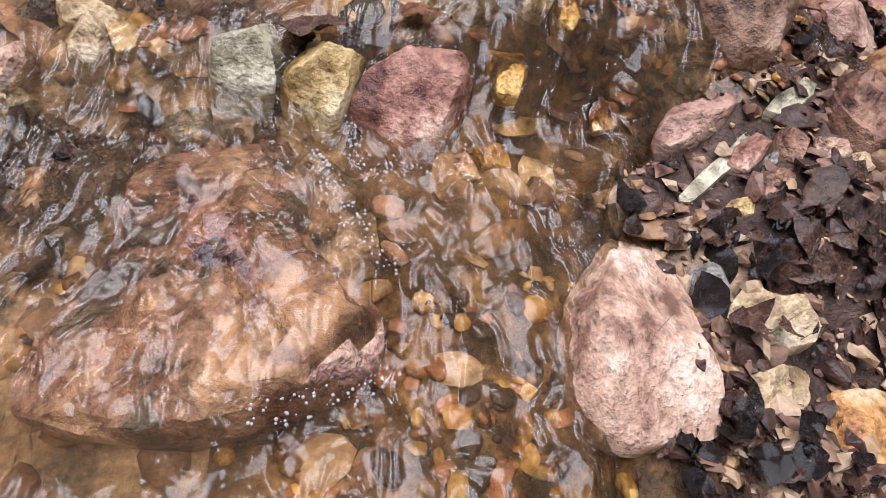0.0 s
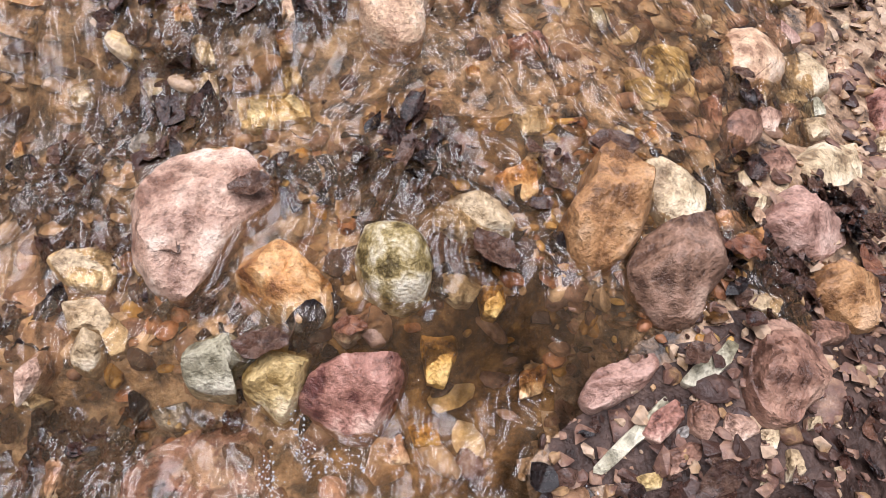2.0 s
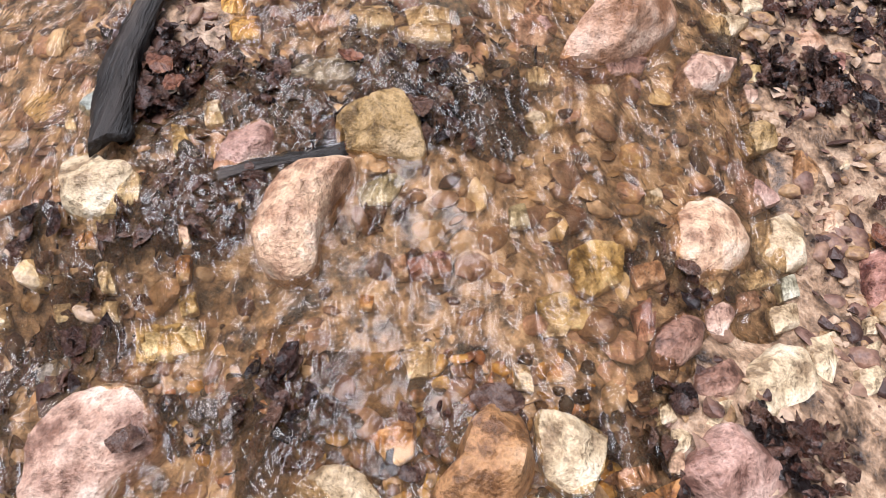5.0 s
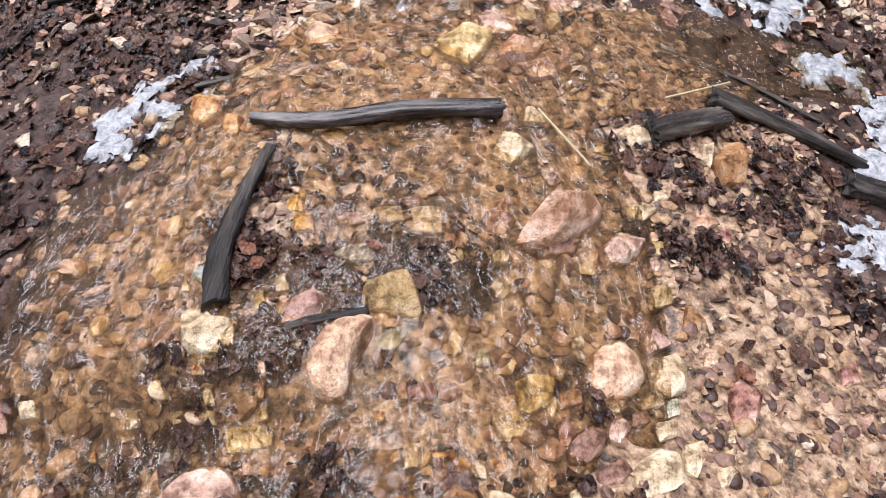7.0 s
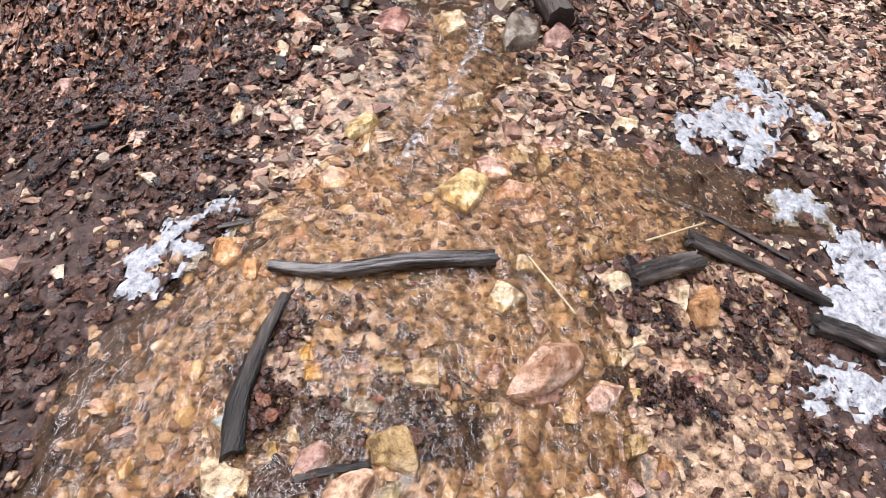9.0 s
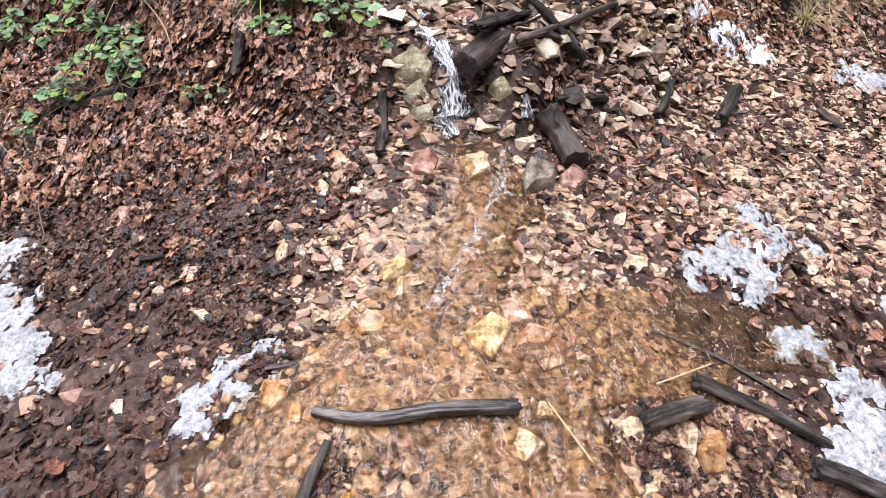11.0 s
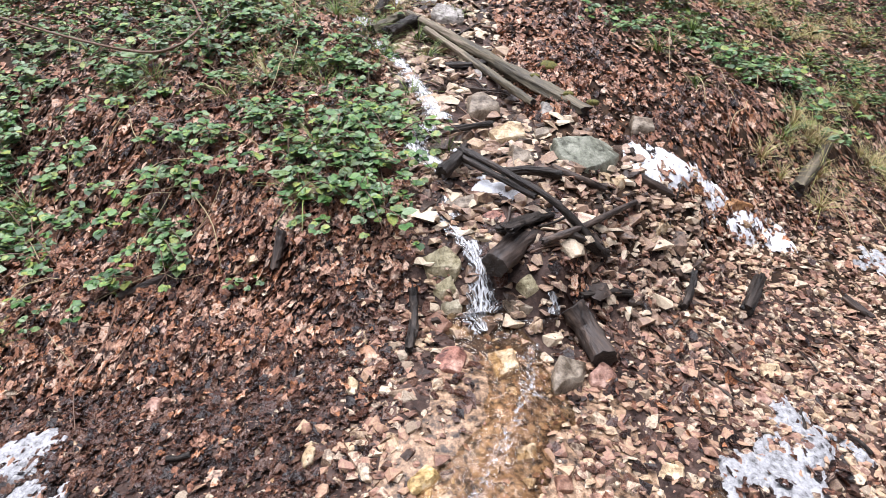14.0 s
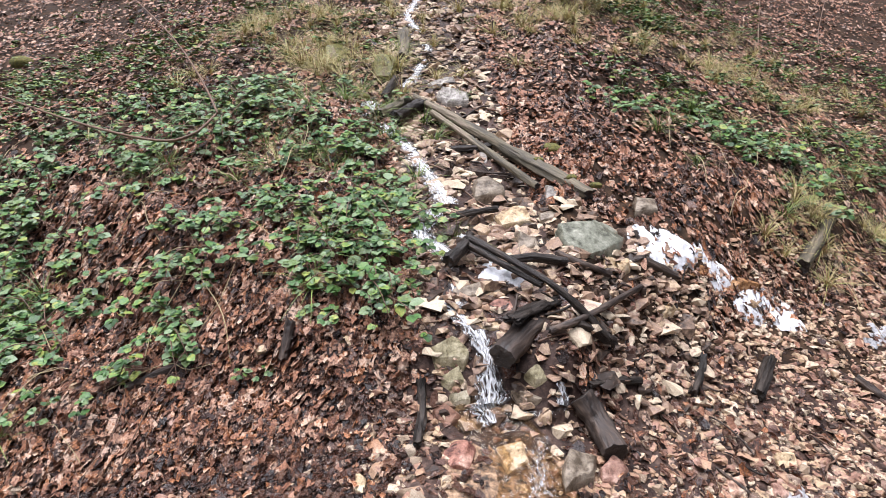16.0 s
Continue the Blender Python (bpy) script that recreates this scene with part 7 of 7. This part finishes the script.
fallen_leaf(0.052, 0.228, 0.030, 0.025, 30, "wetleaf", "black curled leaf behind a tan flake")
fallen_leaf(-0.116, 0.083, 0.030, 0.030, 80, "redleaf", "pale pink-brown leaf in the current")
fallen_leaf(-0.189, 0.081, 0.030, 0.050, 85, "wetleaf", "dark leaf draped over stones")
fallen_leaf(0.243, 0.138, 0.030, 0.030, 60, "redleaf", "russet leaf between stones")
fallen_leaf(0.177, 0.047, 0.030, 0.030, 110, "wetleaf", "brown leaf on a wet sliver of stone")
fallen_leaf(0.252, 0.147, 0.020, 0.040, 70, "redleaf", "reddish-brown leaf between boulders")
fallen_leaf(0.429, 0.169, 0.020, 0.040, 20, "redleaf", "russet leaf at a boulder")
fallen_leaf(0.008, 0.134, 0.020, 0.050, 40, "wetleaf", "dark red leaf under running water")
fallen_leaf(0.353, 0.415, 0.020, 0.030, 60, "wetleaf", "dark leaf against a round stone")
fallen_leaf(0.132, 0.245, 0.020, 0.050, 80, "wetleaf", "dark red leaf behind a brown boulder")
fallen_leaf(-0.220, 0.583, 0.020, 0.040, 30, "redleaf", "russet curled leaf on the leaf pack")
fallen_leaf(-0.027, 0.629, 0.020, 0.030, 90, "redleaf", "orange leaf on a grey slab")
fallen_leaf(0.053, 0.567, 0.020, 0.050, 10, "wetleaf", "dark leaf standing behind an ochre block")
fallen_leaf(-0.245, 0.617, 0.020, 0.040, 50, "redleaf", "red-brown leaf beside charred wood")
fallen_leaf(0.641, 0.506, 0.020, 0.050, 10, "redleaf", "orange-brown leaf on gravel")
fallen_leaf(-0.943, 0.835, 0.020, 0.060, 50, "redleaf", "brown leaf on slush")
fallen_leaf(0.597, 1.101, 0.020, 0.040, 50, "redleaf", "orange leaf at the puddle")
fallen_leaf(-0.492, 1.683, 0.020, 0.050, 40, "litter", "orange leaf on dark litter")
fallen_leaf(-0.814, 1.573, 0.020, 0.050, 80, "litter", "orange-tan leaf on dark litter")
fallen_leaf(-0.967, 1.380, 0.020, 0.040, 20, "litter", "yellow-brown leaf on mud")
xs, ys = (np.concatenate(c) for c in zip(*PACKS))
leaves("wet_leaf_pack", xs[: len(xs) * 7 // 10], ys[: len(xs) * 7 // 10], 0.025, MAT["wetleaf"], "clumps of black-brown wet leaves lodged against stones", 0.012, rng, 0.6, 0.4)
# the wooded slope
xs, ys = fan_out(rng, 142000, 1.9, 14, lambda x, y: (((base(x, y) > 0.5) | (x < -0.6)) & (y > 1.9) & ~in_gully(x, y)) * np.clip(clump(x, y, 81, 1.5) + 0.55, 0, 1))
x2, y2 = fan_out(rng, 19000, 2.2, 4.6, lambda x, y: (((base(x, y) > 0.5) | (x < -0.6)) & (y > 1.9) & ~in_gully(x, y)) * (x < 0.4))
leaves("leaf_litter", x2, y2, 0.048, MAT["litter"], "russet leaves heaped at the foot of the slope", 0.025, rng, 0.5, 0.36, lobed=True)
near = np.hypot(xs, ys) < 4.2
leaves("leaf_litter", xs[near], ys[near], 0.048, MAT["litter"], "thick russet leaf litter on the wooded slope", 0.02, rng, 0.6, 0.38, lobed=True)
x4, y4 = fan_out(rng, 24000, 2.0, 6.0, lambda x, y: ((base(x, y) > 0.5) | (x < -0.6)) * (y > 1.9) * ~in_gully(x, y) * np.clip(clump(x, y, 83, 2.2) * 1.5 - 0.4, 0, 1))
leaves("wet_leaf_litter", x4, y4, 0.042, MAT["wetleaf"], "dark damp leaves among the russet litter", 0.026, rng, 0.6, 0.38, lobed=True)
leaves("leaf_litter", xs[~near], ys[~near], 0.046, MAT["litter"], "russet leaf litter higher up the slope", 0.022, rng, 0.45, 0.3, coarse=True)

# loose scree: pieces of their own near the track, joined further off
PIECES = [chip_mesh("scree_stone", 900 + k, MAT["scree_piece"], 0.45 + 0.05 * (k % 6)) for k in range(16)]


def on_scree(x, y):
    fan = np.clip((x - 0.42) / 0.2, 0, 1) * np.clip((y - 1.45) / 0.5, 0, 1) * (base(x, y) < 0.75 + 0.1 * x) * np.clip(2.9 - x + 0.5 * lattice(x * 2, y * 2, 121), 0, 1) * np.clip((y - 1.3 - 0.25 * x) * 2 + 0.6 * lattice(x * 3, y * 3, 122) + 0.6, 0, 1)
    banks = np.clip(1 - np.abs(np.abs(x - 0.05) - 0.36) / 0.3, 0, 1) * (y > 1.15) * (y < 2.7)
    track = 0.10 * (x < -0.3) * (y > 0.95) * (y < 2.3)
    return np.clip(np.maximum.reduce([fan, banks * 0.9, track]) * (1 - 0.5 * water_mask(x, y)), 0, 1)


xs, ys = scatter(rng, 1400, -1.9, 2.6, 1.0, 3.2, on_scree)
order = np.argsort(np.hypot(xs, ys - 0.2))[:330]
for k, (x, y) in enumerate(zip(xs[order], ys[order])):
    ob = new("scree_stone", PIECES[k % len(PIECES)])
    s = float(rng.choice([0.018, 0.024, 0.032, 0.042], p=[0.25, 0.35, 0.28, 0.12]))
    ob.matrix_world = pose(x, y, float(ground(x, y)) - 0.1 * s, rng.uniform(-18, 18), rng.uniform(-18, 18), rng.uniform(0, 360)) @ Matrix.Diagonal((s, s, s, 1))
    tagged(ob, "small angular pink and tan scree stone on wet leaves", "stone", "scree stones")


CHIPS = []
for k in range(14):
    proto = chip_mesh("chip", 300 + k, MAT["pebble"], 0.4 + 0.06 * (k % 6))
    CHIPS.append((np.array([v.co for v in proto.vertices]), [tuple(f.vertices) for f in proto.polygons if f.normal.z > -0.7]))


PEBBLES = []
for k in range(14):
    proto = pebble_mesh("pebble", 340 + k, MAT["pebble"], 0.5 + 0.06 * (k % 6))
    PEBBLES.append((np.array([v.co for v in proto.vertices]), [tuple(f.vertices) for f in proto.polygons]))


def in_channel(x, y):
    """1 in the dark deeper channel below the step."""
    middle = np.interp(y, (-1.5, -0.2, 0.05, 0.25, 0.4), (-0.2, -0.08, -0.02, 0.03, 0.03))
    return ease((0.16 - np.abs(x - middle)) / 0.05) * ease((0.1 - y) / 0.05)


def gravel(name, xs, ys, sizes, label, mat, rng, sink=0.3, sharp=40):
    """Loose chipped stones, each an island of its own, joined into one mesh."""
    verts, faces, count = [], [], 0
    kinds = PEBBLES if sharp > 20 else CHIPS
    kind = rng.integers(0, len(kinds), len(xs))
    zs = ground(xs, ys) + sizes * (sink - 0.3)
    for k, (shape, polys) in enumerate(kinds):
        pick = np.where(kind == k)[0]
        n, m = len(pick), len(shape)
        p = np.repeat(shape[None], n, 0) * sizes[pick][:, None, None] * np.stack([rng.uniform(0.8, 1.25, n), rng.uniform(0.75, 1.2, n), rng.uniform(0.4, 1.0, n)], 1)[:, None]
        for i, j, a in ((1, 2, rng.normal(0, 0.3, n)), (0, 2, rng.normal(0, 0.3, n)), (0, 1, rng.uniform(0, 6.283, n))):
            c, d = np.cos(a)[:, None], np.sin(a)[:, None]
            q = p.copy()
            q[:, :, i], q[:, :, j] = p[:, :, i] * c - p[:, :, j] * d, p[:, :, i] * d + p[:, :, j] * c
            p = q
        p += np.stack([xs[pick], ys[pick], zs[pick]], 1)[:, None]
        verts.append(p.reshape(-1, 3))
        for i in range(n):
            o = count + i * m
            faces += [tuple(o + v for v in f) for f in polys]
        count += n * m
    me = mesh(name, np.concatenate(verts).tolist(), faces, mat, smooth=sharp > 20)
    if sharp > 20:
        me.set_sharp_from_angle(angle=radians(50))
    return tagged(new(name, me), label, "gravel", kind="stuff")


xs, ys = scatter(rng, 42000, -2.2, 3.4, 0.95, 4.2, on_scree)
gravel("scree", xs[:12000], ys[:12000], (0.008 + 0.037 * rng.random(len(xs)) ** 2.7)[:12000], "angular pink, tan and cream scree chips", MAT["scree"], rng, sharp=14)
xs, ys = scatter(rng, 12000, -1.6, 1.05, 2.1, 7.2, lambda x, y: in_gully(x, y) * 1.0)
gravel("gully_stones", xs, ys, 0.018 + 0.045 * rng.random(len(xs)) ** 2, "grey and brown stones filling the gully", MAT["gully"], rng, sharp=14)
xs, ys = scatter(rng, 560, -1.3, 1.0, 2.3, 6.6, lambda x, y: in_gully(x, y) * 1.0)
gravel("gully_slabs", xs, ys, 0.04 + 0.06 * rng.random(len(xs)) ** 2, "dark wet slabs lodged in the gully", MAT["gully"], rng, 0.35, sharp=14)
xs, ys = scatter(rng, 800, -0.6, 0.75, -0.4, 1.35, lambda x, y: water_mask(x, y) * np.clip(clump(x, y, 93, 5) * 1.6 - 0.2, 0, 1) * (1 - 0.3 * in_channel(x, y)))
gravel("bed_stones", xs, ys, 0.012 + 0.02 * rng.random(len(xs)) ** 1.8, "tan, pink and amber stones under the running water", MAT["bedstone"], rng, 0.27)
xs, ys = scatter(rng, 5900, -0.75, 1.0, -0.5, 1.4, lambda x, y: (0.4 + 0.6 * clump(x, y, 91, 5)) * (1 - 0.6 * in_channel(x, y)) * np.where((x > 0.05) & (y < 0.3), 0.15 + 0.85 * water_mask(x, y), 1.0))
gravel("bed_gravel", xs, ys, 0.005 + 0.019 * rng.random(len(xs)) ** 1.9, "pink, tan and ochre pebbles of the stream bed", MAT["pebble"], rng, 0.2)
xs, ys = scatter(rng, 2600, -0.35, 0.25, -0.4, 0.3, lambda x, y: water_mask(x, y) * np.clip(clump(x, y, 95, 7) * 1.4, 0, 1))
gravel("amber_gravel", xs, ys, 0.004 + 0.011 * rng.random(len(xs)) ** 1.7, "amber and brown stones under running water", MAT["amberbed"], rng, 0.4)
xs, ys = scatter(rng, 420, -0.3, 0.5, 1.3, 2.15, lambda x, y: water_mask(x, y) * 1.0)
gravel("pool_stones", xs, ys, 0.010 + 0.026 * rng.random(len(xs)) ** 2, "tan and pink stones lying in the shallow pool", MAT["scree"], rng, 0.45, sharp=14)
xs, ys = scatter(rng, 2300, 0.02, 1.1, -0.35, 1.0, lambda x, y: (1 - water_mask(x, y)))
xs, ys = np.r_[xs, rng.uniform(0.05, 0.45, 1500)], np.r_[ys, rng.uniform(-0.3, 0.2, 1500)]
gravel("bank_gravel", xs, ys, 0.003 + 0.012 * rng.random(len(xs)) ** 3, "fine pinkish gravel of the bank", MAT["pebble"], rng, 0.75, sharp=14)
xs, ys = scatter(rng, 2500, 0.2, 1.4, 1.1, 1.8, lambda x, y: water_mask(x, y))
gravel("puddle_gravel", xs, ys, 0.003 + 0.009 * rng.random(len(xs)) ** 2.2, "ochre gravel under a shallow puddle", MAT["pebble"], rng, 0.2, sharp=14)
xs, ys = scatter(rng, 1700, -2.4, -0.3, 0.6, 2.2, lambda x, y: (1 - water_mask(x, y)))
gravel("track_gravel", xs, ys, 0.003 + 0.017 * rng.random(len(xs)) ** 3, "small stones pressed into the muddy track", MAT["pebble"], rng, 0.25, sharp=14)

xs, ys = scatter(rng, 2600, 0.7, 2.3, 0.3, 1.9, lambda x, y: (1 - 0.7 * water_mask(x, y)) * np.clip(clump(x, y, 97, 3) + 0.1, 0, 1) * np.clip((2.3 - x) * 1.5, 0, 1))
gravel("shoulder_gravel", xs, ys, 0.004 + 0.02 * rng.random(len(xs)) ** 2.6, "tan and pink gravel on the far shoulder", MAT["scree"], rng, 0.3, sharp=14)


# ---- brambles, grass, moss ----
def bramble(seed):
    """Arching stems with leaves in threes."""
    r = random.Random(seed)
    lv, lf = [], []
    ob = new("bramble")
    for _ in range(3):
        a, reach, high = r.uniform(0, 6.283), r.uniform(0.14, 0.36), r.uniform(0.05, 0.15)
        pts = [Vector((math.cos(a) * reach * k / 3, math.sin(a) * reach * k / 3, high * math.sin(math.pi * (0.1 + 0.75 * k / 3)) - 0.02)) for k in range(4)]
        v, f = tube(pts, 0.0035, 0.0015, seed, around=4, along=3, rough=0)
        part("stem", mesh("stem", v, f, MAT["barktwig"]), ob)
        for k in range(r.randint(5, 8)):
            t = r.uniform(0.25, 1.0) * 2.99
            i = int(t)
            root = pts[i].lerp(pts[i + 1], t - i)
            face = r.uniform(0, 6.283)
            for spread in (-1.0, 0.0, 1.0):
                d = face + spread * 0.95
                size = r.uniform(0.022, 0.05) * (1.15 if spread == 0 else 0.85)
                m = Matrix.Translation(root + Vector((math.cos(face), math.sin(face), 0.2)) * 0.018) @ Euler((r.uniform(-0.5, 0.35), r.uniform(-0.4, 0.4), d - 1.5708)).to_matrix().to_4x4()
                blade = [(0, 0, 0), (-0.37, 0.24, 0.07), (0, 0.33, -0.02), (0.37, 0.24, 0.07), (-0.38, 0.66, 0.03), (0, 0.68, -0.05), (0.38, 0.66, 0.03), (0, 1.0, -0.11)]
                o = len(lv)
                lv += [m @ Vector((x * size, y * size, z * size)) for x, y, z in blade]
                lf += [tuple(o + q for q in face_) for face_ in ((0, 2, 1), (0, 3, 2), (1, 2, 5, 4), (2, 3, 6, 5), (4, 5, 7), (5, 6, 7))]
    part("foliage", mesh("foliage", lv, lf, MAT["foliage"]), ob, "toothed green leaves in threes")
    return tagged(ob, "low green bramble with reddish stems over leaf litter", "bramble", "brambles on the slope")


def tuft(name, seed, mat, high, label, blades=60, lean=1.7):
    r = random.Random(seed)
    v, f = [], []
    for _ in range(blades):
        a, l, w = r.uniform(0, 6.283), high * r.uniform(0.5, 1.2), 0.0036
        out_, d = r.uniform(0.2, lean), Vector((math.cos(a), math.sin(a), 0))
        side, o = Vector((-d.y, d.x, 0)) * w, len(v)
        root = d * r.uniform(0, 0.035)
        for k in range(4):
            t = k / 3
            p = root + d * (l * out_ * t * t) + Vector((0, 0, l * (t - 0.45 * out_ * t * t)))
            p.z = max(p.z, -0.5 * (p.x ** 2 + p.y ** 2) ** 0.5)
            v += [p - side * (1 - t * 0.85), p + side * (1 - t * 0.85)]
        f += [(o + 2 * k, o + 2 * k + 1, o + 2 * k + 3, o + 2 * k + 2) for k in range(3)]
    return tagged(new(name, mesh(name, v, f, mat)), label, "grass")


def plant(made, spots, rng, lo, hi, rest="", label="", category=""):
    """Copies of the made kinds at the spots, the nearest 290 as things of their own, those past them joined in one mesh."""
    spots = sorted(spots, key=lambda p: p[0] ** 2 + p[1] ** 2)
    for k, (x, y) in enumerate(spots[:280]):
        s = rng.uniform(lo, hi)
        m = pose(x, y, float(ground(np.array(x), np.array(y))) - 0.005) @ Matrix.Rotation(0.28, 4, "X") @ Matrix.Rotation(rng.uniform(0, 6.283), 4, "Z") @ Matrix.Diagonal((s, s, s, 1))
        if k < len(made):
            made[k].matrix_world = m
        else:
            ob = copy_thing(made[k % len(made)], Matrix())
            ob.matrix_basis = m
    if not rest or len(spots) < 281:
        return
    verts, faces, count = [], [], 0
    shapes = []
    for o in made:
        crown = next(c for c in o.children if c.name.startswith("foliage")).data
        some = [f for f in crown.polygons if f.vertices[0] // 24 % 2 == 0]
        used = sorted({v for f in some for v in f.vertices})
        back = {v: i for i, v in enumerate(used)}
        shapes.append((np.array([crown.vertices[v].co for v in used]), [tuple(back[v] for v in f.vertices) for f in some]))
    for k, (x, y) in enumerate(spots[280:]):
        shape, polys = shapes[k % len(shapes)]
        s, a = rng.uniform(lo, hi), rng.uniform(0, 6.283)
        c, d = math.cos(a) * s, math.sin(a) * s
        z = float(ground(np.array(x), np.array(y)))
        verts.append(np.stack([x + shape[:, 0] * c - shape[:, 1] * d, y + shape[:, 0] * d + shape[:, 1] * c, z + shape[:, 2] * s], 1))
        faces += [tuple(count + v for v in f) for f in polys]
        count += len(shape)
    tagged(new(rest, mesh(rest, np.concatenate(verts).tolist(), faces, MAT["foliage"])), label, category, kind="stuff")


def slope_left(x, y):
    return (x < -0.4 - 0.2 * (y - 2.2)) * (y > 2.2) * np.where((y > 4.7) & (x > -2.6), 0.25, 1.0) * np.clip(clump(x, y, 101, 3.4) * 1.35 - 0.28, 0.05, 0.8)


def slope_right(x, y):
    return (x > 0.75 - 0.1 * (y - 3)) * (base(x, y) > 0.95) * (y > 3.8) * np.clip(clump(x, y, 111, 1.9) * 1.8 - 0.4, 0, 1)


xs, ys = fan_out(rng, 3900, 2.25, 8.0, slope_left)
x2, y2 = fan_out(rng, 4200, 3.6, 10.5, slope_right)
x3, y3 = fan_out(rng, 1500, 5.0, 12.0, lambda x, y: np.where(x < -1.6, 0.4, 0.0) * (y > 3) + (x > 1.2) * 0.6 * clump(x, y, 117, 1.2))
plant([bramble(40 + k) for k in range(9)], list(zip(np.r_[xs, x2, x3].tolist(), np.r_[ys, y2, y3].tolist())), rng, 0.75, 1.2, "bramble_thicket", "green bramble thicket higher up the slope", "bramble")

dry = [tuft("dry_grass_tuft", 70 + k, MAT["drygrass"], 0.26, "straw-coloured dry grass tuft hanging downhill") for k in range(4)]
spots = [(rng.normal(x, s), rng.normal(y, s * 1.2)) for x, y, s, n in ((-2.4, 6.1, 0.35, 22), (-1.45, 5.0, 0.22, 20), (0.3, 6.1, 0.25, 16), (1.6, 3.7, 0.12, 2), (1.9, 3.8, 0.12, 2), (2.64, 4.69, 0.15, 4), (-1.5, 5.6, 0.5, 38), (-1.8, 7.2, 0.8, 34), (0.9, 6.6, 0.5, 26), (2.3, 6.4, 0.6, 34), (3.4, 7.6, 0.7, 24), (0.1, 6.6, 0.3, 24), (1.4, 8.0, 0.7, 14), (-3.0, 8.5, 1.0, 10), (2.07, 4.15, 0.14, 6), (2.6, 4.7, 0.2, 5), (-0.9, 4.9, 0.2, 7)) for _ in range(n)]
plant(dry, spots, rng, 0.45, 0.9)
for ob in dry:
    ob["group"] = "dry grass tufts"
green = [tuft("grass_tuft", 80 + k, MAT["greengrass"], 0.16, "green grass tuft on the slope", 40) for k in range(3)]
spots = [(rng.normal(x, s), rng.normal(y, s)) for x, y, s, n in ((-0.95, 3.6, 0.3, 16), (-0.75, 2.8, 0.2, 5), (-1.1, 4.3, 0.35, 18), (-1.7, 3.6, 0.4, 8), (1.5, 4.4, 0.3, 3), (1.6, 4.8, 0.5, 8), (-0.75, 4.2, 0.2, 6), (1.35, 4.6, 0.2, 6), (1.75, 4.1, 0.15, 2), (-2.0, 6.5, 0.6, 14), (-1.0, 8.5, 0.7, 14), (-2.2, 3.0, 0.5, 5)) for _ in range(n)]
plant(green, spots, rng, 0.6, 1.1)
for ob in green:
    ob["group"] = "green grass tufts"


# ---- canes and twigs ----
def cane(x, y, length, turn, rise, kind, name, label, group):
    """A thin bent stem that follows the slope."""
    COUNT[0] += 1
    r = random.Random(COUNT[0])
    pts = []
    for k in range(5):
        t = k / 4 - 0.5
        px = x + math.cos(turn) * length * t + r.gauss(0, 0.03) * length
        py = y + math.sin(turn) * length * t + r.gauss(0, 0.03) * length
        pts.append((px, py, float(ground(px, py)) + 0.012 + rise * (0.25 - t * t) * 4))
    thick = r.uniform(0.0016, 0.0032) if rise > 0.02 else r.uniform(0.004, 0.010)
    v, f = tube(pts, thick, thick * 0.6, COUNT[0], around=5, along=4, rough=0.15)
    return tagged(new(name, mesh(name, v, f, MAT[kind])), label, name, group)


r = random.Random(5)
for _ in range(120):
    b, d = r.uniform(-0.85, -0.2), r.uniform(2.5, 5.5)
    cane(d * math.sin(b), d * math.cos(b), r.uniform(0.25, 0.7), r.uniform(0, 3.14), r.uniform(0.03, 0.12), r.choice(("straw", "barktwig", "barktwig")), "cane", "thin arching bramble cane over leaf litter", "bare canes")
for _ in range(60):
    b, d = r.uniform(0.22, 0.55), r.uniform(4.0, 7.0)
    cane(d * math.sin(b), d * math.cos(b), r.uniform(0.3, 0.7), r.uniform(0.5, 2.6), r.uniform(0.03, 0.12), r.choice(("straw", "barktwig")), "cane", "thin dry cane on the wooded slope", "bare canes")
for _ in range(44):
    y = r.uniform(2.3, 5.6)
    x = -0.22 * (y - 2.2) + r.uniform(-0.25, 0.45)
    cane(x, y, r.uniform(0.1, 0.32), r.uniform(-0.9, 0.9) if r.random() < 0.7 else r.uniform(0, 3.14), 0.008, r.choice(("charred", "oldlog", "barktwig")), "twig", "short dark broken twig among gully stones", "broken twigs")
for _ in range(30):
    cane(r.uniform(0.4, 1.8), r.uniform(2.0, 3.1), r.uniform(0.08, 0.22), r.uniform(0, 3.14), 0.006, r.choice(("charred", "oldlog", "barktwig")), "twig", "short broken twig on scree", "broken twigs")
